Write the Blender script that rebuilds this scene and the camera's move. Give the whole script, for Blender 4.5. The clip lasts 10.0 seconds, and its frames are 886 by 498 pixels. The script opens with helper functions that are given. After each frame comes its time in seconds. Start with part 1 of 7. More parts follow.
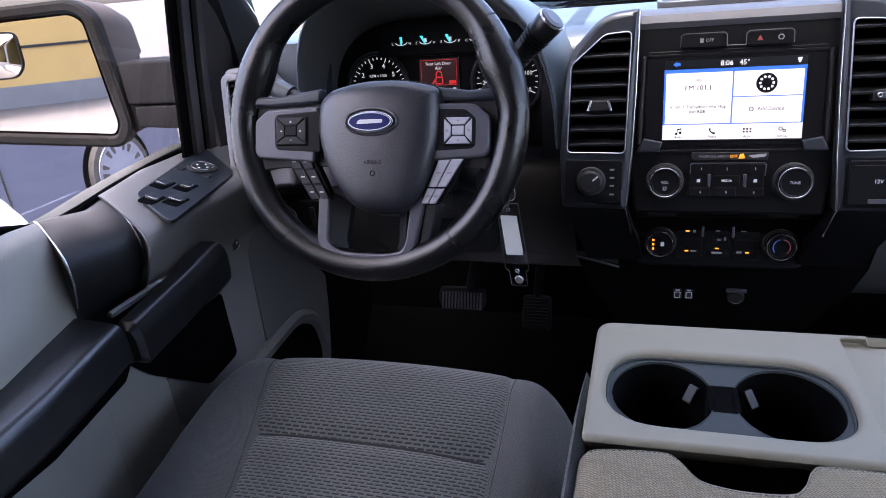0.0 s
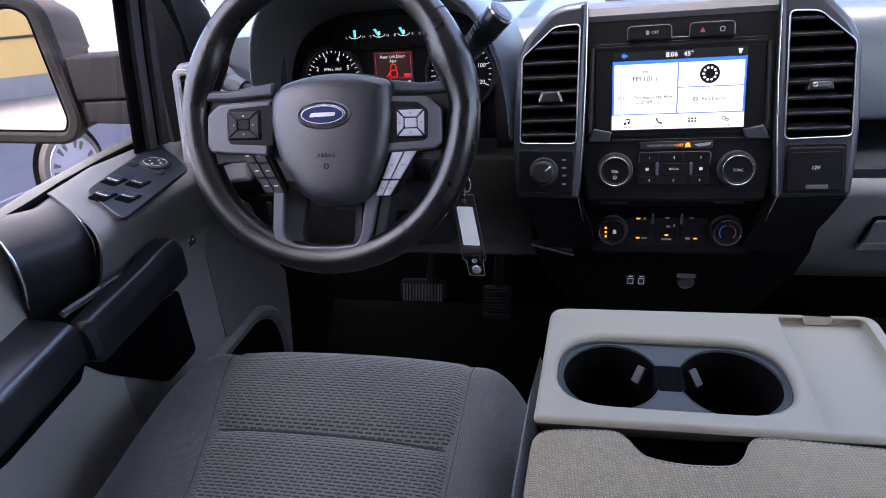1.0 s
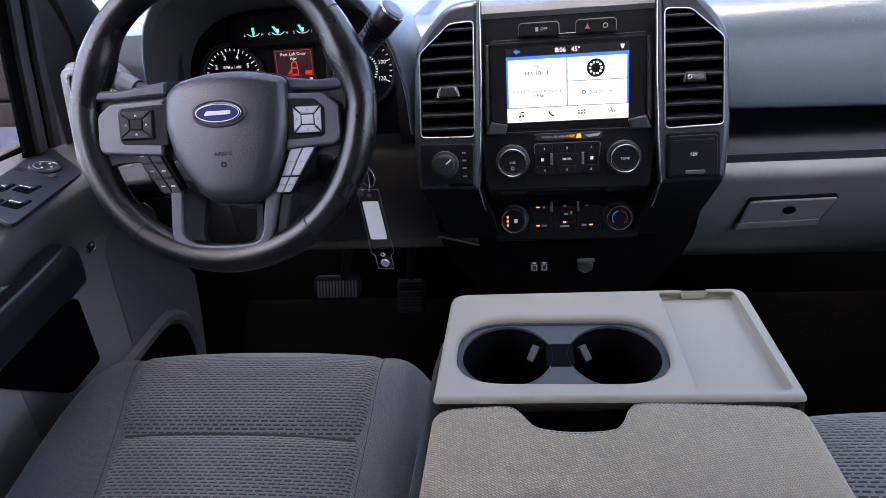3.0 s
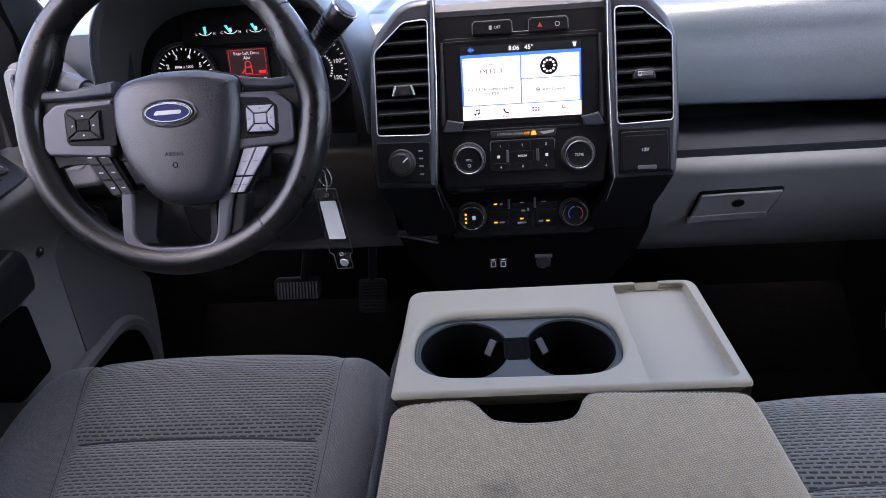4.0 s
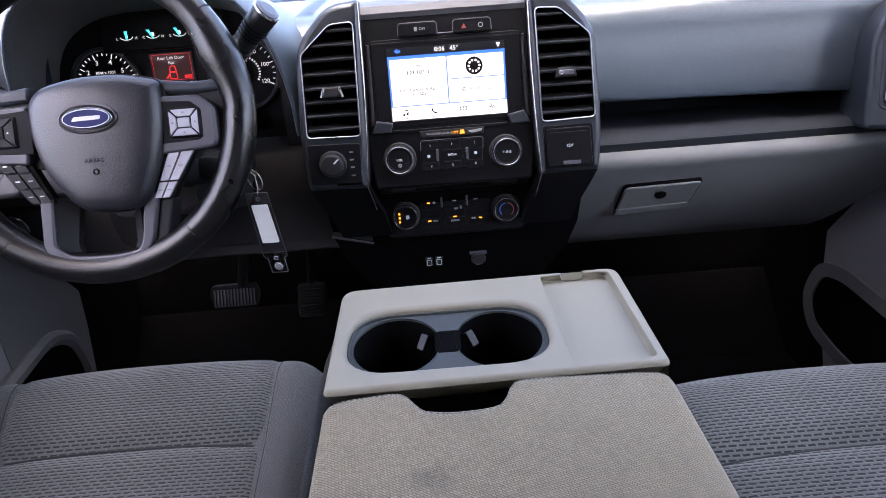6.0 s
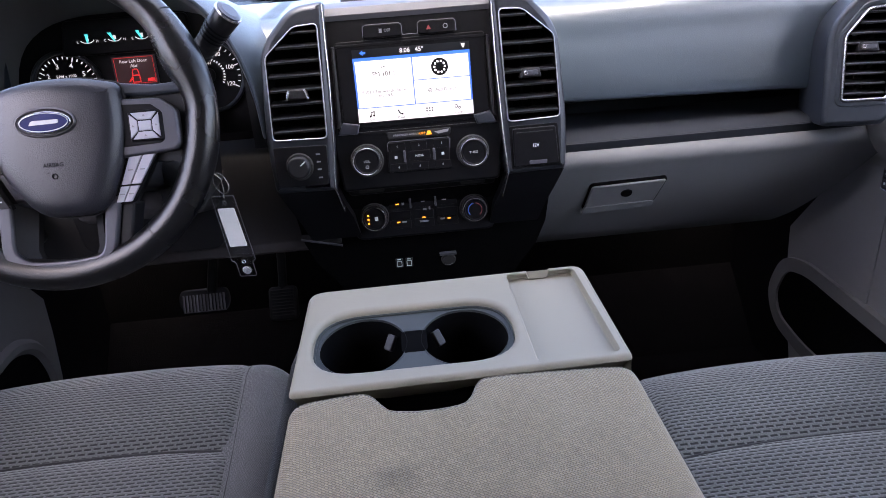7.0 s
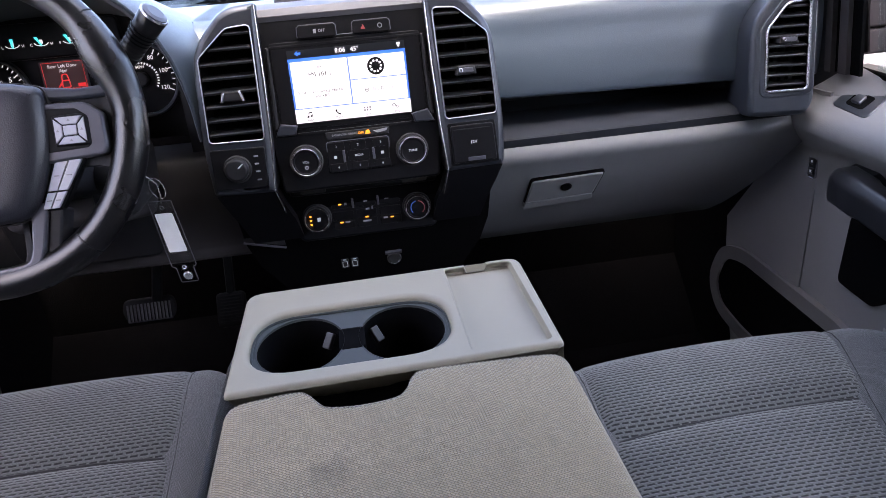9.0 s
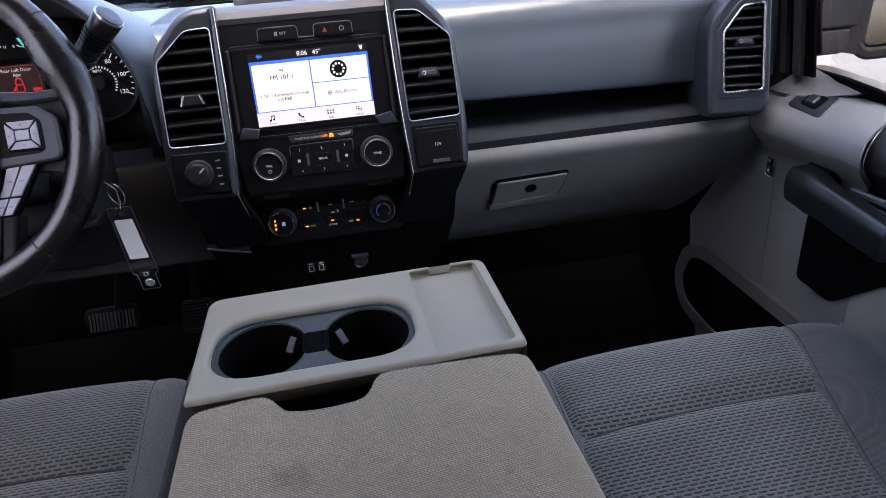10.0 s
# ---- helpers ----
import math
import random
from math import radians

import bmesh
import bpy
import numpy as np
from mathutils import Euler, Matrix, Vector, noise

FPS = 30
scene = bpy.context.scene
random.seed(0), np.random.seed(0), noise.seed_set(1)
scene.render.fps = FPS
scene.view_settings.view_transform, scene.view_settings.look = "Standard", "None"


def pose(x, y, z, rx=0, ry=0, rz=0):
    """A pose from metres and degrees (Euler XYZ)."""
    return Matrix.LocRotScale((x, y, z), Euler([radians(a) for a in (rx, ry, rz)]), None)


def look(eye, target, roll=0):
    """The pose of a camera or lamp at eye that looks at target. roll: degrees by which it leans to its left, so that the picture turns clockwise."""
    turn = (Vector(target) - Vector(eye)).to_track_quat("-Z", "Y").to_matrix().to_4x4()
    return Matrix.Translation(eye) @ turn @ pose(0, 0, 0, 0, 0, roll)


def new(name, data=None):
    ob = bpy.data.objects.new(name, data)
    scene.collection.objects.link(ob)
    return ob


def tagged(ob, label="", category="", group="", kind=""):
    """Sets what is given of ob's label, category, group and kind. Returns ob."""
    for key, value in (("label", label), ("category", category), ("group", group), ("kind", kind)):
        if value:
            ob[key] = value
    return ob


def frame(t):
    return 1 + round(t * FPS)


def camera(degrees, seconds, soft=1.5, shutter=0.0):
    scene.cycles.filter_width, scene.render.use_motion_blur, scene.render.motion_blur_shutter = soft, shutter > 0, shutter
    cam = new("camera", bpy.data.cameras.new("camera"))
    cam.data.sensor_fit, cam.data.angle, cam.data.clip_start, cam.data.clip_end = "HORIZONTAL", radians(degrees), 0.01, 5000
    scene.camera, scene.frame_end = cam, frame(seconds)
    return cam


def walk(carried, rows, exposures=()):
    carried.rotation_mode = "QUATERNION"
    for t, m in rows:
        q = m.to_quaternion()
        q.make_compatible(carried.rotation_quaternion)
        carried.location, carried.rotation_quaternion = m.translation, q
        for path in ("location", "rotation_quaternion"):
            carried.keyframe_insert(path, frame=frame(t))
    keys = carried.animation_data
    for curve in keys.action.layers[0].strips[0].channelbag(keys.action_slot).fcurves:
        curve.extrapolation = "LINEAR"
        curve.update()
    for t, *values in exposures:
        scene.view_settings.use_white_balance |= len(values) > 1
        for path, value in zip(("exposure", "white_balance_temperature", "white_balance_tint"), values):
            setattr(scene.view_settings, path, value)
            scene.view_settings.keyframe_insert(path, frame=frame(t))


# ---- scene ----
cam = camera(67.1, 10.0, soft=0.65)
PATH = [
    (0, (-0.102, 0.278, 0.991), (-0.68, 2.032, 0.223), -5.3),
    (0.5, (-0.095, 0.274, 0.991), (-0.62, 2.039, 0.212), -5.3),
    (1, (-0.089, 0.27, 0.991), (-0.564, 2.043, 0.197), -5.2),
    (1.5, (-0.082, 0.266, 0.993), (-0.504, 2.048, 0.189), -5.1),
    (2, (-0.071, 0.26, 0.992), (-0.434, 2.054, 0.184), -5.0),
    (2.5, (-0.065, 0.256, 0.992), (-0.373, 2.056, 0.177), -4.9),
    (4, (-0.052, 0.25, 0.989), (-0.197, 2.065, 0.162), -4.4),
    (4.5, (-0.048, 0.247, 0.986), (-0.151, 2.066, 0.161), -4.5),
    (5, (-0.042, 0.243, 0.986), (-0.104, 2.063, 0.16), -4.4),
    (5.5, (-0.038, 0.239, 0.987), (-0.06, 2.059, 0.158), -4.4),
    (7, (-0.023, 0.232, 0.985), (0.064, 2.05, 0.156), -4.4),
    (7.5, (-0.016, 0.23, 0.983), (0.103, 2.047, 0.155), -4.5),
    (8, (-0.011, 0.227, 0.982), (0.136, 2.041, 0.152), -4.6),
    (8.5, (-0.003, 0.222, 0.981), (0.167, 2.033, 0.15), -4.8),
    (9, (0.002, 0.22, 0.98), (0.207, 2.027, 0.147), -4.8),
    (9.5, (0.006, 0.219, 0.979), (0.25, 2.022, 0.147), -4.8),
    (10, (0.011, 0.217, 0.977), (0.299, 2.014, 0.149), -4.6),
]
walk(cam, [(t, look(eye, target, roll)) for t, eye, target, roll in PATH], [(t, e, 6850 if t < 3 else 7100, 21 if t < 3 else 23) for t, e in ((0.0, 3.72), (0.5, 3.72), (1.0, 3.94), (2.0, 3.90), (2.5, 3.92), (4.0, 3.97), (4.5, 3.96), (5.0, 4.11), (5.5, 4.23), (7.0, 4.07), (7.5, 4.07), (8.0, 3.83), (8.5, 3.81), (9.0, 4.09), (9.5, 4.13), (10.0, 3.56))])

# ---- light ----
world = bpy.data.worlds.new("world")
scene.world = world
world.use_nodes = True
wn = world.node_tree.nodes
sky = wn.new("ShaderNodeTexSky")
sky.sky_type, sky.sun_disc = "NISHITA", False
sky.sun_elevation, sky.sun_rotation = radians(62), radians(180)
sky.air_density, sky.dust_density = 0.7, 5.0
wn["Background"].inputs["Strength"].default_value = 0.15
world.node_tree.links.new(sky.outputs[0], wn["Background"].inputs["Color"])
sun_data = bpy.data.lights.new("sun", "SUN")
sun_data.energy, sun_data.angle, sun_data.color = 0.8, radians(10), (1.0, 0.97, 0.93)
sun = new("sun", sun_data)
sun.matrix_world = look((0.0, -5.32, 10.0), (0, 0, 0))

# ---- materials ----
from mathutils.geometry import tessellate_polygon


def mat(name, col, rough=0.5, metal=0.0, vary=0.12, big=6.0, grain=900.0, bump=0.15, depth=0.0004, coat=0.0, pebble=False, spec=0.5):
    """Two scales of variation: soft blotches (big, per metre) and a fine grain (grain, per metre), with bump."""
    m = bpy.data.materials.new(name)
    m.use_nodes = True
    n, l = m.node_tree.nodes, m.node_tree.links
    b = n["Principled BSDF"]
    co = n.new("ShaderNodeTexCoord")
    n1 = n.new("ShaderNodeTexNoise")
    n1.inputs["Scale"].default_value, n1.inputs["Detail"].default_value = big, 5
    l.new(co.outputs["Object"], n1.inputs["Vector"])
    if pebble:
        n2 = n.new("ShaderNodeTexVoronoi")
        n2.feature = "SMOOTH_F1"
        n2.inputs["Scale"].default_value = grain
        fine = n2.outputs["Distance"]
    else:
        n2 = n.new("ShaderNodeTexNoise")
        n2.inputs["Scale"].default_value, n2.inputs["Detail"].default_value = grain, 3
        fine = n2.outputs["Fac"]
    l.new(co.outputs["Object"], n2.inputs["Vector"])
    mix = n.new("ShaderNodeMix")
    mix.data_type = "RGBA"
    lo, hi = [c * (1 - vary) for c in col], [min(1, c * (1 + vary)) for c in col]
    mix.inputs["A"].default_value, mix.inputs["B"].default_value = (*lo, 1), (*hi, 1)
    add = n.new("ShaderNodeMath")
    add.operation = "MULTIPLY_ADD"
    l.new(fine, add.inputs[0])
    add.inputs[1].default_value = 0.5
    half = n.new("ShaderNodeMath")
    half.operation = "MULTIPLY_ADD"
    half.inputs[1].default_value, half.inputs[2].default_value = 1.4, -0.45
    l.new(n1.outputs["Fac"], half.inputs[0])
    l.new(half.outputs[0], add.inputs[2])
    l.new(add.outputs[0], mix.inputs["Factor"])
    colour = mix.outputs["Result"]
    l.new(colour, b.inputs["Base Color"])
    rr = n.new("ShaderNodeMapRange")
    rr.inputs["To Min"].default_value, rr.inputs["To Max"].default_value = max(0.02, rough - 0.08), min(1, rough + 0.08)
    l.new(n1.outputs["Fac"], rr.inputs["Value"])
    l.new(rr.outputs[0], b.inputs["Roughness"])
    b.inputs["Metallic"].default_value = metal
    b.inputs["Specular IOR Level"].default_value = spec
    b.inputs["Coat Weight"].default_value = coat
    if bump:
        bp = n.new("ShaderNodeBump")
        bp.inputs["Strength"].default_value, bp.inputs["Distance"].default_value = bump, depth
        l.new(fine, bp.inputs["Height"])
        l.new(bp.outputs[0], b.inputs["Normal"])
    return m


def fabric(name, base, dark, dash=True, stain=None):
    """Woven cloth; with rows of short dark dashes in relief for the seat centres."""
    m = bpy.data.materials.new(name)
    m.use_nodes = True
    n, l = m.node_tree.nodes, m.node_tree.links
    b = n["Principled BSDF"]
    co = n.new("ShaderNodeTexCoord")
    big = n.new("ShaderNodeTexNoise")
    big.inputs["Scale"].default_value, big.inputs["Detail"].default_value = 9, 6
    l.new(co.outputs["Object"], big.inputs["Vector"])
    fib = n.new("ShaderNodeTexNoise")
    fib.inputs["Scale"].default_value, fib.inputs["Detail"].default_value = 900, 2
    l.new(co.outputs["Object"], fib.inputs["Vector"])
    br = n.new("ShaderNodeTexBrick")
    br.inputs["Scale"].default_value = 100.0
    if dash:
        wob = n.new("ShaderNodeTexNoise")
        wob.inputs["Scale"].default_value = 150
        l.new(co.outputs["Object"], wob.inputs["Vector"])
        sh = n.new("ShaderNodeVectorMath")
        sh.operation = "MULTIPLY_ADD"
        sh.inputs[1].default_value = (0.0024, 0.0012, 0)
        l.new(wob.outputs["Color"], sh.inputs[0])
        l.new(co.outputs["Object"], sh.inputs[2])
        l.new(sh.outputs[0], br.inputs["Vector"])
        br.inputs["Brick Width"].default_value, br.inputs["Row Height"].default_value = 1.16, 0.5
        br.inputs["Mortar Size"].default_value, br.inputs["Mortar Smooth"].default_value = 0.195, 0.6
        br.inputs["Color1"].default_value = br.inputs["Color2"].default_value = (*dark, 1)
    else:
        br.inputs["Brick Width"].default_value, br.inputs["Row Height"].default_value = (0.36, 0.20) if stain else (0.21, 0.155)
        br.inputs["Mortar Size"].default_value, br.inputs["Mortar Smooth"].default_value = (0.05, 0.9) if stain else (0.03, 0.9)
        br.inputs["Color1"].default_value = (*base, 1)
        br.inputs["Color2"].default_value = (*[(0.74 if stain else 0.92) * c for c in base], 1)
        rot = n.new("ShaderNodeMapping")
        rot.inputs["Rotation"].default_value = (0, 0, radians(35))
        l.new(co.outputs["Object"], rot.inputs["Vector"])
        l.new(rot.outputs[0], br.inputs["Vector"])
    br.inputs["Mortar"].default_value = (*(base if dash else dark), 1)
    var = n.new("ShaderNodeMix")
    var.data_type, var.blend_type = "RGBA", "MULTIPLY"
    var.inputs["Factor"].default_value = 1.0
    ramp = n.new("ShaderNodeMapRange")
    ramp.inputs["From Min"].default_value, ramp.inputs["From Max"].default_value = 0.3, 0.7
    ramp.inputs["To Min"].default_value, ramp.inputs["To Max"].default_value = (0.86, 1.1) if dash else (0.93, 1.06)
    l.new(big.outputs["Fac"], ramp.inputs["Value"])
    fr = n.new("ShaderNodeMapRange")
    fr.inputs["From Min"].default_value, fr.inputs["From Max"].default_value = 0.3, 0.7
    fr.inputs["To Min"].default_value, fr.inputs["To Max"].default_value = (0.72, 1.24) if dash else (0.88, 1.11)
    l.new(fib.outputs["Fac"], fr.inputs["Value"])
    mu = n.new("ShaderNodeMath")
    mu.operation = "MULTIPLY"
    l.new(ramp.outputs[0], mu.inputs[0])
    l.new(fr.outputs[0], mu.inputs[1])
    l.new(br.outputs["Color"], var.inputs["A"])
    shade = mu.outputs[0]
    if stain:
        # one oily spot with a ragged edge
        far = n.new("ShaderNodeVectorMath")
        far.operation = "DISTANCE"
        far.inputs[1].default_value = stain
        l.new(co.outputs["Object"], far.inputs[0])
        rag = n.new("ShaderNodeTexNoise")
        rag.inputs["Scale"].default_value, rag.inputs["Detail"].default_value = 70, 4
        l.new(co.outputs["Object"], rag.inputs["Vector"])
        edge = n.new("ShaderNodeMath")
        edge.operation = "MULTIPLY_ADD"
        edge.inputs[1].default_value = 0.03
        l.new(rag.outputs["Fac"], edge.inputs[0])
        l.new(far.outputs["Value"], edge.inputs[2])
        fade = n.new("ShaderNodeMapRange")
        fade.inputs["From Min"].default_value, fade.inputs["From Max"].default_value = 0.014, 0.036
        fade.inputs["To Min"].default_value, fade.inputs["To Max"].default_value = 0.62, 1.0
        l.new(edge.outputs[0], fade.inputs["Value"])
        both = n.new("ShaderNodeMath")
        both.operation = "MULTIPLY"
        l.new(shade, both.inputs[0])
        l.new(fade.outputs[0], both.inputs[1])
        shade = both.outputs[0]
    l.new(shade, var.inputs["B"])
    l.new(var.outputs["Result"], b.inputs["Base Color"])
    b.inputs["Roughness"].default_value = 0.92
    b.inputs["Specular IOR Level"].default_value = 0.2
    b.inputs["Sheen Weight"].default_value, b.inputs["Sheen Roughness"].default_value = 0.25, 0.5
    hgt = n.new("ShaderNodeMath")
    hgt.operation = "MULTIPLY_ADD"
    hgt.inputs[1].default_value = 0.5
    l.new(fib.outputs["Fac"], hgt.inputs[0])
    l.new(br.outputs["Fac"], hgt.inputs[2])
    bp = n.new("ShaderNodeBump")
    bp.inputs["Strength"].default_value, bp.inputs["Distance"].default_value = 0.6, 0.0012 if dash else 0.0006
    l.new(hgt.outputs[0], bp.inputs["Height"])
    l.new(bp.outputs[0], b.inputs["Normal"])
    return m


def glow(name, col, strength):
    m = bpy.data.materials.new(name)
    m.use_nodes = True
    b = m.node_tree.nodes["Principled BSDF"]
    b.inputs["Base Color"].default_value = (*[0.3 * c for c in col], 1)
    b.inputs["Roughness"].default_value = 0.35
    b.inputs["Emission Color"].default_value, b.inputs["Emission Strength"].default_value = (*col, 1), strength
    return m


def clear(name, tint=(1, 1, 1), rough=0.0):
    m = bpy.data.materials.new(name)
    m.use_nodes = True
    b = m.node_tree.nodes["Principled BSDF"]
    b.inputs["Base Color"].default_value, b.inputs["Roughness"].default_value = (*tint, 1), rough
    b.inputs["Transmission Weight"].default_value, b.inputs["IOR"].default_value = 1.0, 1.45
    return m


BLACK = mat("black_grained_plastic", (0.012, 0.012, 0.0135), 0.5, spec=0.25, grain=1400, bump=0.25, pebble=True)
SWITCHSLATE = mat("slate_black_switch_plastic", (0.014, 0.017, 0.022), 0.38, spec=0.5, bump=0.05)
PIANO = mat("smooth_black_plastic", (0.006, 0.006, 0.007), 0.4, spec=0.1, bump=0.04)
SOFT = mat("blue_black_soft_dash_skin", (0.028, 0.041, 0.057), 0.34, spec=0.85, grain=1100, bump=0.35, pebble=True, depth=0.0005)
GREY = mat("warm_grey_moulded_plastic", (0.150, 0.145, 0.141), 0.6, grain=1300, bump=0.3, pebble=True)
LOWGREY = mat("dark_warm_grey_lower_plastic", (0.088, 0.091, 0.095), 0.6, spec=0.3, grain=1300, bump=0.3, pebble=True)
PODGREY = mat("slate_satin_pod_paint", (0.027, 0.032, 0.041), 0.40, 0.2, vary=0.08, grain=2500, bump=0.03)
TRIM = mat("dark_grey_pillar_plastic", (0.050, 0.045, 0.046), 0.6, spec=0.2, grain=1300, bump=0.3, pebble=True)
PILLAR = mat("black_pillar_plastic", (0.016, 0.0165, 0.016), 0.6, spec=0.25, grain=1300, bump=0.3, pebble=True)
# driver's side warm grey, darkened to paint the shade under the column
KNEE = mat("warm_grey_plastic_painted_dim", (0.038, 0.035, 0.036), 0.6, spec=0.2, grain=1300, bump=0.3, pebble=True)
SHELF = mat("black_tray_liner", (0.012, 0.014, 0.018), 0.6, spec=0.15, bump=0.2)
INSERT = mat("slate_grey_insert_plastic", (0.033, 0.039, 0.038), 0.58, spec=0.35, grain=1500, bump=0.15, pebble=True)
PALE = mat("light_grey_console_plastic", (0.232, 0.205, 0.150), 0.55, vary=0.06, grain=1500, bump=0.2, pebble=True)
SILVER = mat("dark_satin_silver_paint", (0.037, 0.041, 0.050), 0.34, 0.5, vary=0.06, grain=2500, bump=0.03)
SATIN = mat("satin_grey_trim", (0.068, 0.068, 0.08), 0.38, 0.3, vary=0.06, grain=2500, bump=0.03)
CHROME = mat("bright_chrome", (0.74, 0.74, 0.77), 0.2, 0.85, vary=0.03, bump=0.0)
LEATHER = mat("black_leather", (0.0050, 0.0048, 0.0054), 0.29, spec=0.55, vary=0.1, grain=650, bump=0.35, pebble=True, depth=0.0005)
HUB = mat("black_airbag_skin", (0.0115, 0.0118, 0.0165), 0.38, spec=0.7, grain=800, bump=0.42, pebble=True, depth=0.0006)
RUBBER = mat("black_rubber", (0.012, 0.012, 0.012), 0.75, bump=0.2)
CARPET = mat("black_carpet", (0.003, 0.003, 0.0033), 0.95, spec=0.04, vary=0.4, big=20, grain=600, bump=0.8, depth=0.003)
SEATDASH = fabric("grey_seat_cloth_with_dark_dashes", (0.079, 0.083, 0.079), (0.013, 0.0135, 0.0135))
SEATSIDE = fabric("plain_grey_seat_cloth", (0.053, 0.055, 0.054), (0.059, 0.061, 0.060), False)
PADCLOTH = fabric("light_grey_woven_cloth", (0.296, 0.240, 0.152), (0.115, 0.09, 0.055), False, (-0.05, 0.619, 0.63))
THREAD = mat("grey_thread", (0.06, 0.06, 0.06), 0.8)
PADTHREAD = mat("brown_grey_thread", (0.13, 0.118, 0.098), 0.85)
DARKTHREAD = mat("dark_thread", (0.012, 0.012, 0.013), 0.85)
# near-black for seals and trim; in hollows it paints the shade
VOID = mat("near_black_trim_and_hollow_shade", (0.002, 0.002, 0.0022), 0.9, bump=0.1, spec=0.04)
BRIGHTTRIM = mat("pale_silver_trim", (0.42, 0.42, 0.45), 0.4, 0.3, vary=0.05, bump=0.03)
BRIGHTKEY = mat("pale_grey_keys", (0.36, 0.36, 0.40), 0.4, 0.2, vary=0.05, bump=0.02)
LABEL = mat("white_paper_label", (0.75, 0.74, 0.72), 0.7, vary=0.03)
PRINT = mat("white_print", (0.6, 0.6, 0.6), 0.6, vary=0.03, bump=0)
DIMPRINT = mat("grey_print", (0.2, 0.2, 0.21), 0.6, vary=0.03, bump=0)
DARKPRINT = mat("dark_print", (0.006, 0.006, 0.007), 0.9, spec=0.05, bump=0)
BADGE = mat("blue_enamel", (0.006, 0.011, 0.09), 0.3, 0.0, vary=0.05, bump=0, spec=0.2)
HEADLINER = mat("pale_headliner_cloth", (0.55, 0.54, 0.52), 0.95, grain=800, bump=0.4)
WHITEPAINT = mat("white_car_paint", (0.78, 0.79, 0.82), 0.25, vary=0.02, bump=0, coat=0.7)
SILVERPAINT = mat("pale_silver_car_paint", (0.066, 0.074, 0.108), 0.5, 0.0, vary=0.03, bump=0, spec=0.15)
CARGLASS = mat("dark_green_car_glass", (0.10, 0.16, 0.15), 0.06, vary=0.1, bump=0)
TYRE = mat("tyre_rubber", (0.02, 0.02, 0.02), 0.8, bump=0.3)
ALLOY = mat("silver_alloy", (0.115, 0.128, 0.175), 0.35, 0.2, vary=0.05, bump=0)
CONCRETE = mat("pale_concrete_ground", (0.055, 0.052, 0.049), 0.9, vary=0.3, big=0.8, grain=40, bump=0.5, depth=0.004)
OCHRE = mat("ochre_painted_wall", (0.50, 0.31, 0.10), 0.85, vary=0.08, big=0.7, grain=60, bump=0.3, depth=0.002)
GREYWALL = mat("grey_wall_base", (0.17, 0.16, 0.15), 0.85, vary=0.2, big=1.5, grain=50, bump=0.3, depth=0.002)
MIRROR = mat("mirror_glass", (0.9, 0.9, 0.92), 0.01, 1.0, vary=0.0, bump=0)
mb = MIRROR.node_tree.nodes["Principled BSDF"].inputs["Roughness"]
MIRROR.node_tree.links.remove(mb.links[0])
mb.default_value = 0.01
GLASS = bpy.data.materials.new("window_glass")
GLASS.use_nodes = True
gn, gl_ = GLASS.node_tree.nodes, GLASS.node_tree.links
gmix, gthru, gshine, gfres = gn.new("ShaderNodeMixShader"), gn.new("ShaderNodeBsdfTransparent"), gn.new("ShaderNodeBsdfGlossy"), gn.new("ShaderNodeFresnel")
gthru.inputs["Color"].default_value = (0.985, 0.99, 0.985, 1)
gshine.inputs["Roughness"].default_value, gfres.inputs["IOR"].default_value = 0.02, 1.2
gl_.new(gfres.outputs[0], gmix.inputs[0])
gl_.new(gthru.outputs[0], gmix.inputs[1])
gl_.new(gshine.outputs[0], gmix.inputs[2])
gl_.new(gmix.outputs[0], gn["Material Output"].inputs["Surface"])


def pane_glass(name, tint):
    g = GLASS.copy()
    g.name = name
    for node in g.node_tree.nodes:
        if node.type == "BSDF_TRANSPARENT":
            node.inputs["Color"].default_value = (*tint, 1)
    return g


TINTED = pane_glass("green_tinted_glass", (0.915, 0.97, 0.98))
PLASTIC = clear("clear_plastic", (0.95, 0.95, 0.95), 0.05)
S_WHITE = glow("lit_screen_white", (0.93, 0.94, 0.97), 0.064)
S_BLUE = glow("lit_screen_blue", (0.03, 0.16, 0.75), 0.091)
S_BLACK = glow("lit_screen_black", (0.004, 0.005, 0.008), 0.050)
S_BAR = glow("lit_screen_pale_bar", (0.8, 0.8, 0.84), 0.080)
S_AMBER = glow("amber_indicator", (1.0, 0.36, 0.03), 0.134)
S_RED = glow("red_indicator", (0.9, 0.03, 0.03), 0.050)
S_DIMRED = glow("dim_red_display", (0.03, 0.006, 0.006), 0.035)
S_CYAN = glow("cyan_indicator", (0.02, 0.7, 0.75), 0.091)
S_PRINT = glow("lit_dial_print", (0.8, 0.82, 0.85), 0.056)

COLDPRINT = mat("dim_blue_print", (0.04, 0.14, 0.6), 0.6, bump=0)
WARMPRINT = mat("dim_red_print", (0.26, 0.035, 0.035), 0.6, bump=0)

# ---- shape tools ----
def thing(name, at, label, category, group=""):
    ob = new(name)
    ob.empty_display_size = 0.05
    ob.location = at
    return tagged(ob, label, category, group)


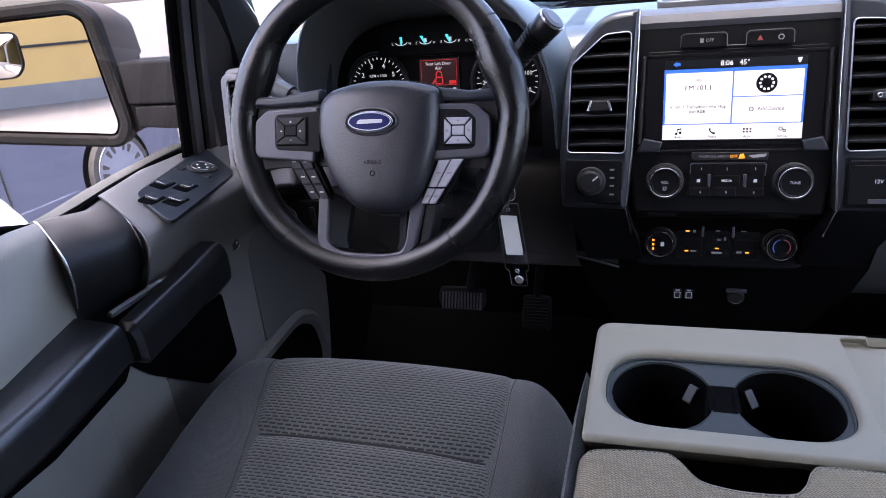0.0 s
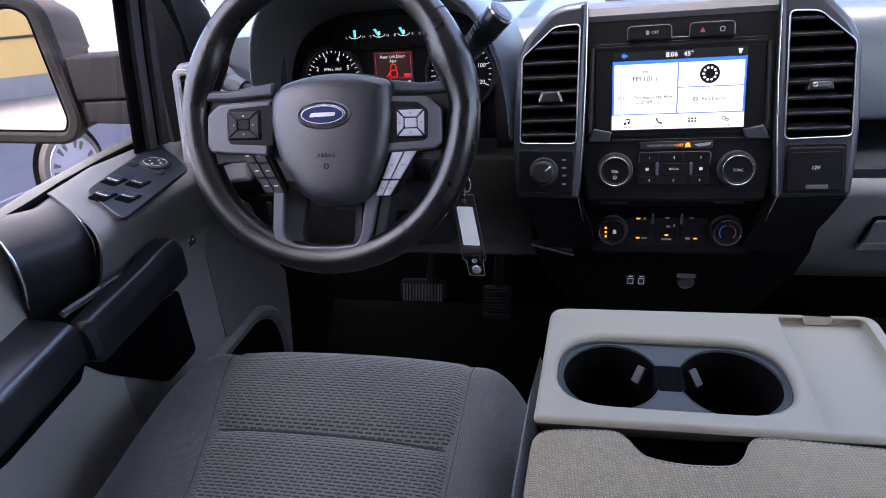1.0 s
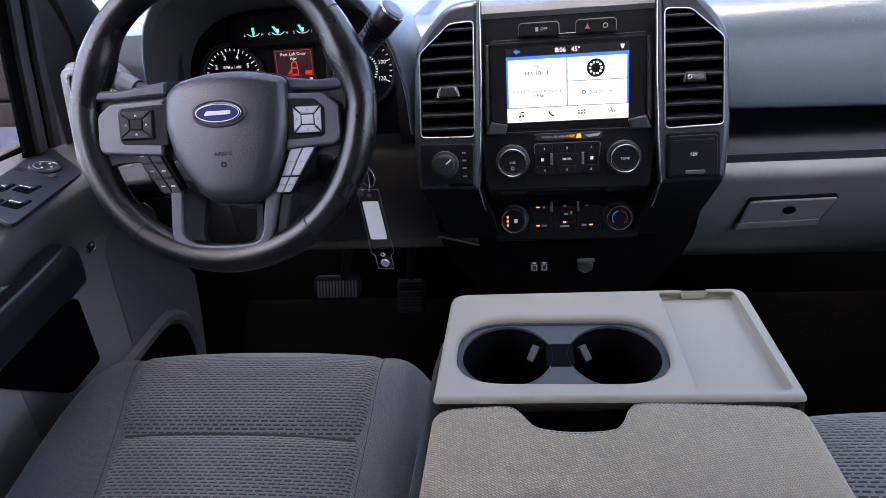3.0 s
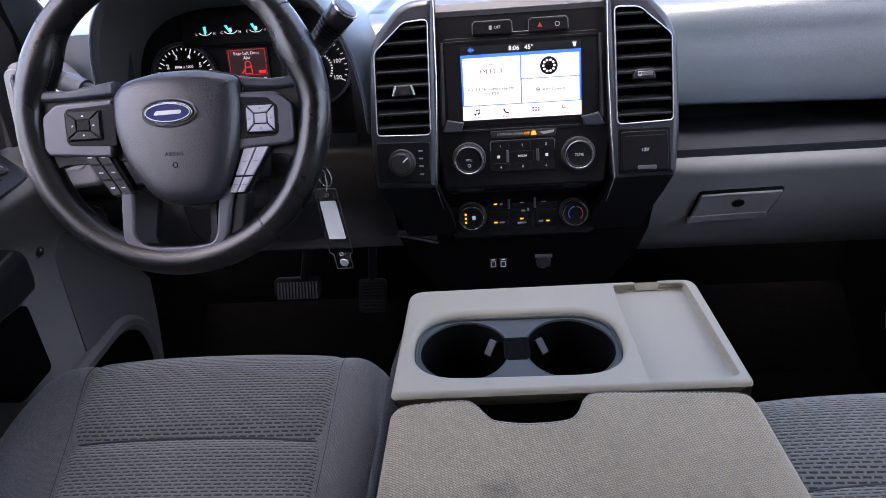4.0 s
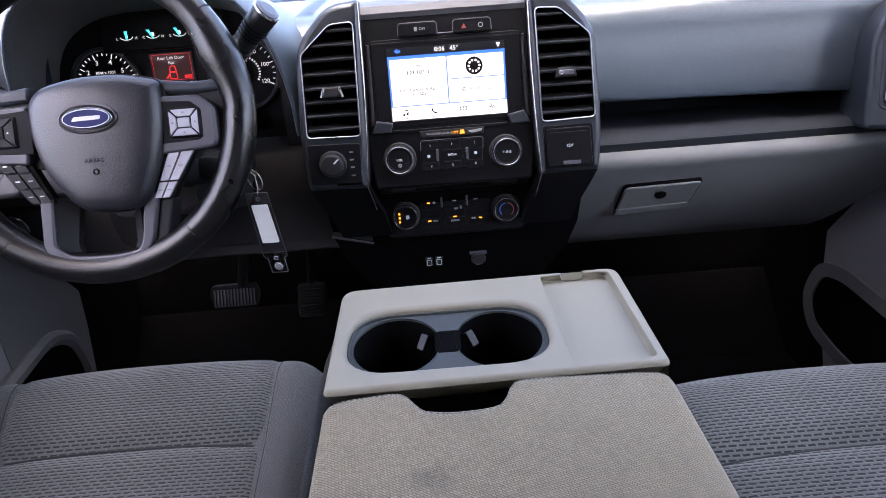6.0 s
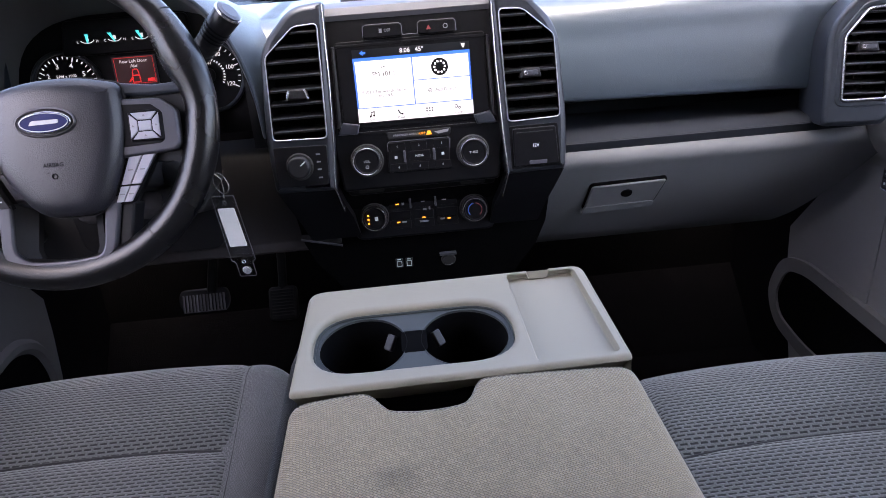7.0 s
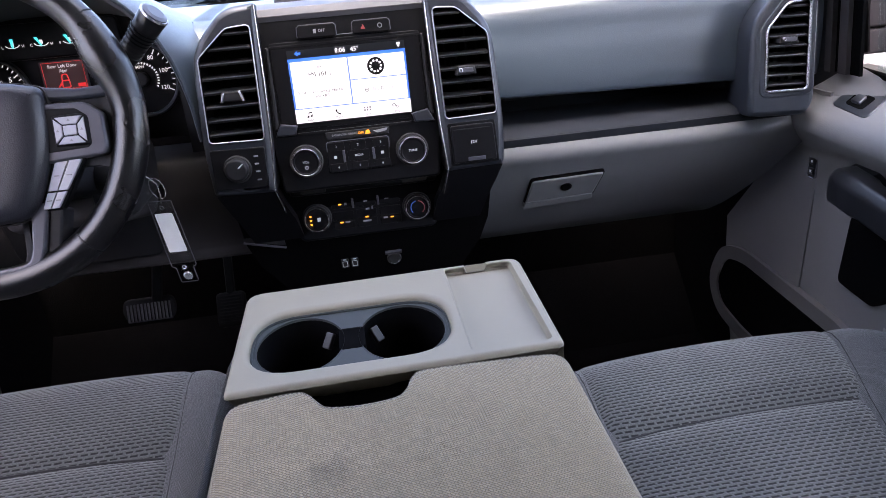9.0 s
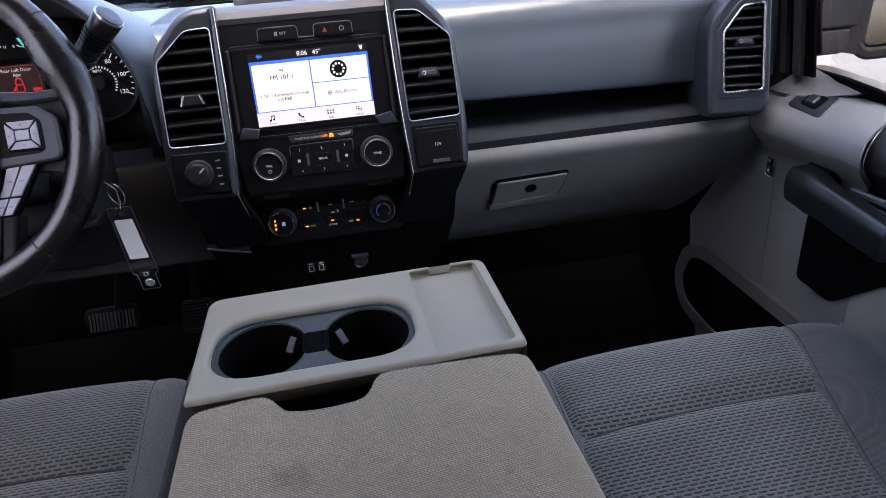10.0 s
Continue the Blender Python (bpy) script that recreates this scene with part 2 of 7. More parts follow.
def part(name, bm, material, parent=None, label="", M=None):
    """Links a bmesh, laid by M into the world, as one mesh under a thing or under a part."""
    if M is not None:
        bmesh.ops.transform(bm, matrix=M, verts=bm.verts)
    bmesh.ops.recalc_face_normals(bm, faces=bm.faces)
    for f in bm.faces:
        f.smooth = True
    for e in bm.edges:
        if len(e.link_faces) == 2:
            turn, (f, g) = e.calc_face_angle(0), e.link_faces
            lone = max(f.calc_area(), g.calc_area()) > 6 * min(f.calc_area(), g.calc_area()) or len(f.verts) != 4 or len(g.verts) != 4
            if turn > radians(32) or (turn > radians(12) and lone):
                e.smooth = False
    me = bpy.data.meshes.new(name)
    bm.to_mesh(me)
    bm.free()
    me.materials.append(material)
    ob = new(name, me)
    if parent is not None:
        ob.parent = parent
        if parent.type == "EMPTY":
            ob.matrix_parent_inverse = Matrix.Translation(-parent.location)
    if label:
        ob["label"] = label
    return ob


def setting(name, bm, material, label, category, M=None):
    return tagged(part(name, bm, material, None, "", M), label, category, kind="structure")


def area2(p):
    return sum(p[i - 1][0] * p[i][1] - p[i][0] * p[i - 1][1] for i in range(len(p)))


def ccw(p):
    return list(p) if area2(p) > 0 else list(reversed(p))


def fillet(p, r, n=4):
    """Rounds the corners of an outline; r is one radius or one for each corner."""
    p, out = [Vector(q) for q in p], []
    rs = r if isinstance(r, (list, tuple)) else [r] * len(p)
    for i, q in enumerate(p):
        a, b = p[i - 1] - q, p[(i + 1) % len(p)] - q
        d = min(rs[i], 0.45 * a.length, 0.45 * b.length)
        if d <= 1e-6:
            out.append(q)
            continue
        a, b = q + a.normalized() * d, q + b.normalized() * d
        for k in range(n + 1):
            t = k / n
            out.append((1 - t) ** 2 * a + 2 * t * (1 - t) * q + t * t * b)
    return [(v.x, v.y) for v in out]


def offset(p, d):
    """Moves an outline outwards by d (its points run anticlockwise)."""
    out = []
    for i in range(len(p)):
        a, q, b = Vector(p[i - 1]), Vector(p[i]), Vector(p[(i + 1) % len(p)])
        u, v = (q - a), (b - q)
        if u.length < 1e-9:
            u = v
        if v.length < 1e-9:
            v = u
        u, v = u.normalized(), v.normalized()
        n1, n2 = Vector((u.y, -u.x)), Vector((v.y, -v.x))
        m = n1 + n2
        m = m / max(0.35, m.length_squared / 2) if m.length > 1e-6 else n1
        out.append((q.x + d * m.x, q.y + d * m.y))
    return out


def circle(x, y, r, n=28, ry=None):
    return [(x + r * math.cos(2 * math.pi * k / n), y + (ry or r) * math.sin(2 * math.pi * k / n)) for k in range(n)]


def stadium(x0, x1, y0, y1, r, n=7):
    return ccw(fillet([(x0, y0), (x1, y0), (x1, y1), (x0, y1)], r, n))


def loft(rings, closed=True, cap0=True, cap1=True, bm=None):
    bm = bm or bmesh.new()
    rows = [[bm.verts.new(v) for v in r] for r in rings]
    k = len(rows[0])
    for a, b in zip(rows, rows[1:]):
        for i in range(k if closed else k - 1):
            j = (i + 1) % k
            try:
                bm.faces.new((a[i], a[j], b[j], b[i]))
            except ValueError:
                pass
    for wanted, row in ((cap0, rows[0]), (cap1, rows[-1])):
        if closed and wanted:
            if k <= 6:
                bm.faces.new(row)
                continue
            for tri in tessellate_polygon([[v.co for v in row]]):
                try:
                    bm.faces.new([row[i] for i in tri])
                except ValueError:
                    pass
    return bm


def prism(p, w0, w1, bev=0.0, bm=None, dome=0.0):
    """A plate with the outline p from w0 to w1 along its own z, its front edge rounded by bev."""
    p = ccw(p)
    rings = [[(x, y, w0) for x, y in p]]
    if bev > 0:
        for k in range(4):
            a = k / 3 * math.pi / 2
            q = offset(p, -bev * (1 - math.cos(a)))
            rings.append([(x, y, w1 - bev + bev * math.sin(a)) for x, y in q])
    else:
        rings.append([(x, y, w1) for x, y in p])
    if dome:
        q = rings[-1]
        cx, cy = sum(v[0] for v in q) / len(q), sum(v[1] for v in q) / len(q)
        for k in (0.75, 0.5, 0.25):
            rings.append([(cx + (v[0] - cx) * k, cy + (v[1] - cy) * k, v[2] + dome * (1 - k * k)) for v in q])
    return loft(rings, bm=bm)


def hoop(p, d_in, d_out, w0, w1, bev=0.001, bm=None):
    """A frame along the outline p, from d_in inside it to d_out outside, rounded at the front."""
    p = ccw(p)
    a, b = offset(p, -d_in), offset(p, d_out)
    a2, b2 = offset(p, -d_in + bev), offset(p, d_out - bev)
    rings = [[(x, y, w0) for x, y in b], [(x, y, w1 - bev) for x, y in b], [(x, y, w1) for x, y in b2],
             [(x, y, w1) for x, y in a2], [(x, y, w1 - bev) for x, y in a], [(x, y, w0) for x, y in a]]
    rings.append(rings[0])
    return loft(rings, cap0=False, cap1=False, bm=bm)


def box(x0, x1, y0, y1, z0, z1, r=0.0, bev=0.0, bm=None):
    p = [(x0, y0), (x1, y0), (x1, y1), (x0, y1)]
    return prism(fillet(p, r) if r else p, z0, z1, bev, bm)


def lathe(profile, n=32, bm=None, cap0=True):
    """Turns (radius, z) pairs round the own z axis."""
    return loft([[(r * math.cos(2 * math.pi * k / n), r * math.sin(2 * math.pi * k / n), z) for k in range(n)] for r, z in profile], cap0=cap0, bm=bm)


def tube(path, r, n=10, closed=False, bm=None, flat=1.0):
    """A round bar along a path; r may be a list, one radius for each point."""
    path = [Vector(p) for p in path]
    rings, side = [], None
    for i, q in enumerate(path):
        a = path[i - 1] if i or closed else q
        b = path[(i + 1) % len(path)] if i < len(path) - 1 or closed else q
        d = (b - a).normalized()
        if side is None:
            side = d.orthogonal().normalized()
        side = (side - d * side.dot(d)).normalized()
        up = d.cross(side)
        rr = r[i] if isinstance(r, (list, tuple)) else r
        rings.append([q + rr * (math.cos(2 * math.pi * k / n) * side + flat * math.sin(2 * math.pi * k / n) * up) for k in range(n)])
    if closed:
        rings.append(rings[0])
        bm = loft(rings, cap0=False, cap1=False, bm=bm)
        bmesh.ops.remove_doubles(bm, verts=bm.verts, dist=1e-6)
        return bm
    return loft(rings, bm=bm)


def smooth(pts, n=6):
    """A smooth curve through the points (Catmull-Rom)."""
    p = [Vector(q) for q in pts]
    p = [2 * p[0] - p[1]] + p + [2 * p[-1] - p[-2]]
    out = []
    for i in range(1, len(p) - 2):
        for k in range(n):
            t = k / n
            a, b, c, d = p[i - 1:i + 3]
            out.append(0.5 * ((2 * b) + (c - a) * t + (2 * a - 5 * b + 4 * c - d) * t * t + (3 * b - a - 3 * c + d) * t ** 3))
    out.append(p[-2])
    return out


def sheet(profiles, thick=0.0):
    """An open skin over rows of points; with a thickness it is closed behind."""
    bm = loft(profiles, closed=False)
    if thick:
        bmesh.ops.recalc_face_normals(bm, faces=bm.faces)
        bmesh.ops.solidify(bm, geom=bm.faces[:], thickness=thick)
    return bm


def letters(text, size, x, y, w, align="CENTER", bold=0.012):
    """A mesh of built-in font letters, in the own x, y plane at height w."""
    cu = bpy.data.curves.new("letters", "FONT")
    cu.body, cu.size, cu.align_x, cu.align_y = text, size, align, "CENTER"
    cu.resolution_u = 2
    cu.offset = bold * size
    ob = bpy.data.objects.new("letters", cu)
    me = bpy.data.meshes.new_from_object(ob)
    bm = bmesh.new()
    bm.from_mesh(me)
    bpy.data.objects.remove(ob)
    bpy.data.curves.remove(cu)
    bpy.data.meshes.remove(me)
    bmesh.ops.translate(bm, verts=bm.verts, vec=(x, y, w))
    return bm


def basis(origin, ux, uy):
    """The frame with its x along ux and y along uy."""
    ux, uy = Vector(ux).normalized(), Vector(uy).normalized()
    uz = ux.cross(uy)
    m = Matrix((ux, uy, uz)).transposed().to_4x4()
    m.translation = origin
    return m


def holed(outer, holes, z, bm):
    """Flat faces between an outline and its holes."""
    from_list = [[Vector((x, y, z)) for x, y in ring] for ring in (outer, *holes)]
    flat = [v for ring in from_list for v in ring]
    vs = [bm.verts.new(v) for v in flat]
    for tri in tessellate_polygon(from_list):
        try:
            bm.faces.new([vs[i] for i in tri])
        except ValueError:
            pass
    return bm


def plate(outer, holes, w0, w1, bev=0.003, bm=None):
    """A plate with holes right through it, its outer front edge rounded."""
    bm = bm or bmesh.new()
    p = ccw(outer)
    rings = [[(x, y, w0) for x, y in p]]
    for k in range(4):
        a = k / 3 * math.pi / 2
        rings.append([(x, y, w1 - bev + bev * math.sin(a)) for x, y in offset(p, -bev * (1 - math.cos(a)))])
    loft(rings, cap0=False, cap1=False, bm=bm)
    holed(offset(p, -bev), [ccw(h) for h in holes], w1, bm)
    for h in holes:
        loft([[(x, y, w1) for x, y in ccw(h)], [(x, y, w0) for x, y in ccw(h)]], cap0=False, cap1=False, bm=bm)
    bmesh.ops.remove_doubles(bm, verts=bm.verts, dist=1e-5)
    return bm

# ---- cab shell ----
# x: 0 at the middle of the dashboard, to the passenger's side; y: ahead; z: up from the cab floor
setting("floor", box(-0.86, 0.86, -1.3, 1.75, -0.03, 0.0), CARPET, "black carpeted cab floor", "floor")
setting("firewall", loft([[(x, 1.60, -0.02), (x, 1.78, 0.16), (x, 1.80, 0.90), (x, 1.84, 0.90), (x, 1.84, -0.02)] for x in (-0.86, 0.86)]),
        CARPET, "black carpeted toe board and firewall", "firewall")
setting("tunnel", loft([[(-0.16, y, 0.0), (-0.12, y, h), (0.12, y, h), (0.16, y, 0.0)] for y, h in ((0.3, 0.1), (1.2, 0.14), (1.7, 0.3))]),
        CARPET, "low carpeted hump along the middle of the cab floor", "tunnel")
setting("ceiling", loft([smooth([(x, 1.02, 1.30), (x, 0.6, 1.40), (x, -0.4, 1.42), (x, -1.25, 1.36)]) +
                         smooth([(x, -1.25, 1.42), (x, -0.4, 1.48), (x, 0.6, 1.46), (x, 1.02, 1.34)]) for x in (-0.74, 0.74)]),
        HEADLINER, "pale grey cloth headliner of the cab", "ceiling")
setting("wall_back", box(-0.86, 0.86, -1.34, -1.30, -0.03, 0.88), BLACK, "dark trimmed back wall of the cab below the rear window", "wall")
for s in (-1, 1):
    setting("roof_rail", tube(smooth([(s * 0.75, 1.08, 1.27), (s * 0.735, 0.95, 1.33), (s * 0.73, 0.4, 1.41), (s * 0.73, -1.3, 1.39)]), 0.045),
            GREY, "grey trimmed roof rail above the doors", "roof rail")
    setting("pillar_front", loft([[(s * 0.85, 1.35, 0.60), (s * 0.80, 1.36, 0.60), (s * 0.795, 1.75, 0.60), (s * 0.85, 1.80, 0.60)],
                                  [(s * 0.85, 1.34, 0.84), (s * 0.80, 1.35, 0.84), (s * 0.79, 1.50, 0.85), (s * 0.84, 1.54, 0.85)],
                                  [(s * 0.85, 1.32, 0.90), (s * 0.80, 1.34, 0.90), (s * 0.79, 1.42, 0.92), (s * 0.84, 1.45, 0.92)],
                                  [(s * 0.83, 1.27, 1.02), (s * 0.78, 1.28, 1.02), (s * 0.77, 1.35, 1.05), (s * 0.82, 1.38, 1.05)],
                                  [(s * 0.76, 1.03, 1.27), (s * 0.73, 1.03, 1.25), (s * 0.73, 1.12, 1.27), (s * 0.77, 1.13, 1.29)]]),
            PILLAR, "black grained windscreen pillar trim", "pillar trim")
    setting("pillar", tube([(s * 0.80, 0.05, 0.0), (s * 0.82, 0.0, 0.8), (s * 0.73, -0.08, 1.38)], 0.055), GREY,
            "grey trimmed pillar between the doors", "pillar")
    setting("pillar_rear", tube([(s * 0.80, -1.28, 0.8), (s * 0.72, -1.25, 1.40)], 0.06), GREY, "grey trimmed rear corner pillar", "pillar")
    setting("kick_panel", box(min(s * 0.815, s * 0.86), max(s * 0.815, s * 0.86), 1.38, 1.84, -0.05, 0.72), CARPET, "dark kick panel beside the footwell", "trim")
    # unseen rear sides, both closed to keep out light from behind
    setting("wall_side", box(min(s * 0.83, s * 0.88), max(s * 0.83, s * 0.88), -1.3, 0.02, -0.03, 0.78), GREY, "grey trimmed rear side of the cab", "wall")
rear = thing("rear_bench_seat", (0, -0.9, 0), "grey cloth rear bench seat", "seat")
part("cushion", box(-0.78, 0.78, -0.95, -0.45, 0.2, 0.44, 0.06, 0.04), SEATSIDE, rear)
part("backrest", loft([[(x, -0.9, 0.40), (x, -1.12, 1.0), (x, -1.26, 1.0), (x, -1.1, 0.40)] for x in (-0.78, 0.78)]), SEATSIDE, rear)

# footwell sides below the door openings
for s in (-1, 1):
    setting("door_sill", box(min(s * 0.80, s * 0.90), max(s * 0.80, s * 0.90), -1.3, 1.36, -0.08, 0.05, 0.01, 0.01), BLACK,
            "black plastic sill plate under the door", "sill")

# the glass bows, so that its lower corners lie further back than its middle
def screen():
    return [[(x * (0.79 - 0.05 * f), 1.86 - 0.40 * x * x * (1 - f) - 0.83 * f, 0.89 + 0.41 * f) for x in [k / 8 for k in range(-8, 9)]] for f in (0.0, 0.25, 0.5, 0.75, 1.0)]


setting("windscreen", sheet(screen(), 0.005), TINTED, "slightly green windscreen glass", "windscreen")

# unseen panes, added very dark to hold back light from the rear
DARKREAR = pane_glass("darkened_rear_glass", (0.16, 0.17, 0.17))
setting("window_rear", box(-0.74, 0.74, -1.325, -1.318, 0.88, 1.37, 0.0, 0.001), DARKREAR, "unseen rear window, darkened to cut the light from behind", "window")
for s in (-1, 1):
    setting("window_side", loft([[(s * (x + d), y, z) for x, y, z in ((0.845, -1.26, 0.77), (0.845, 0.0, 0.77), (0.755, -0.06, 1.36), (0.755, -1.26, 1.36))] for d in (0.0, 0.005)]),
            DARKREAR, "unseen rear side window, darkened to cut the light", "window")

# ---- dashboard ----
dash = thing("dashboard", (0, 1.5, 0.5), "two-tone dashboard, blue-black above and warm grey below", "dashboard")


def dash_skin(x0, x1, prof, n=2, sag=0.0):
    xs = [x0 + (x1 - x0) * k / (n - 1) for k in range(n)]
    return sheet([[(x, min(y, 1.87 - 0.40 * (x / 0.79) ** 2), z - sag * (x - x0) / (x1 - x0) * min(1.0, max(0.0, (0.83 - z) / 0.09))) for y, z in prof] for x in xs], 0.004)


def tapered(x0, s, prof):
    """A lower panel whose outer end draws in towards the floor."""
    rows = []
    for k in range(9):
        row = []
        for y, z in prof:
            end = 0.787 - 0.75 * max(0.0, 0.645 - z) if y < 1.45 else 0.64
            row.append((x0 + (s * end - x0) * k / 8, y, z))
        rows.append(row)
    return sheet(rows, 0.004)


top_prof = [(y, z) for y, z, _ in [tuple(v) for v in smooth([(1.88, 0.885, 0), (1.62, 0.905, 0), (1.42, 0.902, 0), (1.355, 0.897, 0), (1.322, 0.884, 0), (1.308, 0.864, 0), (1.303, 0.835, 0)], 5)]]
pad_prof = [(y, z) for y, z, _ in [tuple(v) for v in smooth([(1.303, 0.835, 0), (1.297, 0.80, 0), (1.294, 0.752, 0), (1.303, 0.738, 0), (1.36, 0.733, 0), (1.42, 0.733, 0)], 5)]]
part("upper_pad", dash_skin(-0.228, 0.205, top_prof, 4), SOFT, dash, "blue-black grained top pad")
part("upper_pad", dash_skin(-0.752, -0.655, top_prof, 3), SOFT, dash, "blue-black grained top pad")
part("upper_pad", dash_skin(-0.66, -0.20, top_prof[:16], 4), SOFT, dash, "blue-black grained top pad")
part("passenger_pad", dash_skin(0.20, 0.80, top_prof + pad_prof[1:], 8, 0.017), SOFT, dash, "smooth blue-black pad over the airbag")
part("shelf", sheet([[(x, 1.42, 0.74), (x, 1.42, 0.705), (x, 1.40, 0.688), (x, 1.33, 0.684), (x, 1.275, 0.682), (x, 1.262, 0.676), (x, 1.264, 0.664)] for x in (0.20, 0.45, 0.74)], 0.004),
     SHELF, dash, "dark open tray across the passenger side")
part("shelf_lip", sheet([[(x, 1.266, 0.681), (x, 1.2605, 0.680), (x, 1.259, 0.676), (x, 1.263, 0.672)] for x in (0.21, 0.45, 0.70)], 0.003), PIANO, dash)
low = [(y, z) for y, z, _ in [tuple(v) for v in smooth([(1.30, 0.668, 0), (1.266, 0.664, 0), (1.252, 0.648, 0), (1.262, 0.62, 0), (1.282, 0.57, 0), (1.312, 0.52, 0), (1.345, 0.482, 0), (1.39, 0.462, 0), (1.55, 0.45, 0)], 5)]]
part("lower_panel", tapered(0.19, 1, low), LOWGREY, dash, "warm grey lower panel round the glove box")
knee = [(y, z) for y, z, _ in [tuple(v) for v in smooth([(1.36, 0.705, 0), (1.29, 0.703, 0), (1.272, 0.692, 0), (1.270, 0.65, 0), (1.283, 0.59, 0), (1.30, 0.545, 0), (1.33, 0.515, 0), (1.55, 0.50, 0)], 5)]]
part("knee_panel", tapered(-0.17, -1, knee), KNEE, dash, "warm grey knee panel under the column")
part("column_trim", prism(fillet([(-0.53, 0.56), (-0.345, 0.56), (-0.33, 0.58), (-0.33, 0.72), (-0.56, 0.72), (-0.56, 0.58)], 0.015), -0.004, 0.014, 0.003), BLACK, dash,
     "black panel round the steering column", basis((0, 1.405, 0), (1, 0, 0), (0, -0.2, 1)))
part("trim_band", sheet([[(x, 1.285, 0.722), (x, 1.260, 0.719), (x, 1.251, 0.700), (x, 1.254, 0.672), (x, 1.285, 0.655)] for x in (-0.80, -0.6, -0.48)], 0.003), SATIN, dash,
     "satin silver strip beside the instrument panel")
part("centre_filler", sheet([[(x, 1.318, 0.850), (x, 1.304, 0.80), (x, 1.30, 0.70)] for x in (-0.26, -0.19)], 0.003), BLACK, dash)
part("left_filler", sheet([[(x, 1.31, 0.90), (x, 1.29, 0.80), (x, 1.29, 0.73)] for x in (-0.752, -0.60)], 0.003), SOFT, dash)

# instrument hood: an arch over the dials
def arch(cx, w, z0, z1, y, n=22, skew=0.0):
    out = []
    for k in range(n + 1):
        a = math.pi * k / n
        c, s_ = math.cos(a), math.sin(a)
        # the side towards the middle of the cab slopes more gently
        ec, es = (0.72, 0.80) if c > 0 else (0.58, 0.68)
        out.append((cx + w * math.copysign(abs(c) ** ec, c), y + skew * s_, z0 + (z1 - z0) * abs(s_) ** es))
    return out


CX = -0.421
part("hood_lining", loft([arch(CX, 0.194, 0.765, 0.925, 1.345), arch(CX, 0.194, 0.755, 0.945, 1.30), arch(CX, 0.191, 0.745, 0.972, 1.225, skew=-0.035),
                              arch(CX, 0.195, 0.743, 0.980, 1.215, skew=-0.035)], closed=False), LOWGREY, dash, "deep black lining over the dials")
part("instrument_hood", loft([arch(CX, 0.195, 0.743, 0.980, 1.215, skew=-0.035), arch(CX, 0.203, 0.742, 0.984, 1.222, skew=-0.03), arch(CX, 0.22, 0.74, 0.980, 1.27), arch(CX, 0.25, 0.74, 0.940, 1.40), arch(CX, 0.27, 0.74, 0.89, 1.60)],
                             closed=False), SOFT, dash, "blue-black hood arched over the dials")
part("hood_lip", tube(arch(CX, 0.197, 0.743, 0.983, 1.2165, skew=-0.034), 0.0035, 8), SOFT, dash, "soft rounded edge of the hood")
cluster = thing("instrument_cluster", (CX, 1.345, 0.76), "black instrument cluster with lit dials and small display", "instrument panel")
IC = basis((0, 1.335, 0.82), (1, 0, 0), (0, 0.12, 1))
part("backing", prism(fillet([(-0.66, -0.09), (-0.20, -0.09), (-0.20, 0.02), (-0.33, 0.12), (-0.53, 0.125), (-0.66, 0.04)], 0.03), -0.01, 0.0), PIANO, cluster, "", IC)
part("upper_brow", prism(fillet([(-0.53, 0.046), (-0.33, 0.046), (-0.335, 0.098), (-0.52, 0.098)], 0.008), 0.0, 0.012, 0.003), PIANO, cluster, "", IC)


def dial(name, cx, cz, r, marks, turn0, turn1, needle):
    d = part(name, hoop(circle(cx, cz, r, 48), 0.003, 0.003, 0.0, 0.010, 0.0015), SILVER, cluster, "round dial with silver rim")
    d.data.transform(IC)
    part("dial_face", prism(circle(cx, cz, r - 0.003, 40), 0.0, 0.002), PIANO, d, "", IC)
    n = (len(marks) - 1) * 4
    for k in range(n + 1):
        a = radians(turn0 + (turn1 - turn0) * k / n)
        long = 0.0075 if k % 4 == 0 else 0.004
        u, v = Vector((math.cos(a), math.sin(a))), Vector((-math.sin(a), math.cos(a)))
        c = Vector((cx, cz))
        q = [c + u * (r - 0.006) + v * 0.0007, c + u * (r - 0.006 - long) + v * 0.0007, c + u * (r - 0.006 - long) - v * 0.0007, c + u * (r - 0.006) - v * 0.0007]
        part("tick", prism([tuple(p) for p in q], 0.002, 0.0026), S_PRINT, d, "", IC)
    for k, t in enumerate(marks):
        a = radians(turn0 + (turn1 - turn0) * k / (len(marks) - 1))
        part("numeral", letters(t, 0.009 if len(t) > 1 else 0.0105, cx + math.cos(a) * (r - 0.020), cz + math.sin(a) * (r - 0.019), 0.0028), S_PRINT, d, "", IC)
    a = radians(needle)
    tip = (cx + math.cos(a) * (r - 0.012), cz + math.sin(a) * (r - 0.012))
    nx, ny = -math.sin(a) * 0.0012, math.cos(a) * 0.0012
    part("needle", prism([(cx + nx, cz + ny), (cx - nx, cz - ny), (tip[0] - nx * 0.4, tip[1] - ny * 0.4), (tip[0] + nx * 0.4, tip[1] + ny * 0.4)], 0.004, 0.006), S_CYAN, d, "", IC)
    part("needle_cap", prism(circle(cx, cz, 0.011), 0.003, 0.009, 0.003), BLACK, d, "", IC)
    return d


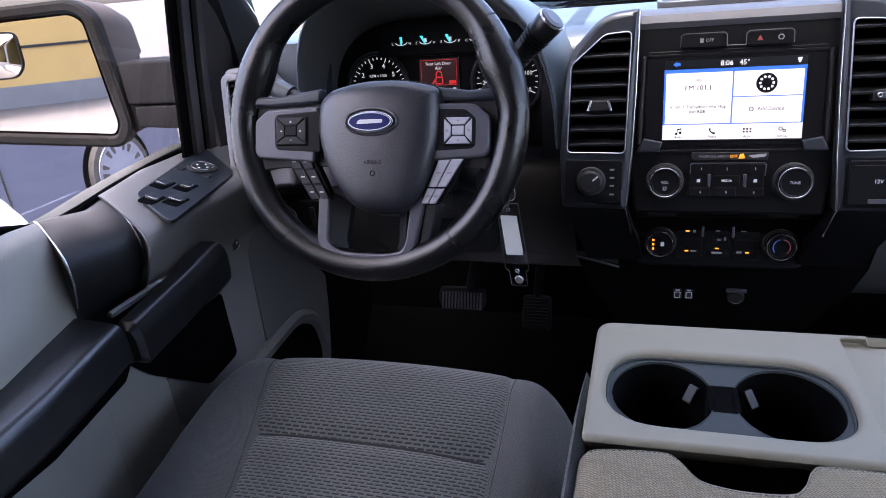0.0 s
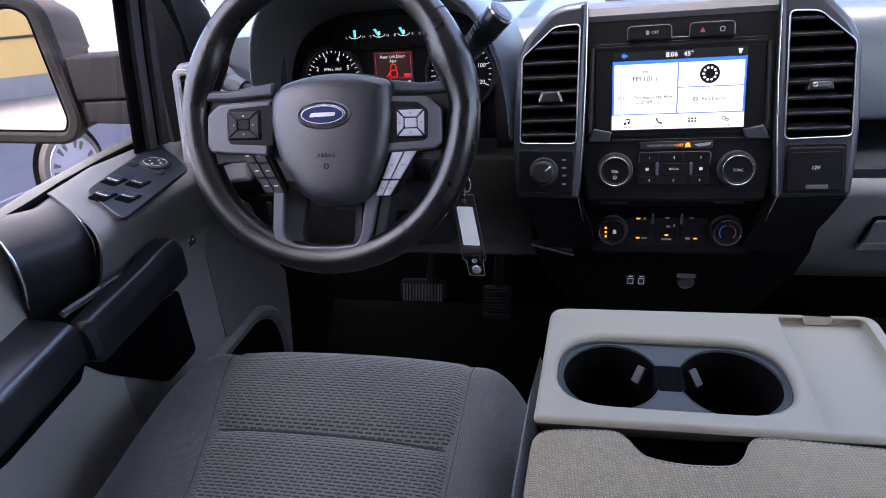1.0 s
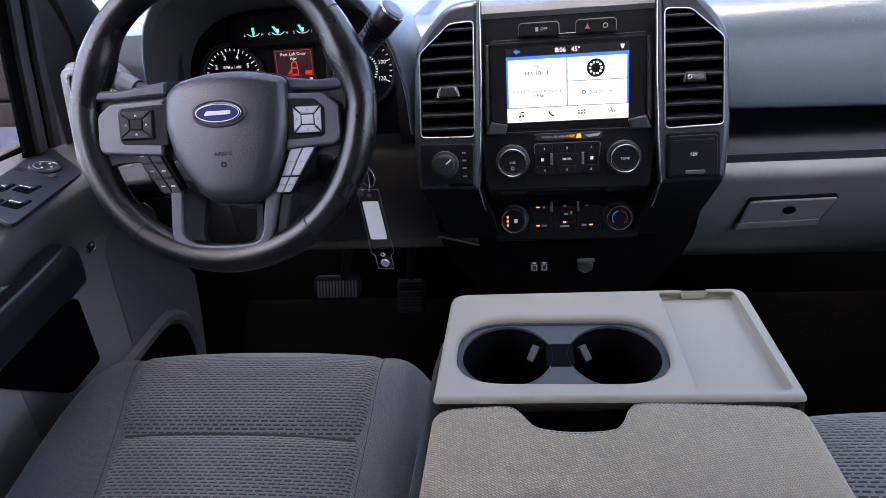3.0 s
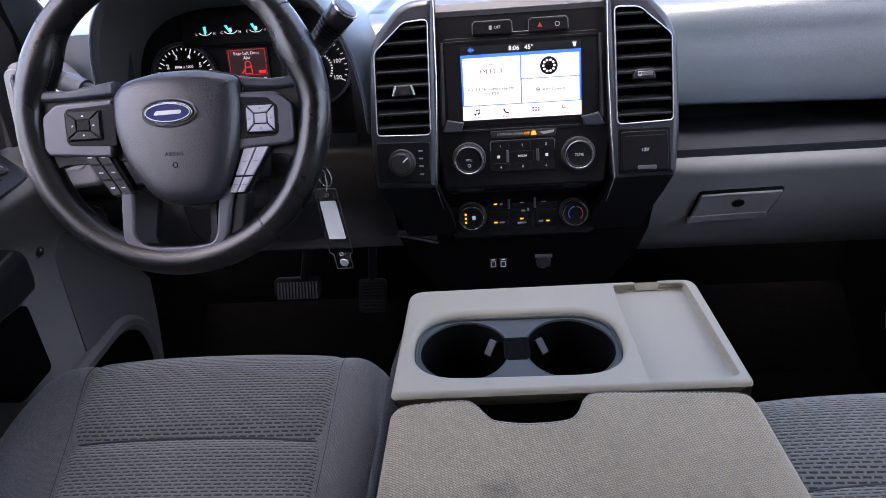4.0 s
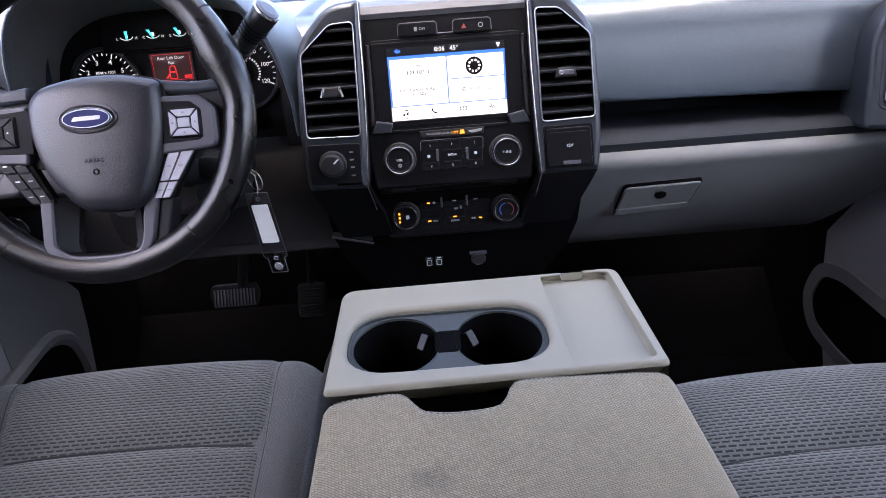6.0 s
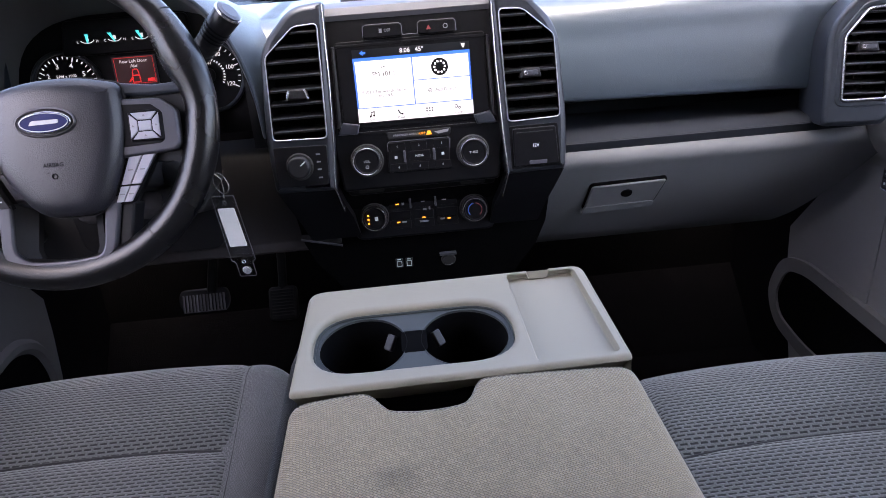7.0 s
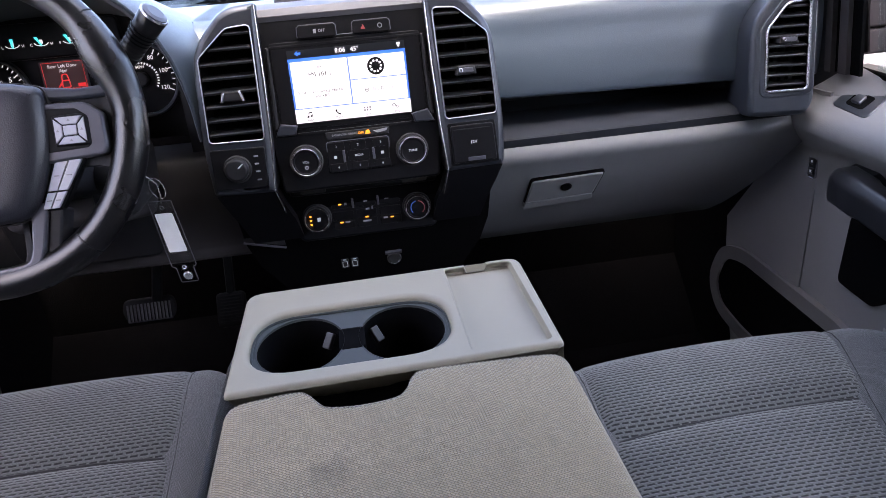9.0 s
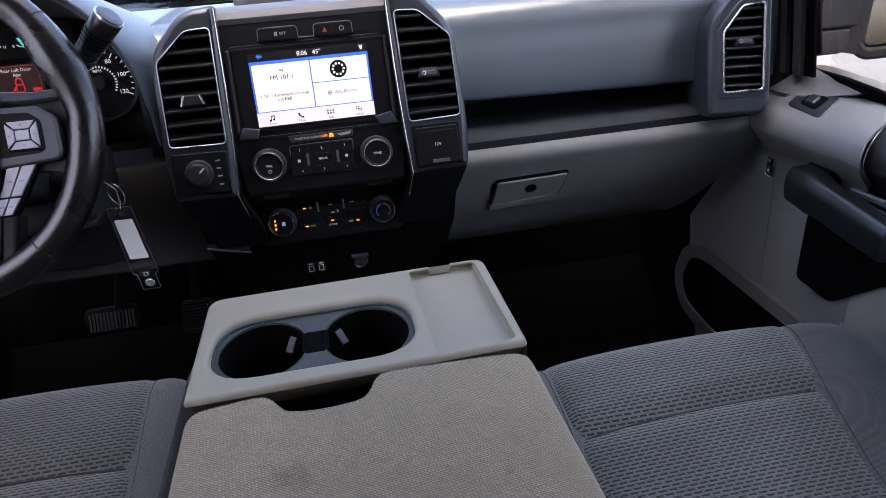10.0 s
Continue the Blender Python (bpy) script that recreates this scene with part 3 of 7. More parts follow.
tach = dial("tachometer", -0.535, 0.002, 0.052, ["0", "1", "2", "3", "4", "5", "6", "7"], 225, -45, 223)
part("caption", letters("RPM x 1000", 0.0062, -0.535, 0.018, 0.0028), S_PRINT, tach, "", IC)
speedo = dial("speedometer", -0.318, 0.002, 0.055, ["0", "20", "40", "60", "80", "100", "120"], 225, -25, 224)
for k in range(26):
    a = radians(222 - 252 * k / 25)
    u, v, c = Vector((math.cos(a), math.sin(a))), Vector((-math.sin(a), math.cos(a))), Vector((-0.318, 0.002))
    part("inner_tick", prism([tuple(c + u * 0.0255 + v * 0.0010), tuple(c + u * 0.0225 + v * 0.0010), tuple(c + u * 0.0225 - v * 0.0010), tuple(c + u * 0.0255 - v * 0.0010)], 0.002, 0.0026), S_PRINT, speedo, "", IC)
part("caption", letters("MPH", 0.0065, -0.318, 0.02, 0.0028), S_PRINT, speedo, "", IC)
for k, (a, b) in enumerate((("L", "H"), ("C", "H"), ("E", "F"), ("C", "H"))):
    gx = -0.487 + 0.041 * k
    g = part("small_gauge", tube([(gx + 0.0105 * math.cos(radians(t)), 0.070 + 0.006 * math.sin(radians(t)), 0.0135) for t in range(200, 345, 12)], 0.0006, 6), S_PRINT, cluster, "small arc gauge with cyan pointer")
    g.data.transform(IC)
    part("numeral", letters(a, 0.0055, gx - 0.0145, 0.066, 0.0135), S_PRINT, g, "", IC)
    part("numeral", letters(b, 0.0055, gx + 0.0145, 0.066, 0.0135), S_PRINT, g, "", IC)
    lean = (0.0, -0.007, -0.006, -0.007)[k]
    part("pointer", prism([(gx - 0.0009, 0.064), (gx + 0.0009, 0.064), (gx + 0.0022 + lean, 0.077), (gx - 0.0022 + lean, 0.077)], 0.013, 0.0145), S_CYAN, g, "", IC)
    part("symbol", box(gx - 0.002, gx + 0.002, 0.067, 0.073, 0.0128, 0.0135), S_PRINT, g, "", IC)
disp = part("message_display", box(-0.462, -0.396, -0.012, 0.041, 0.0, 0.004), S_BLACK, cluster, "small lit display with a red door-ajar message")
disp.data.transform(IC)
part("warning_panel", box(-0.460, -0.398, -0.002, 0.040, 0.004, 0.0044), S_DIMRED, disp, "", IC)
part("warning_border", hoop([(-0.459, -0.001), (-0.399, -0.001), (-0.399, 0.039), (-0.459, 0.039)], 0.0006, 0.0, 0.0044, 0.0048, 0.0001), S_RED, disp, "", IC)
part("message", letters("Rear Left Door", 0.0068, -0.429, 0.033, 0.0048), S_PRINT, disp, "", IC)
part("message", letters("Ajar", 0.0068, -0.429, 0.026, 0.0048), S_PRINT, disp, "", IC)
part("door_symbol", hoop(fillet([(-0.4335, 0.012), (-0.4245, 0.012), (-0.426, 0.020), (-0.432, 0.020)], 0.002), 0.0, 0.0015, 0.0044, 0.005, 0.0002), S_RED, disp, "", IC)
part("door_symbol", hoop(fillet([(-0.434, 0.002), (-0.424, 0.002), (-0.4245, 0.011), (-0.4335, 0.011)], 0.001), 0.0, 0.0015, 0.0044, 0.005, 0.0002), S_RED, disp, "", IC)
part("door_symbol", prism([(-0.436, 0.009), (-0.442, 0.002), (-0.439, 0.002), (-0.4345, 0.007)], 0.0044, 0.005), S_RED, disp, "", IC)
part("confirm_key", box(-0.412, -0.401, 0.001, 0.006, 0.0044, 0.005), S_RED, disp, "", IC)
part("status_symbol", box(-0.436, -0.424, -0.0095, -0.005, 0.004, 0.0046), S_RED, disp, "", IC)
part("status_symbol", box(-0.406, -0.401, -0.0095, -0.005, 0.004, 0.0046), S_PRINT, disp, "", IC)

# glove box
glove = thing("glove_box", (0.5, 1.30, 0.5), "closed warm grey glove box with recessed latch", "glove box")
GB = basis((-0.012, 1.2690, 0.5835), (1, 0, 0), (0, -0.39, 0.92))
part("latch_gap", prism(fillet([(0.2805, -0.0295), (0.4040, -0.0255), (0.4195, 0.0285), (0.2900, 0.0255)], 0.006), -0.004, 0.0022), VOID, glove, "", GB)
lat = part("latch_plate", prism(fillet([(0.283, -0.027), (0.402, -0.023), (0.417, 0.026), (0.292, 0.023)], 0.005), -0.004, 0.005, 0.0025), LOWGREY, glove, "raised grey latch plate")
lat.data.transform(GB)
part("latch_recess", prism(fillet([(0.279, -0.037), (0.402, -0.031), (0.402, -0.018), (0.283, -0.022)], 0.003), -0.002, 0.0062, 0.001), LOWGREY, lat, "", GB)
part("lock_cylinder", prism(circle(0.352, 0.004, 0.010, 20, 0.008), 0.0, 0.0068, 0.001), VOID, lat, "", GB)
part("latch_edge", hoop(fillet([(0.283, -0.027), (0.402, -0.023), (0.417, 0.026), (0.292, 0.023)], 0.005), 0.0, 0.0010, -0.004, 0.0018, 0.0003), BLACK, lat, "", GB)

# small bin on top of the dashboard
topbin = thing("dash_top_bin", (0, 1.34, 0.92), "small black tray with silver rim on the dashboard top", "tray")
TB = basis((0, 1.33, 0.922), (1, 0, 0), (0, 1, 0.03))
part("rim", hoop(stadium(-0.09, 0.10, -0.05, 0.08, 0.015), 0.0, 0.006, -0.02, 0.006), SATIN, topbin, "", TB)
part("mat", prism(stadium(-0.09, 0.10, -0.05, 0.08, 0.015), -0.02, 0.0), RUBBER, topbin, "", TB)

# ---- centre stack ----
th = radians(9.4)
ST = basis((0, 1.20, 0.70), (1, 0, 0), (0, math.sin(th), math.cos(th)))
stack = thing("centre_stack", (0, 1.3, 0.4), "black centre stack with satin silver side frames", "centre stack")
# black plastic, its colour deepened for the shade low on the stack
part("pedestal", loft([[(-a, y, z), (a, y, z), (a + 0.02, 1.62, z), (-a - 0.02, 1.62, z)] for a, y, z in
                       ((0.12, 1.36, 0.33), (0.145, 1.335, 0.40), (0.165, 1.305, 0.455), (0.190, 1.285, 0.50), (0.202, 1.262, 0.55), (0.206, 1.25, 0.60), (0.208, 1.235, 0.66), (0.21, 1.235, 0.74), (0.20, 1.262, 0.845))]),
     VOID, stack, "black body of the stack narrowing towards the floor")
part("fascia", prism(fillet([(-0.122, 0.203), (0.122, 0.203), (0.128, 0.04), (0.118, -0.045), (-0.118, -0.045), (-0.128, 0.04)], 0.006), -0.06, 0.0, 0.004), PIANO, stack, "smooth black centre fascia", ST)
VENTRIM = mat("dim_uneven_vent_chrome", (0.40, 0.40, 0.43), 0.3, 0.8, vary=0.25, big=30, bump=0)
RING = mat("dim_metal_knob_ring", (0.42, 0.42, 0.45), 0.24, 0.85, vary=0.05, bump=0)
part("fascia_cap", loft([[(-0.117, v, w), (0.117, v, w)] for v, w in ((0.199, 0.001), (0.206, 0.004), (0.216, 0.001), (0.224, -0.012), (0.228, -0.04), (0.232, -0.20))], closed=False), SATIN, stack, "satin cap along the top edge", ST)
part("display_hood", hoop(fillet([(-0.108, 0.162), (0.108, 0.162), (0.112, 0.056), (0.117, 0.042), (-0.117, 0.042), (-0.112, 0.056)], 0.004), 0.0, 0.004, -0.002, 0.0018, 0.0005), PIANO, stack, "", ST)
for s in (-1, 1):
    part("display_ledge", prism(ccw([(s * 0.117, 0.040), (s * 0.088, 0.040), (s * 0.084, 0.053), (s * 0.108, 0.058)]), -0.002, 0.009, 0.002), SILVER, stack, "", ST)
    part("inner_rib", prism(ccw([(s * 0.113, 0.165), (s * 0.108, 0.165), (s * 0.111, 0.05), (s * 0.117, 0.05)]), 0.0, 0.006, 0.002), BLACK, stack, "", ST)

POD = [(0.116, 0.226), (0.163, 0.222), (0.212, 0.170), (0.2205, 0.03), (0.2165, -0.036), (0.128, -0.0385), (0.122, 0.03)]
VENT = [(0.128, 0.196), (0.160, 0.194), (0.203, 0.157), (0.208, 0.043), (0.133, 0.041)]
for s in (-1, 1):
    flip = lambda p: ccw([(s * x, y) for x, y in p])
    pod = flip(fillet(POD, [0.006, 0.022, 0.03, 0.03, 0.008, 0.006, 0.02], 6))
    part("side_frame", plate(pod, [flip(fillet(VENT, 0.006))], -0.06, 0.018, 0.0095), SILVER, stack, "satin silver side frame with rounded edges", ST)
    # bright inner edge running down beside the fascia
    part("frame_edge", tube([(s * x, y, w) for x, y, w in ((0.1175, 0.222, 0.014), (0.1195, 0.12, 0.015), (0.1240, 0.03, 0.015), (0.1295, -0.036, 0.014), (0.122, -0.075, -0.01))], 0.0010, 8), RING, stack, "", ST)
    part("lower_strut", loft([[(s * a, v, w), (s * b, v, w), (s * b, v, w - 0.03), (s * a, v, w - 0.03)] for a, b, v, w in ((0.1275, 0.2140, -0.0365, 0.011), (0.121, 0.205, -0.062, -0.006), (0.112, 0.196, -0.090, -0.032), (0.105, 0.185, -0.13, -0.065))]), PIANO, stack, "", ST)



def vent(name, outline, M, slats, depth=0.028, label="louvred air vent with chrome rim", knob=None, lean=0.0, fins=True):
    """A louvred outlet: chrome rim, dark well, a part for every slat, and its thumb tab."""
    o = ccw(outline)
    outer_one = "outer" in label
    v = thing(name, M.translation, label, "air vent", "dashboard air vents")
    part("rim", hoop(o, 0.0, 0.0030 if outer_one else 0.0019, 0.0, 0.0235 if outer_one else 0.0205, 0.0009), CHROME if outer_one else VENTRIM, v, "chrome rim", M)
    # near-black well: the shade inside is put into its colour
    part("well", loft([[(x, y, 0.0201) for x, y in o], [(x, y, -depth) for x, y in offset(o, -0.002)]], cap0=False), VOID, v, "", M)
    ys = [p[1] for p in o]
    lo, hi = min(ys), max(ys)
    for k in range(slats):
        y = lo + (hi - lo) * (k + 0.6) / slats
        xs = []
        for i in range(len(o)):
            a, b = o[i - 1], o[i]
            if (a[1] - y) * (b[1] - y) < 0:
                xs.append(a[0] + (b[0] - a[0]) * (y - a[1]) / (b[1] - a[1]))
        if len(xs) < 2:
            continue
        x0, x1 = min(xs) + 0.001, max(xs) - 0.001
        prof = [(0.0170, -0.0030), (0.0186, -0.0022), (0.0192, 0.0), (0.0180, 0.0010), (0.004, 0.0048), (-0.006, 0.0056), (-0.004, 0.0014)]
        sl = part("slat", loft([[(x, y + lean * (x - x0) + q, w) for w, q in prof] for x in (x0, x1)]), BLACK, v, "", M)
        part("slat_edge", tube([(x0 + 0.002, y, 0.0186), (x1 - 0.004, y + lean * (x1 - x0), 0.0186)], 0.0008, 6), SATIN if outer_one else SILVER, sl, "satin grey front edge", M)
    if fins:
        xs = [p[0] for p in o]
        for k in range(4):
            x = min(xs) + (max(xs) - min(xs)) * (k + 1) / 5
            # fins of the centre vents are darkened for that shade too
            part("fin", box(x - 0.0006, x + 0.0008, lo + 0.003, hi - (0.03 if k in (0, 3) else 0.012), -0.02, -0.005), INSERT if outer_one else VOID, v, "", M)
    if knob:
        kx, ky = knob
        t = part("tab", prism(fillet([(kx - 0.016, ky - 0.007), (kx + 0.016, ky - 0.007), (kx + 0.012, ky + 0.007), (kx - 0.012, ky + 0.007)], 0.003), 0.008, 0.0235, 0.002), BLACK, v, "thumb tab with chrome ends", M)
        if kx > 0 or outer_one:
            part("tab_trim", prism(stadium(kx - 0.0105, kx + 0.0105, ky - 0.0035, ky + 0.0035, 0.003), 0.0235, 0.026, 0.001), SATIN, t, "", M)
            part("tab_grip", hoop(circle(kx - 0.0075, ky, 0.0026, 14), 0.0008, 0.0003, 0.0255, 0.0268, 0.0003), CHROME, t, "", M)
        for e in (-1, 1) if kx < 0 and not outer_one else ():
            part("tab_trim", prism(ccw([(kx + e * 0.0165, ky - 0.007), (kx + e * 0.0135, ky - 0.007), (kx + e * 0.0095, ky + 0.006), (kx + e * 0.0125, ky + 0.007)]), 0.0235, 0.025, 0.0005), CHROME, t, "", M)
    return v


vent("air_vent", [(-x, y) for x, y in fillet(VENT, 0.006)], ST, 8, knob=(-0.166, 0.104), fins=False, label="black louvred air vent with chrome rim beside the display")
vent("air_vent", fillet(VENT, 0.006), ST, 8, knob=(0.168, 0.107), label="black louvred air vent with chrome rim beside the display")

# drive-mode knob panel and power outlet cover
km = thing("drive_selector", ST @ Vector((-0.17, 0.0, 0.02)), "black panel with a round drive selector knob", "switch panel")
part("panel", prism(fillet([(-0.211, 0.032), (-0.134, 0.030), (-0.137, -0.028), (-0.211, -0.026)], 0.004), 0.012, 0.0205, 0.001), PIANO, km, "", ST)
k4 = part("knob", prism(circle(-0.176, 0.002, 0.0165, 32), 0.02, 0.036, 0.004), BLACK, km, "", ST)
part("knob_skirt", prism(circle(-0.176, 0.002, 0.020, 32), 0.02, 0.0235, 0.002), RUBBER, k4, "", ST)
part("pointer", prism([(-0.1665, 0.0115), (-0.165, 0.010), (-0.172, 0.004), (-0.1735, 0.0055)], 0.036, 0.0365), PRINT, k4, "", ST)
for y in (0.018, 0.007, -0.004, -0.016):
    part("mark", box(-0.151, -0.145, y - 0.0011, y + 0.0011, 0.0205, 0.021), DIMPRINT, km, "", ST)
po = thing("power_outlet_cover", ST @ Vector((0.17, 0.0, 0.02)), "closed black flap over the power outlet", "outlet cover")
part("surround", prism(fillet([(0.133, 0.033), (0.205, 0.033), (0.208, -0.030), (0.134, -0.031)], 0.004), 0.012, 0.0195, 0.001), PIANO, po, "", ST)
fl = part("flap", prism(fillet([(0.137, 0.029), (0.201, 0.029), (0.204, -0.026), (0.138, -0.027)], 0.004), 0.018, 0.024, 0.0015), PIANO, po, "", ST)
part("lettering", letters("12V", 0.0065, 0.17, 0.003, 0.0243), PRINT, fl, "", ST)
part("finger_notch", box(0.160, 0.186, -0.0245, -0.019, 0.0235, 0.0255, 0.001, 0.0006), SATIN, fl, "", ST)
part("hinge_line", box(0.142, 0.196, 0.0225, 0.0235, 0.0235, 0.0244), RUBBER, fl, "", ST)

# touch screen
ts = thing("touch_screen", ST @ Vector((0, 0.105, 0)), "lit touch screen showing white radio and device tiles", "screen")
X0, X1, Y0, Y1 = -0.0845, 0.0845, 0.0555, 0.158
part("bezel", box(-0.107, 0.107, 0.047, 0.170, -0.002, 0.0012, 0.004, 0.001), PIANO, ts, "glossy black bezel", ST)
part("panel", box(X0, X1, Y0, Y1, 0.0012, 0.0020), S_BLACK, ts, "", ST)
part("blue_field", box(X0, X1, Y0, 0.1463, 0.0020, 0.0023), S_BLUE, ts, "", ST)
part("button_bar", box(X0, X1, Y0, 0.0752, 0.0023, 0.0026), S_BAR, ts, "pale bar of four symbols", ST)
part("radio_tile", box(X0 + 0.0026, -0.0008, 0.0764, 0.1418, 0.0023, 0.0027, 0.001), S_WHITE, ts, "", ST)
part("phone_tile", box(0.0008, X1 - 0.0026, 0.1102, 0.1418, 0.0023, 0.0027, 0.001), S_WHITE, ts, "", ST)
part("device_tile", box(0.0008, X1 - 0.0026, 0.0764, 0.1091, 0.0023, 0.0027, 0.001), S_WHITE, ts, "", ST)
for txt, size, x, y in (("FM", 0.0052, -0.0415, 0.1313), ("FM 101.1", 0.0090, -0.0415, 0.1222), ("V 101.1 Throwback Hip Hop", 0.0059, -0.0415, 0.0980), ("and R&B", 0.0059, -0.0420, 0.0918),
                        ("Add Device", 0.0066, 0.0460, 0.0936), ("Audio", 0.004, -0.064, 0.0590), ("Phone", 0.004, -0.022, 0.0590), ("Apps", 0.004, 0.020, 0.0590), ("Settings", 0.004, 0.062, 0.0590)):
    part("lettering", letters(txt, size, x, y, 0.0029, bold=0.0), DARKPRINT, ts, "", ST)
part("lettering", letters("8:06   45°", 0.0088, 0.001, 0.1522, 0.0024), S_WHITE, ts, "", ST)
part("signal_symbol", prism([(0.0725, 0.1555), (0.0785, 0.1555), (0.0765, 0.1495), (0.0745, 0.1495)], 0.0020, 0.0024), S_WHITE, ts, "", ST)
part("arrow_symbol", prism([(-0.074, 0.1530), (-0.069, 0.1568), (-0.069, 0.1545), (-0.065, 0.1545), (-0.065, 0.1515), (-0.069, 0.1515), (-0.069, 0.1492)], 0.0020, 0.0024), S_BLUE, ts, "", ST)
# compass-like wheel on the upper tile
part("wheel_symbol", prism(circle(0.0395, 0.1258, 0.0124, 36), 0.0027, 0.0029), DARKPRINT, ts, "dark round wheel symbol", ST)
for k in range(5):
    a = 2 * math.pi * k / 5 + math.pi / 2
    for d in (-0.32, 0.32):
        part("wheel_gap", prism(circle(0.0395 + 0.0078 * math.cos(a + d), 0.1258 + 0.0078 * math.sin(a + d), 0.0017, 10), 0.0029, 0.0030), S_BAR, ts, "", ST)
part("plus_symbol", hoop(circle(0.0232, 0.0936, 0.003, 16), 0.0009, 0.0, 0.0027, 0.0029, 0.0001), DARKPRINT, ts, "", ST)
part("plus_symbol", box(0.0217, 0.0247, 0.0932, 0.0940, 0.0027, 0.0029), DARKPRINT, ts, "", ST)
# bottom symbols: note, handset, grid, gears
part("note_symbol", prism([(-0.066, 0.0635), (-0.0652, 0.0635), (-0.0652, 0.0685), (-0.0612, 0.0692), (-0.0612, 0.0645), (-0.0604, 0.0645), (-0.0604, 0.0708), (-0.066, 0.0698)], 0.0026, 0.0028), DARKPRINT, ts, "", ST)
for nx, ny in ((-0.0668, 0.0636), (-0.0620, 0.0646)):
    part("note_symbol", prism(circle(nx, ny, 0.0016, 12), 0.0026, 0.0028), DARKPRINT, ts, "", ST)
part("handset_symbol", tube([(-0.0255, 0.0700, 0.0027), (-0.0248, 0.0668, 0.0027), (-0.0225, 0.0642, 0.0027), (-0.0188, 0.0634, 0.0027)], [0.0013, 0.0008, 0.0008, 0.0013], 6), DARKPRINT, ts, "", ST)
for i in range(3):
    for j in range(2):
        part("grid_symbol", box(0.0150 + 0.004 * i, 0.0172 + 0.004 * i, 0.0638 + 0.0036 * j, 0.0660 + 0.0036 * j, 0.0026, 0.0028), DARKPRINT, ts, "", ST)
for gx, gy, gr in ((0.0595, 0.0680, 0.0026), (0.0640, 0.0655, 0.0021)):
    part("gear_symbol", hoop(circle(gx, gy, gr, 12), 0.0009, 0.0, 0.0026, 0.0028, 0.0001), DARKPRINT, ts, "", ST)

# two switch pairs above the display
sw = thing("hazard_switches", ST @ Vector((0, 0.18, 0)), "two black rocker switches with grey outlines", "switches")
for a, b in ((-0.066, -0.010), (0.012, 0.067)):
    part("switch", prism(stadium(a, b, 0.172, 0.190, 0.004), 0.0, 0.004, 0.0015), PIANO, sw, "", ST)
    part("outline", tube([(a, 0.174, 0.0042), (a + 0.0005, 0.187, 0.0042), (a + 0.004, 0.1905, 0.0042), (b - 0.004, 0.1905, 0.0042), (b - 0.0005, 0.187, 0.0042), (b, 0.174, 0.0042)], 0.0006, 5), SATIN, sw, "", ST)
part("outline", tube([(-0.010, 0.174, 0.0042), (0.012, 0.174, 0.0042)], 0.0005, 5), DIMPRINT, sw, "", ST)
part("symbol", letters("OFF", 0.0055, -0.031, 0.1812, 0.0046), DIMPRINT, sw, "", ST)
part("symbol", box(-0.0425, -0.0385, 0.1785, 0.184, 0.004, 0.0046), DIMPRINT, sw, "", ST)
part("triangle", prism([(0.0245, 0.178), (0.0315, 0.178), (0.028, 0.1845)], 0.004, 0.0046), WARMPRINT, sw, "dim red hazard triangle", ST)
part("symbol", hoop(circle(0.052, 0.181, 0.0035, 14), 0.001, 0.0, 0.004, 0.0046, 0.0001), DIMPRINT, sw, "", ST)

# passenger airbag sign and radio controls
sg = thing("airbag_indicator", ST @ Vector((0, 0.033, 0)), "narrow black indicator strip with amber lamp", "indicator")
part("strip", prism(fillet([(-0.045, 0.0275), (0.047, 0.0275), (0.049, 0.0385), (-0.047, 0.0385)], 0.003), 0.0, 0.0025, 0.001), BLACK, sg, "", ST)
part("lettering", letters("PASSENGER AIRBAG", 0.0042, -0.018, 0.033, 0.0028), DIMPRINT, sg, "", ST)
part("lettering", letters("OFF", 0.0052, 0.006, 0.033, 0.0028), S_AMBER, sg, "", ST)
part("lamp", prism([(0.012, 0.030), (0.020, 0.0305), (0.018, 0.0365), (0.0135, 0.036)], 0.0025, 0.003), S_AMBER, sg, "amber seat symbol", ST)
part("pointer_mark", prism([(0.024, 0.034), (0.046, 0.0365), (0.044, 0.0325), (0.030, 0.0305)], 0.0025, 0.003), DIMPRINT, sg, "", ST)

rad = thing("radio_controls", ST @ Vector((0, 0, 0)), "black radio control panel with two round knobs", "radio")
pb = part("button_plate", prism(fillet([(-0.047, 0.0245), (0.046, 0.0245), (0.043, -0.021), (-0.049, -0.021)], 0.004), 0.0, 0.004, 0.0015), PIANO, rad, "", ST)
part("outline", tube([(-0.047, 0.010, 0.0042), (-0.047, 0.022, 0.0042), (-0.044, 0.0245, 0.0042), (0.043, 0.0245, 0.0042), (0.046, 0.022, 0.0042), (0.045, 0.008, 0.0042)], 0.0006, 5), SATIN, pb, "", ST)
for k, (x, y) in enumerate(((-0.033, 0.0165), (-0.001, 0.0165), (0.033, 0.0165), (-0.033, -0.0145), (-0.001, -0.0145), (0.033, -0.0145))):
    part("button", prism(stadium(x - 0.012, x + 0.012, y - 0.006, y + 0.006, 0.002), 0.003, 0.0046, 0.0005), PIANO, pb, "", ST)
    part("lettering", letters(str(k + 1), 0.0048, x, y, 0.0049), PRINT, pb, "", ST)
part("media_button", prism(stadium(-0.017, 0.015, -0.0065, 0.0085, 0.002), 0.003, 0.0048, 0.0005), PIANO, pb, "", ST)
part("lettering", letters("MEDIA", 0.0044, -0.001, 0.001, 0.0051), PRINT, pb, "", ST)
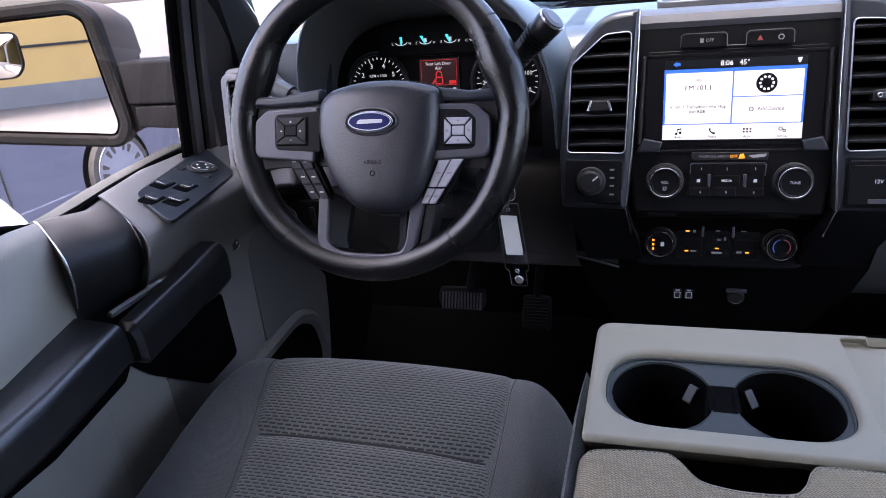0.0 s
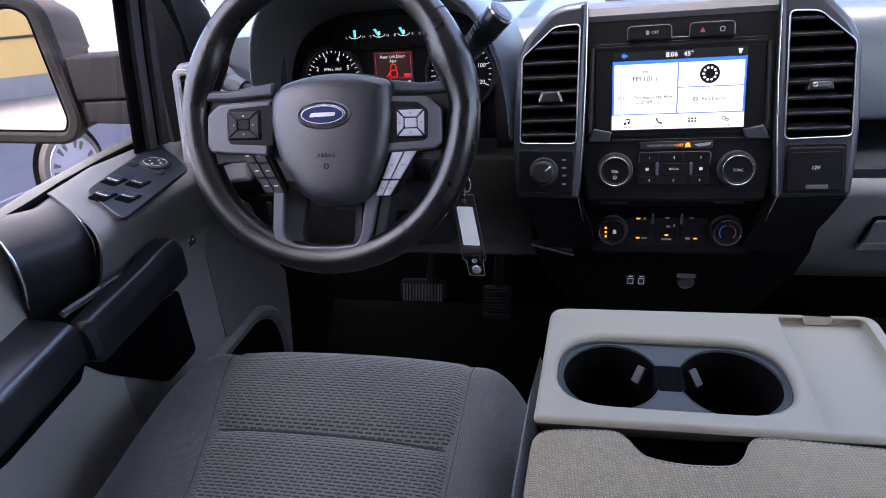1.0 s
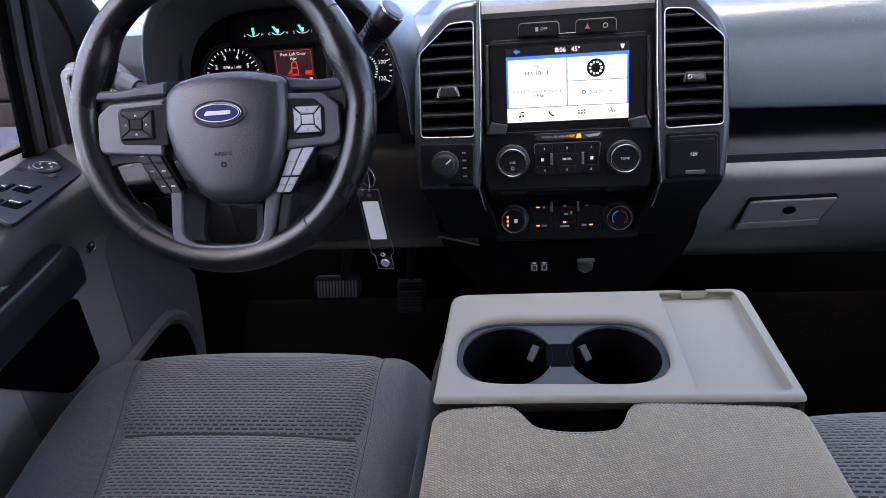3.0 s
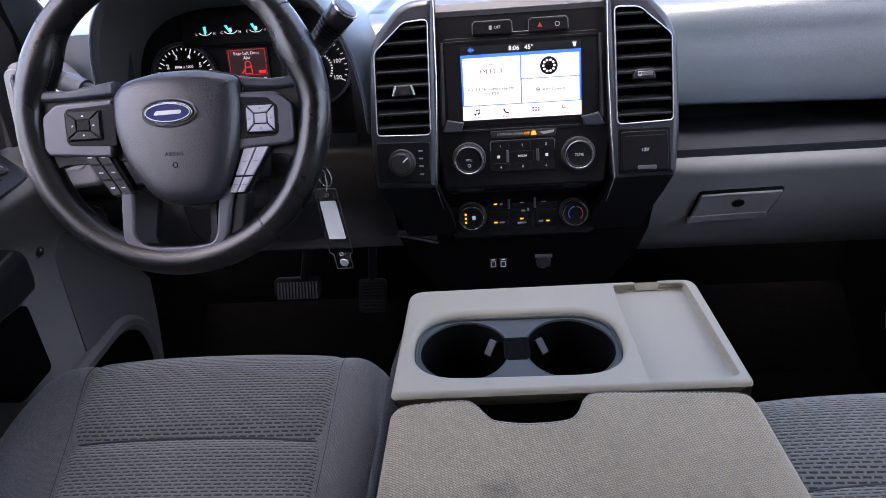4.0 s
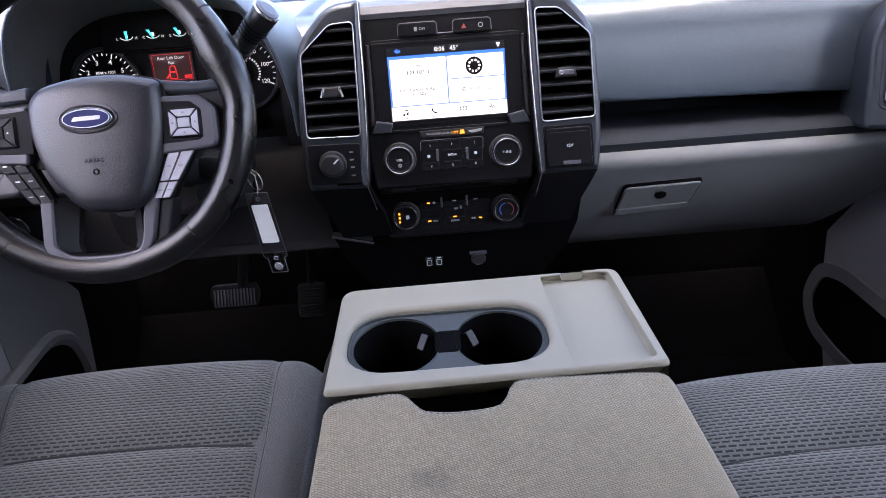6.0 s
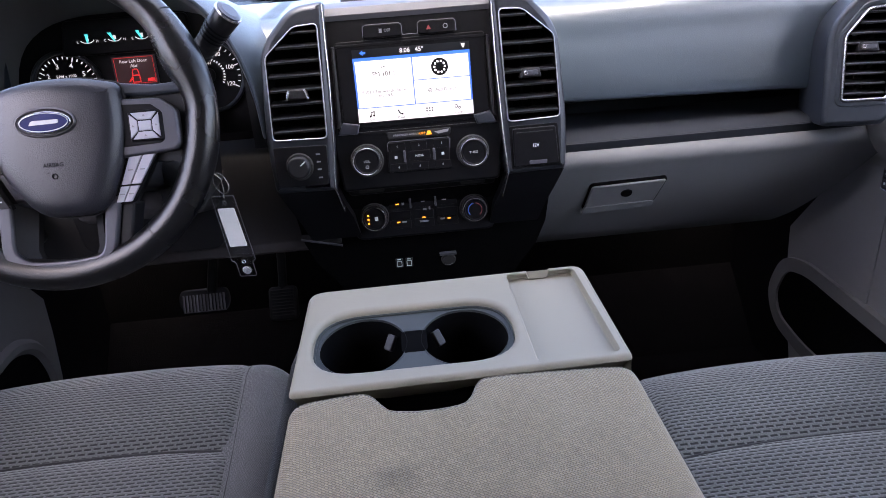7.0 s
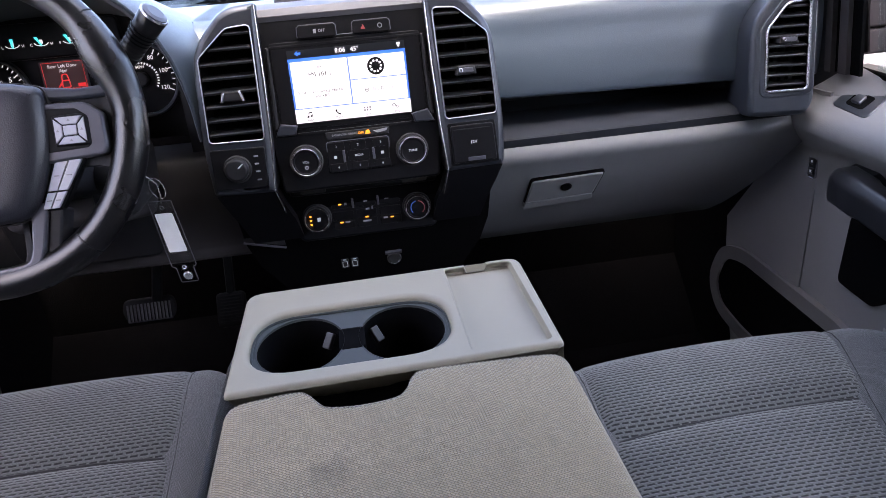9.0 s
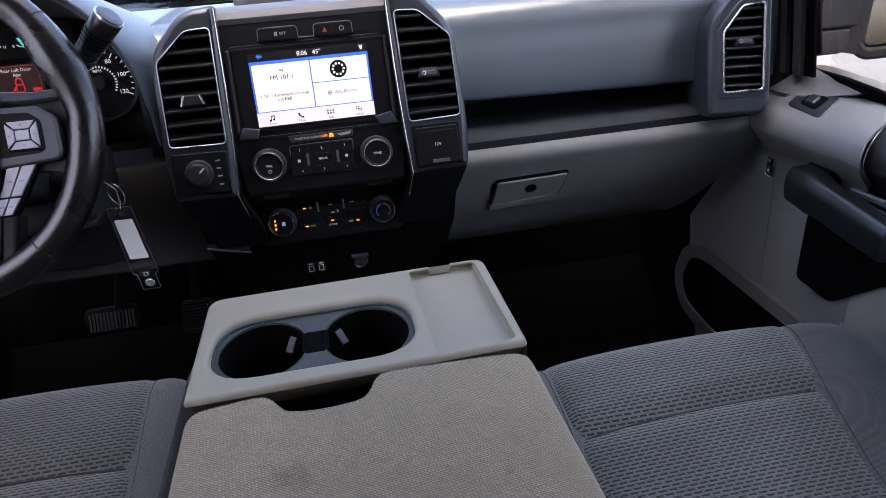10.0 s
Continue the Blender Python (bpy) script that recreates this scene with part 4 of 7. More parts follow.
for x in (-0.023, 0.021):
    part("bar", prism(stadium(x - 0.0018, x + 0.0018, -0.007, 0.010, 0.001), 0.004, 0.0075, 0.0008), SATIN, pb, "", ST)
for x in (-0.036, 0.034):
    part("symbol", box(x - 0.002, x + 0.002, -0.001, 0.003, 0.004, 0.0048), PRINT, pb, "", ST)


def knob(x, y, w, r, text, parent, M, h=0.017, lit=None):
    k = part("knob", lathe([(r * 0.98, 0), (r, h * 0.45), (r * 0.93, h * 0.85), (r * 0.86, h), (r * 0.80, h * 1.02), (r * 0.74, h * 0.96), (r * 0.3, h * 0.94)], 40), PIANO, parent, "round black knob with bright ring")
    k.data.transform(M @ Matrix.Translation((x, y, w)))
    part("ring", hoop(circle(0, 0, r * 0.9, 40), r * 0.022, r * 0.022, h * 0.8, h * 1.07, 0.0008), RING, k, "", M @ Matrix.Translation((x, y, w)))
    part("collar", prism(circle(0, 0, r * 1.14, 40), 0, h * 0.3, h * 0.12), RUBBER, k, "", M @ Matrix.Translation((x, y, w)))
    for j in range(24):
        a = 2 * math.pi * j / 24
        part("grip_rib", box(-0.0006, 0.0006, -0.0005, 0.0005, 0.002, h * 0.8), RUBBER, k, "", M @ Matrix.Translation((x + r * 0.985 * math.cos(a), y + r * 0.985 * math.sin(a), w)))
    if text:
        part("lettering", letters(text, r * 0.23, 0, 0, h * 0.98), PRINT, k, "", M @ Matrix.Translation((x, y, w)))
    return k


kv = knob(-0.079, 0.0, 0.0, 0.0215, "VOL", rad, ST)
part("symbol", hoop(circle(-0.079, -0.008, 0.0025, 12), 0.0007, 0, 0.0165, 0.017, 0.0001), PRINT, kv, "", ST)
knob(0.079, 0.0, 0.0, 0.0215, "TUNE", rad, ST)

# climate controls, set back below the radio
CL = basis((0.0, 1.242, 0.592), (1, 0, 0), (0, 0.16, 1))
clim = thing("climate_controls", CL.translation, "black climate control panel with knobs and amber lamps", "climate panel")
part("panel", prism(fillet([(-0.125, 0.040), (0.125, 0.040), (0.112, -0.038), (-0.112, -0.038)], 0.012), -0.03, -0.004, 0.004), PIANO, clim, "", CL)
part("brow", prism(fillet([(-0.12, 0.062), (0.12, 0.062), (0.115, 0.040), (-0.115, 0.040)], 0.006), -0.02, 0.016, 0.006), PIANO, clim, "", CL)
for x in (-0.08, 0.08):
    part("brow_recess", prism(stadium(x - 0.02, x + 0.02, 0.043, 0.052, 0.004), 0.0155, 0.0175, 0.001), RUBBER, clim, "", CL)
kl = knob(-0.081, 0.0, -0.004, 0.0205, "", clim, CL)
kr = knob(0.081, 0.0, -0.004, 0.0205, "", clim, CL)
for y in (0.006, -0.0005, -0.007):
    part("lamp", box(-0.0918, -0.0888, y - 0.0015, y + 0.0015, 0.013, 0.0136), S_AMBER, kl, "amber lamp", CL)
part("symbol", box(-0.080, -0.075, -0.003, 0.003, 0.013, 0.0134), PRINT, kl, "", CL)
part("scale", tube([(0.081 + 0.011 * math.cos(radians(t)), 0.011 * math.sin(radians(t)), 0.0135) for t in range(100, 230, 12)], 0.0008, 6), COLDPRINT, kr, "blue cold scale", CL)
part("scale", tube([(0.081 + 0.011 * math.cos(radians(t)), 0.011 * math.sin(radians(t)), 0.0135) for t in range(-50, 90, 12)], 0.0008, 6), WARMPRINT, kr, "red warm scale", CL)
for x, w in ((-0.0395, 0.017), (-0.0015, 0.0165), (0.0370, 0.017)):
    for y in (0.0170, -0.0015, -0.0165):
        part("button", prism(fillet([(x - w, y - 0.0070), (x + w, y - 0.0070), (x + w, y + 0.0070), (x - w, y + 0.0070)], 0.002), -0.0045, -0.0030, 0.0008), PIANO, clim, "", CL)
for x, y in ((-0.0427, 0.0172), (-0.0430, -0.0126), (-0.0016, -0.0080), (0.0393, -0.0130)):
    part("lamp", box(x - 0.0026, x + 0.0026, y - 0.0010, y + 0.0010, -0.0031, -0.0022), S_AMBER, clim, "amber lamp", CL)
for x, y, w, h in ((-0.0335, 0.0172, 0.0020, 0.0020), (-0.0012, 0.0188, 0.0030, 0.0016), (0.0330, 0.0188, 0.0034, 0.0014), (0.0008, 0.0050, 0.0030, 0.0014), (0.0088, 0.0065, 0.0014, 0.0024), (-0.0335, -0.0128, 0.0040, 0.0013),
                   (-0.0016, -0.0145, 0.0070, 0.0014), (0.0285, -0.0130, 0.0036, 0.0014)):
    part("symbol", box(x - w, x + w, y - h, y + h, -0.0031, -0.0024, 0.0008), DIMPRINT, clim, "", CL)
for x in (-0.0218, 0.0191):
    part("bar", prism(stadium(x - 0.0016, x + 0.0016, 0.0095, 0.0255, 0.001), -0.004, 0.002, 0.001), SATIN, clim, "", CL)

# sockets low on the stack
LOWS = basis((0.0, 1.289, 0.484), (1, 0, 0), (0, -0.4, 1))
usb = thing("usb_sockets", LOWS.translation, "pair of black usb sockets with pale outlines", "socket")
for x in (-0.050, -0.033):
    part("socket", prism(stadium(x - 0.0065, x + 0.0065, -0.010, 0.010, 0.002), -0.004, 0.001, 0.0005), RUBBER, usb, "", LOWS)
    part("outline", hoop(stadium(x - 0.0045, x + 0.0045, -0.008, 0.006, 0.001), 0.0011, 0.0, 0.0, 0.0016, 0.0003), PRINT, usb, "", LOWS)
    part("mark", box(x - 0.003, x + 0.003, 0.009, 0.0105, 0.0, 0.0014), PRINT, usb, "", LOWS)
sock = thing("power_socket", LOWS @ Vector((0.036, 0, 0)), "round power socket with a small cap", "socket")
part("body", prism(circle(0.036, -0.002, 0.0125, 28), -0.004, 0.003, 0.001), RUBBER, sock, "", LOWS)
part("cap_edge", tube([(0.036 + 0.0085 * math.cos(radians(t)), -0.004 + 0.0085 * math.sin(radians(t)), 0.0035) for t in range(200, 345, 12)], 0.0011, 6), CHROME, sock, "", LOWS)
part("bar", box(0.021, 0.050, 0.012, 0.0165, -0.002, 0.004, 0.001, 0.001), SATIN, sock, "", LOWS)
slot = thing("card_slot", (-0.19, 1.26, 0.575), "thin dark slot with a grey lip beside the stack", "slot")
part("lip", tube([(-0.206, 1.257, 0.5585), (-0.139, 1.252, 0.5440)], 0.0020, 8), SATIN, slot)
part("tray", loft([[(-0.205, y, 0.560), (-0.141, y, 0.546), (-0.141, y, 0.558), (-0.205, y, 0.572)] for y in (1.258, 1.30)]), RUBBER, slot)

# passenger and driver outer vents in their pods
PODSILVER = mat("satin_silver_pod_paint", (0.24, 0.235, 0.26), 0.4, 0.3, vary=0.06, bump=0.03)
VO = [(-0.041, -0.064), (0.020, -0.062), (0.020, 0.071), (-0.012, 0.067), (-0.041, 0.030)]
for s in (-1, 1):
    EV = basis((s * 0.70 if s > 0 else -0.724, 1.225, 0.785), (1, s * -0.22, 0), (0, 0.16, 1))
    pd = thing("vent_pod", EV.translation, "satin grey pod holding the outer air vent", "vent pod", "outer vent pods")
    outl = [(-0.068, -0.105), (0.022, -0.105), (0.034, -0.085), (0.034, 0.090), (-0.024, 0.094), (-0.066, 0.045)]
    flip = lambda p: ccw([(s * x, y) for x, y in p])
    VO = [(x if x < 0.01 else (0.020 if s > 0 else 0.027), y) for x, y in VO]
    part("body", plate(flip(fillet(outl, [0.01, 0.012, 0.02, 0.012, 0.02, 0.03])), [flip(fillet(VO, 0.005))], -0.10, 0.006, 0.008), PODGREY if s > 0 else PODSILVER, pd, "slate grey moulded body" if s > 0 else "satin silver moulded body", EV)
    part("face_frame", hoop(flip(fillet(offset(ccw(VO), 0.003), 0.006)), 0.0, 0.009, 0.004, 0.0075, 0.002), BRIGHTTRIM if s < 0 else PODGREY, pd, "satin silver frame round the outlet" if s < 0 else "", EV)
    vent("air_vent", flip(fillet(VO, 0.005)), EV @ Matrix.Translation((0, 0, -0.014)), 9, knob=(s * -0.010, 0.014), label="black louvred outer air vent with chrome rim")

# ---- steering wheel and column ----
wa = radians(18.8)
WH = basis((-0.414, 1.001, 0.833), (1, 0, 0), (0, math.sin(wa), math.cos(wa)))
wheel = thing("steering_wheel", WH.translation, "black leather steering wheel with grey switch spokes", "steering wheel")
R0, r0 = 0.1695, 0.0176
def grip(a):
    """Extra radius of the moulded thumb grips, a in degrees."""
    return 0.0048 * max(math.exp(-((a - 22) / 12) ** 2), math.exp(-((a - 158) / 12) ** 2)) + 0.0015 * max(math.exp(-((a - 345) / 20) ** 2), math.exp(-((a - 195) / 20) ** 2))


ring = [360 * k / 120 for k in range(120)]
part("rim", tube([((R0 - grip(a)) * math.cos(radians(a)), (R0 - grip(a)) * math.sin(radians(a)), 0) for a in ring], [r0 + grip(a) for a in ring], 18, True, flat=1.0), LEATHER, wheel, "black leather rim", WH)
for a in (38, 142, 232, 308):
    c, s_ = math.cos(radians(a)), math.sin(radians(a))
    m = WH @ Matrix.Translation((R0 * c, R0 * s_, 0)) @ Matrix.Rotation(radians(a), 4, "Z") @ Matrix.Rotation(radians(90), 4, "X")
    part("rim_joint", hoop(circle(0, 0, r0, 24), 0.0008, 0.0005, -0.0008, 0.0008, 0.0002), RUBBER, wheel, "", m)
# stitching inside the upper rim
for a in list(range(8, 38, 2)) + list(range(144, 174, 2)):
    c, s_ = math.cos(radians(a)), math.sin(radians(a))
    rg = r0 + grip(a)
    q = Vector(((R0 - grip(a) - rg * 0.93) * c, (R0 - grip(a) - rg * 0.93) * s_, rg * 0.42))
    d = Vector((-s_, c, 0)) * 0.0016
    part("stitch", tube([q - d, q + d], 0.0006, 5), THREAD, wheel, "", WH)
HX = 0.014
hub = ccw(fillet([(HX - 0.057, 0.036), (HX - 0.020, 0.044), (HX + 0.030, 0.045), (HX + 0.074, 0.036), (HX + 0.076, -0.012), (HX + 0.066, -0.056), (HX + 0.044, -0.104), (HX - 0.024, -0.105), (HX - 0.061, -0.056), (HX - 0.0735, -0.012), (HX - 0.072, 0.022)],
                 [0.016, 0.02, 0.02, 0.010, 0.03, 0.03, 0.022, 0.022, 0.03, 0.03, 0.012], 5))


def airbag_cover():
    """A crowned cover: a sharp front edge, then a broad shoulder and a shallow crown."""
    edge = []
    for (x0, y0), (x1, y1) in zip(hub, hub[1:] + hub[:1]):
        n = max(1, int(math.hypot(x1 - x0, y1 - y0) / 0.007))
        edge += [(x0 + (x1 - x0) * k / n, y0 + (y1 - y0) * k / n) for k in range(n)]
    crown = lambda x, y: 0.0068 * (1 - ((x - HX) / 0.075) ** 2 - ((y + 0.03) / 0.11) ** 2)
    rings = [[(x, y, -0.03) for x, y in edge], [(x, y, 0.016 + crown(x, y)) for x, y in edge]]
    for d, w in ((0.0012, 0.0200), (0.004, 0.0236), (0.009, 0.0264), (0.015, 0.0279), (0.022, 0.0285)):
        rings.append([(x, y, w + crown(x, y)) for x, y in offset(edge, -d)])
    q = rings[-1]
    cx, cy = sum(v[0] for v in q) / len(q), sum(v[1] for v in q) / len(q)
    for k in (0.85, 0.7, 0.52, 0.34, 0.15):
        row = [(cx + (v[0] - cx) * k, cy + (v[1] - cy) * k) for v in q]
        rings.append([(x, y, 0.0287 + crown(x, y)) for x, y in row])
    return loft(rings)


part("airbag_cover", airbag_cover(), HUB, wheel, "grained black airbag cover", WH)
part("cover_gap", hoop(hub, 0.0, 0.002, -0.03, 0.012, 0.0005), RUBBER, wheel, "", WH)
BXC, BYC = HX, -0.0028
bd = part("badge", prism(circle(BXC, BYC, 0.0275, 44, 0.0118), 0.030, 0.0385, 0.0015), CHROME, wheel, "blue oval badge with silver border", WH)
part("badge_field", prism(circle(BXC, BYC, 0.0265, 44, 0.0108), 0.036, 0.0392, 0.0006), BADGE, bd, "", WH)
part("badge_line", hoop(circle(BXC, BYC, 0.0252, 44, 0.0096), 0.0005, 0.0005, 0.0385, 0.0396, 0.0002), PRINT, bd, "", WH)
part("badge_bar", prism(fillet([(BXC - 0.016, BYC - 0.0026), (BXC + 0.015, BYC - 0.0018), (BXC + 0.016, BYC + 0.0024), (BXC - 0.013, BYC + 0.0022)], 0.0018), 0.0385, 0.0397, 0.0003), PRINT, bd, "", WH)
part("badge_surround", hoop(circle(BXC, BYC, 0.0285, 44, 0.0128), 0.0, 0.0035, 0.025, 0.0372, 0.002), HUB, wheel, "", WH)
part("lettering", letters("AIRBAG", 0.0062, HX + 0.002, -0.048, 0.0355), DARKPRINT, wheel, "", WH)
part("airbag_symbol", hoop(circle(HX + 0.002, -0.060, 0.0032, 14), 0.001, 0, 0.032, 0.0358, 0.0002), DARKPRINT, wheel, "", WH)
SP = [(0.060, 0.019), (0.129, 0.0165), (0.1455, 0.003), (0.1465, -0.034), (0.141, -0.0415), (0.066, -0.0465)]
for s in (-1, 1):
    flip = lambda p: ccw([(s * x, y) for x, y in p])
    part("spoke", loft([[(s * x, y, w) for x, y, w in r] for r in (
        [(0.05, 0.030, -0.016), (0.05, 0.030, 0.004), (0.05, -0.05, 0.006), (0.05, -0.05, -0.016)],
        [(0.13, 0.030, -0.014), (0.13, 0.030, 0.003), (0.13, -0.052, 0.004), (0.13, -0.052, -0.014)],
        [(0.168, 0.040, -0.010), (0.168, 0.040, 0.005), (0.168, -0.062, 0.006), (0.168, -0.062, -0.010)])]), BLACK, wheel, "black upper spoke joining the rim", WH)
    part("upper_trim", prism(flip(fillet([(0.060, 0.0405), (0.120, 0.0325), (0.158, 0.0345), (0.158, 0.0215), (0.120, 0.0205), (0.060, 0.0235)], 0.003)), -0.004, 0.0105, 0.004), PODGREY, wheel, "", WH)
    sb = part("switch_bezel", prism(flip(fillet(SP, 0.0045)), 0.0, 0.017, 0.003), SATIN, wheel, "satin grey bezel round the thumb switches", WH)
    part("bezel_inset", prism(flip(fillet([(0.058, 0.0135), (0.114, 0.0105), (0.1185, 0.006), (0.1180, -0.027), (0.114, -0.0315), (0.058, -0.0345)] if s < 0 else [(0.080, 0.0125), (0.119, 0.0105), (0.1305, 0.001), (0.1305, -0.029), (0.126, -0.0325), (0.080, -0.0345)], 0.003)), 0.010, 0.0178, 0.001), PIANO, sb, "black inset round the switches", WH)
    cx, cy = (0.1115, -0.0127) if s > 0 else (-0.0945, -0.0095)
    pad = part("switch_pad", prism(ccw([(cx + x, cy + y) for x, y in fillet([(-0.018, -0.0165), (0.0165, -0.0175), (0.0185, -0.015), (0.0175, 0.014), (0.012, 0.0175), (-0.018, 0.0165)] if s > 0 else [(-0.0215, -0.0175), (0.0215, -0.0175), (0.0215, 0.0175), (-0.0215, 0.0175)], 0.003)]), 0.010, 0.0195, 0.002), PIANO, wheel, "black thumb switch pad", WH)
    face = BRIGHTKEY if s > 0 else BLACK
    inner, outer = ((-0.0075, 0.0075, -0.0058, 0.0058), (-0.0165, 0.0160, -0.0150, 0.0150)) if s > 0 else ((-0.008, 0.008, -0.0062, 0.0062), (-0.020, 0.020, -0.0158, 0.0158))
    a0, a1, b0, b1 = inner
    c0, c1, d0, d1 = outer
    for quad in ([(a0, b1), (a1, b1), (c1 - 0.001, d1), (c0 + 0.001, d1)], [(a0, b0), (a1, b0), (c1 - 0.001, d0), (c0 + 0.001, d0)], [(a1, b0), (a1, b1), (c1, d1 - 0.001), (c1, d0 + 0.001)], [(a0, b0), (a0, b1), (c0, d1 - 0.001), (c0, d0 + 0.001)]):
        q = ccw([(cx + x, cy + y) for x, y in quad])
        part("key", prism(offset(q, -0.0006), 0.018, 0.0212, 0.0008), face, pad, "", WH)
    part("centre_key", prism(stadium(cx + a0 + 0.0006, cx + a1 - 0.0006, cy + b0 + 0.0006, cy + b1 - 0.0006, 0.001), 0.018, 0.0212, 0.0008), BRIGHTKEY if s > 0 else PIANO, pad, "", WH)
    for dx, dy in ((0, 0.0108), (0, -0.0108), (0.0125, 0), (-0.0125, 0)):
        part("mark", prism([(cx + dx - 0.0016, cy + dy - 0.001), (cx + dx + 0.0016, cy + dy - 0.001), (cx + dx, cy + dy + 0.0014)], 0.0212, 0.0217), PRINT if s < 0 else DIMPRINT, pad, "", WH)
    # slanted key strip below
    top, bot, xa0, xb0, xa1, xb1 = (-0.0435, -0.0935, 0.0865, 0.1175, 0.0665, 0.0845) if s > 0 else (-0.0375, -0.0895, 0.0745, 0.1085, 0.0465, 0.0715)
    strip = [(xa0 - 0.003, top + 0.002), (xb0 + 0.002, top + 0.002), (xb1 + 0.002, bot - 0.002), (xa1 - 0.003, bot - 0.002)]
    kp = part("key_strip", prism(flip(fillet([(x, y) for x, y in strip], 0.005)), 0.0, 0.011, 0.002), PIANO, wheel, "slanted strip of thumb keys", WH)
    rows = ((0.0, 0.48), (0.52, 1.0)) if s > 0 else ((0.0, 0.31), (0.345, 0.655), (0.69, 1.0))
    if s > 0:
        rows = ((0.0, 0.62), (0.66, 1.0))
    for f0, f1 in rows:
        for g0, g1 in ((0.05, 0.47), (0.53, 0.95)):
            e = []
            for f, g in ((f0, g0), (f0, g1), (f1, g1), (f1, g0)):
                xa, xb = xa0 + (xa1 - xa0) * f, xb0 + (xb1 - xb0) * f
                e.append((s * (xa + (xb - xa) * g), top + (bot - top) * f))
            part("key", prism(ccw(fillet(e, 0.001)), 0.010, 0.0145, 0.0005), BRIGHTKEY if s > 0 else BLACK, kp, "", WH)
            mx, my = sum(p[0] for p in e) / 4, sum(p[1] for p in e) / 4
            part("mark", box(mx - 0.0025, mx + 0.0025, my - 0.0007, my + 0.0007, 0.0145, 0.015), DIMPRINT if s > 0 else PRINT, kp, "", WH)
# lower spoke: a satin U that runs down to the rim, round a black lining
ou = [(-0.0625, -0.086), (-0.0650, -0.142), (-0.0535, -0.1575), (-0.020, -0.1625), (0.020, -0.1625), (0.0510, -0.1575), (0.0605, -0.140), (0.0720, -0.086),
      (0.0545, -0.086), (0.0475, -0.138), (0.0420, -0.1495), (0.018, -0.1530), (-0.018, -0.1530), (-0.0385, -0.1505), (-0.0510, -0.139), (-0.0475, -0.086)]
ou = fillet(ou, [0.002, 0.016, 0.014, 0.02, 0.02, 0.014, 0.016, 0.002, 0.002, 0.012, 0.010, 0.02, 0.02, 0.010, 0.012, 0.002], 5)
part("lower_bezel", prism(ou, -0.006, 0.0135, 0.0025), SATIN, wheel, "satin grey U-shaped lower spoke", WH)
for x0, x1, x2, x3 in ((-0.0485, -0.026, -0.034, -0.052), (0.0485, 0.036, 0.034, 0.0475)):
    part("spoke_lining", loft([[(x0, -0.084, -0.012), (x0, -0.084, 0.010), (x1, -0.094, -0.002), (x1, -0.094, -0.014)],
                               [(x3, -0.140, -0.012), (x3, -0.140, 0.010), (x2, -0.140, -0.004), (x2, -0.140, -0.014)],
                               [(x3 * 0.8, -0.1535, -0.012), (x3 * 0.8, -0.1535, 0.009), (x2 * 0.9, -0.149, -0.004), (x2 * 0.9, -0.149, -0.014)]]), BLACK, wheel, "black lining inside the lower spoke", WH)
part("spoke_side", prism(ccw(fillet([(0.0700, -0.092), (0.0850, -0.094), (0.0760, -0.140), (0.0660, -0.152), (0.0600, -0.146)], 0.003)), -0.02, 0.008, 0.003), BLACK, wheel, "", WH)
part("lower_rim_join", prism(fillet([(-0.062, -0.1535), (0.070, -0.1535), (0.058, -0.180), (-0.050, -0.180)], 0.01), -0.012, 0.008, 0.005), BLACK, wheel, "", WH)

GRIP = mat("glossy_black_grip_plastic", (0.007, 0.007, 0.008), 0.3, spec=0.35, bump=0.05)
column = thing("steering_column", (-0.414, 1.2, 0.72), "black steering column shroud with levers", "steering column")
def shroud(y, cz, w, h):
    return [(-0.414 + x, y + v[1] * 0.0, cz + v[1]) for x, v in [(q[0], q) for q in fillet([(-w, -h), (w, -h), (w, h * 0.8), (w * 0.7, h), (-w * 0.7, h), (-w, h * 0.8)], 0.02)]]
part("shroud", loft([shroud(1.045, 0.80, 0.055, 0.05), shroud(1.06, 0.795, 0.070, 0.062), shroud(1.15, 0.765, 0.080, 0.066), shroud(1.30, 0.72, 0.085, 0.07)]), BLACK, column, "black two-piece plastic shroud")
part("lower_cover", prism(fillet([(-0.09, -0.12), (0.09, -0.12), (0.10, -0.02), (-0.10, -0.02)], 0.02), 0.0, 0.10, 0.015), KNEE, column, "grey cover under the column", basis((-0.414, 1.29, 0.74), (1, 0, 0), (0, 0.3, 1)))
lv = part("shift_lever", tube([(-0.345, 1.10, 0.80), (-0.30, 1.085, 0.842), (-0.262, 1.075, 0.878), (-0.242, 1.07, 0.897)], [0.009, 0.008, 0.0085, 0.010], 14), PIANO, column, "black column shift lever")
q0, q1 = Vector((-0.252, 1.073, 0.888)), Vector((-0.208, 1.058, 0.931))
dq = (q1 - q0).normalized()
part("grip", tube([q0 - dq * 0.01, q0 - dq * 0.004, q0 + dq * 0.02, q0 + dq * 0.045, q1 - dq * 0.003, q1], [0.0115, 0.0128, 0.0138, 0.0155, 0.0165, 0.0152], 24), GRIP, lv, "ribbed black grip")
part("end_cap", tube([q1 - dq * 0.001, q1 + dq * 0.002, q1 + dq * 0.0035], [0.0155, 0.0145, 0.010], 24), SATIN, lv, "grey end cap")
part("cap_ring", tube([q1 - dq * 0.0015, q1 + dq * 0.0008], [0.0166, 0.0160], 24), RING, lv, "thin bright ring")
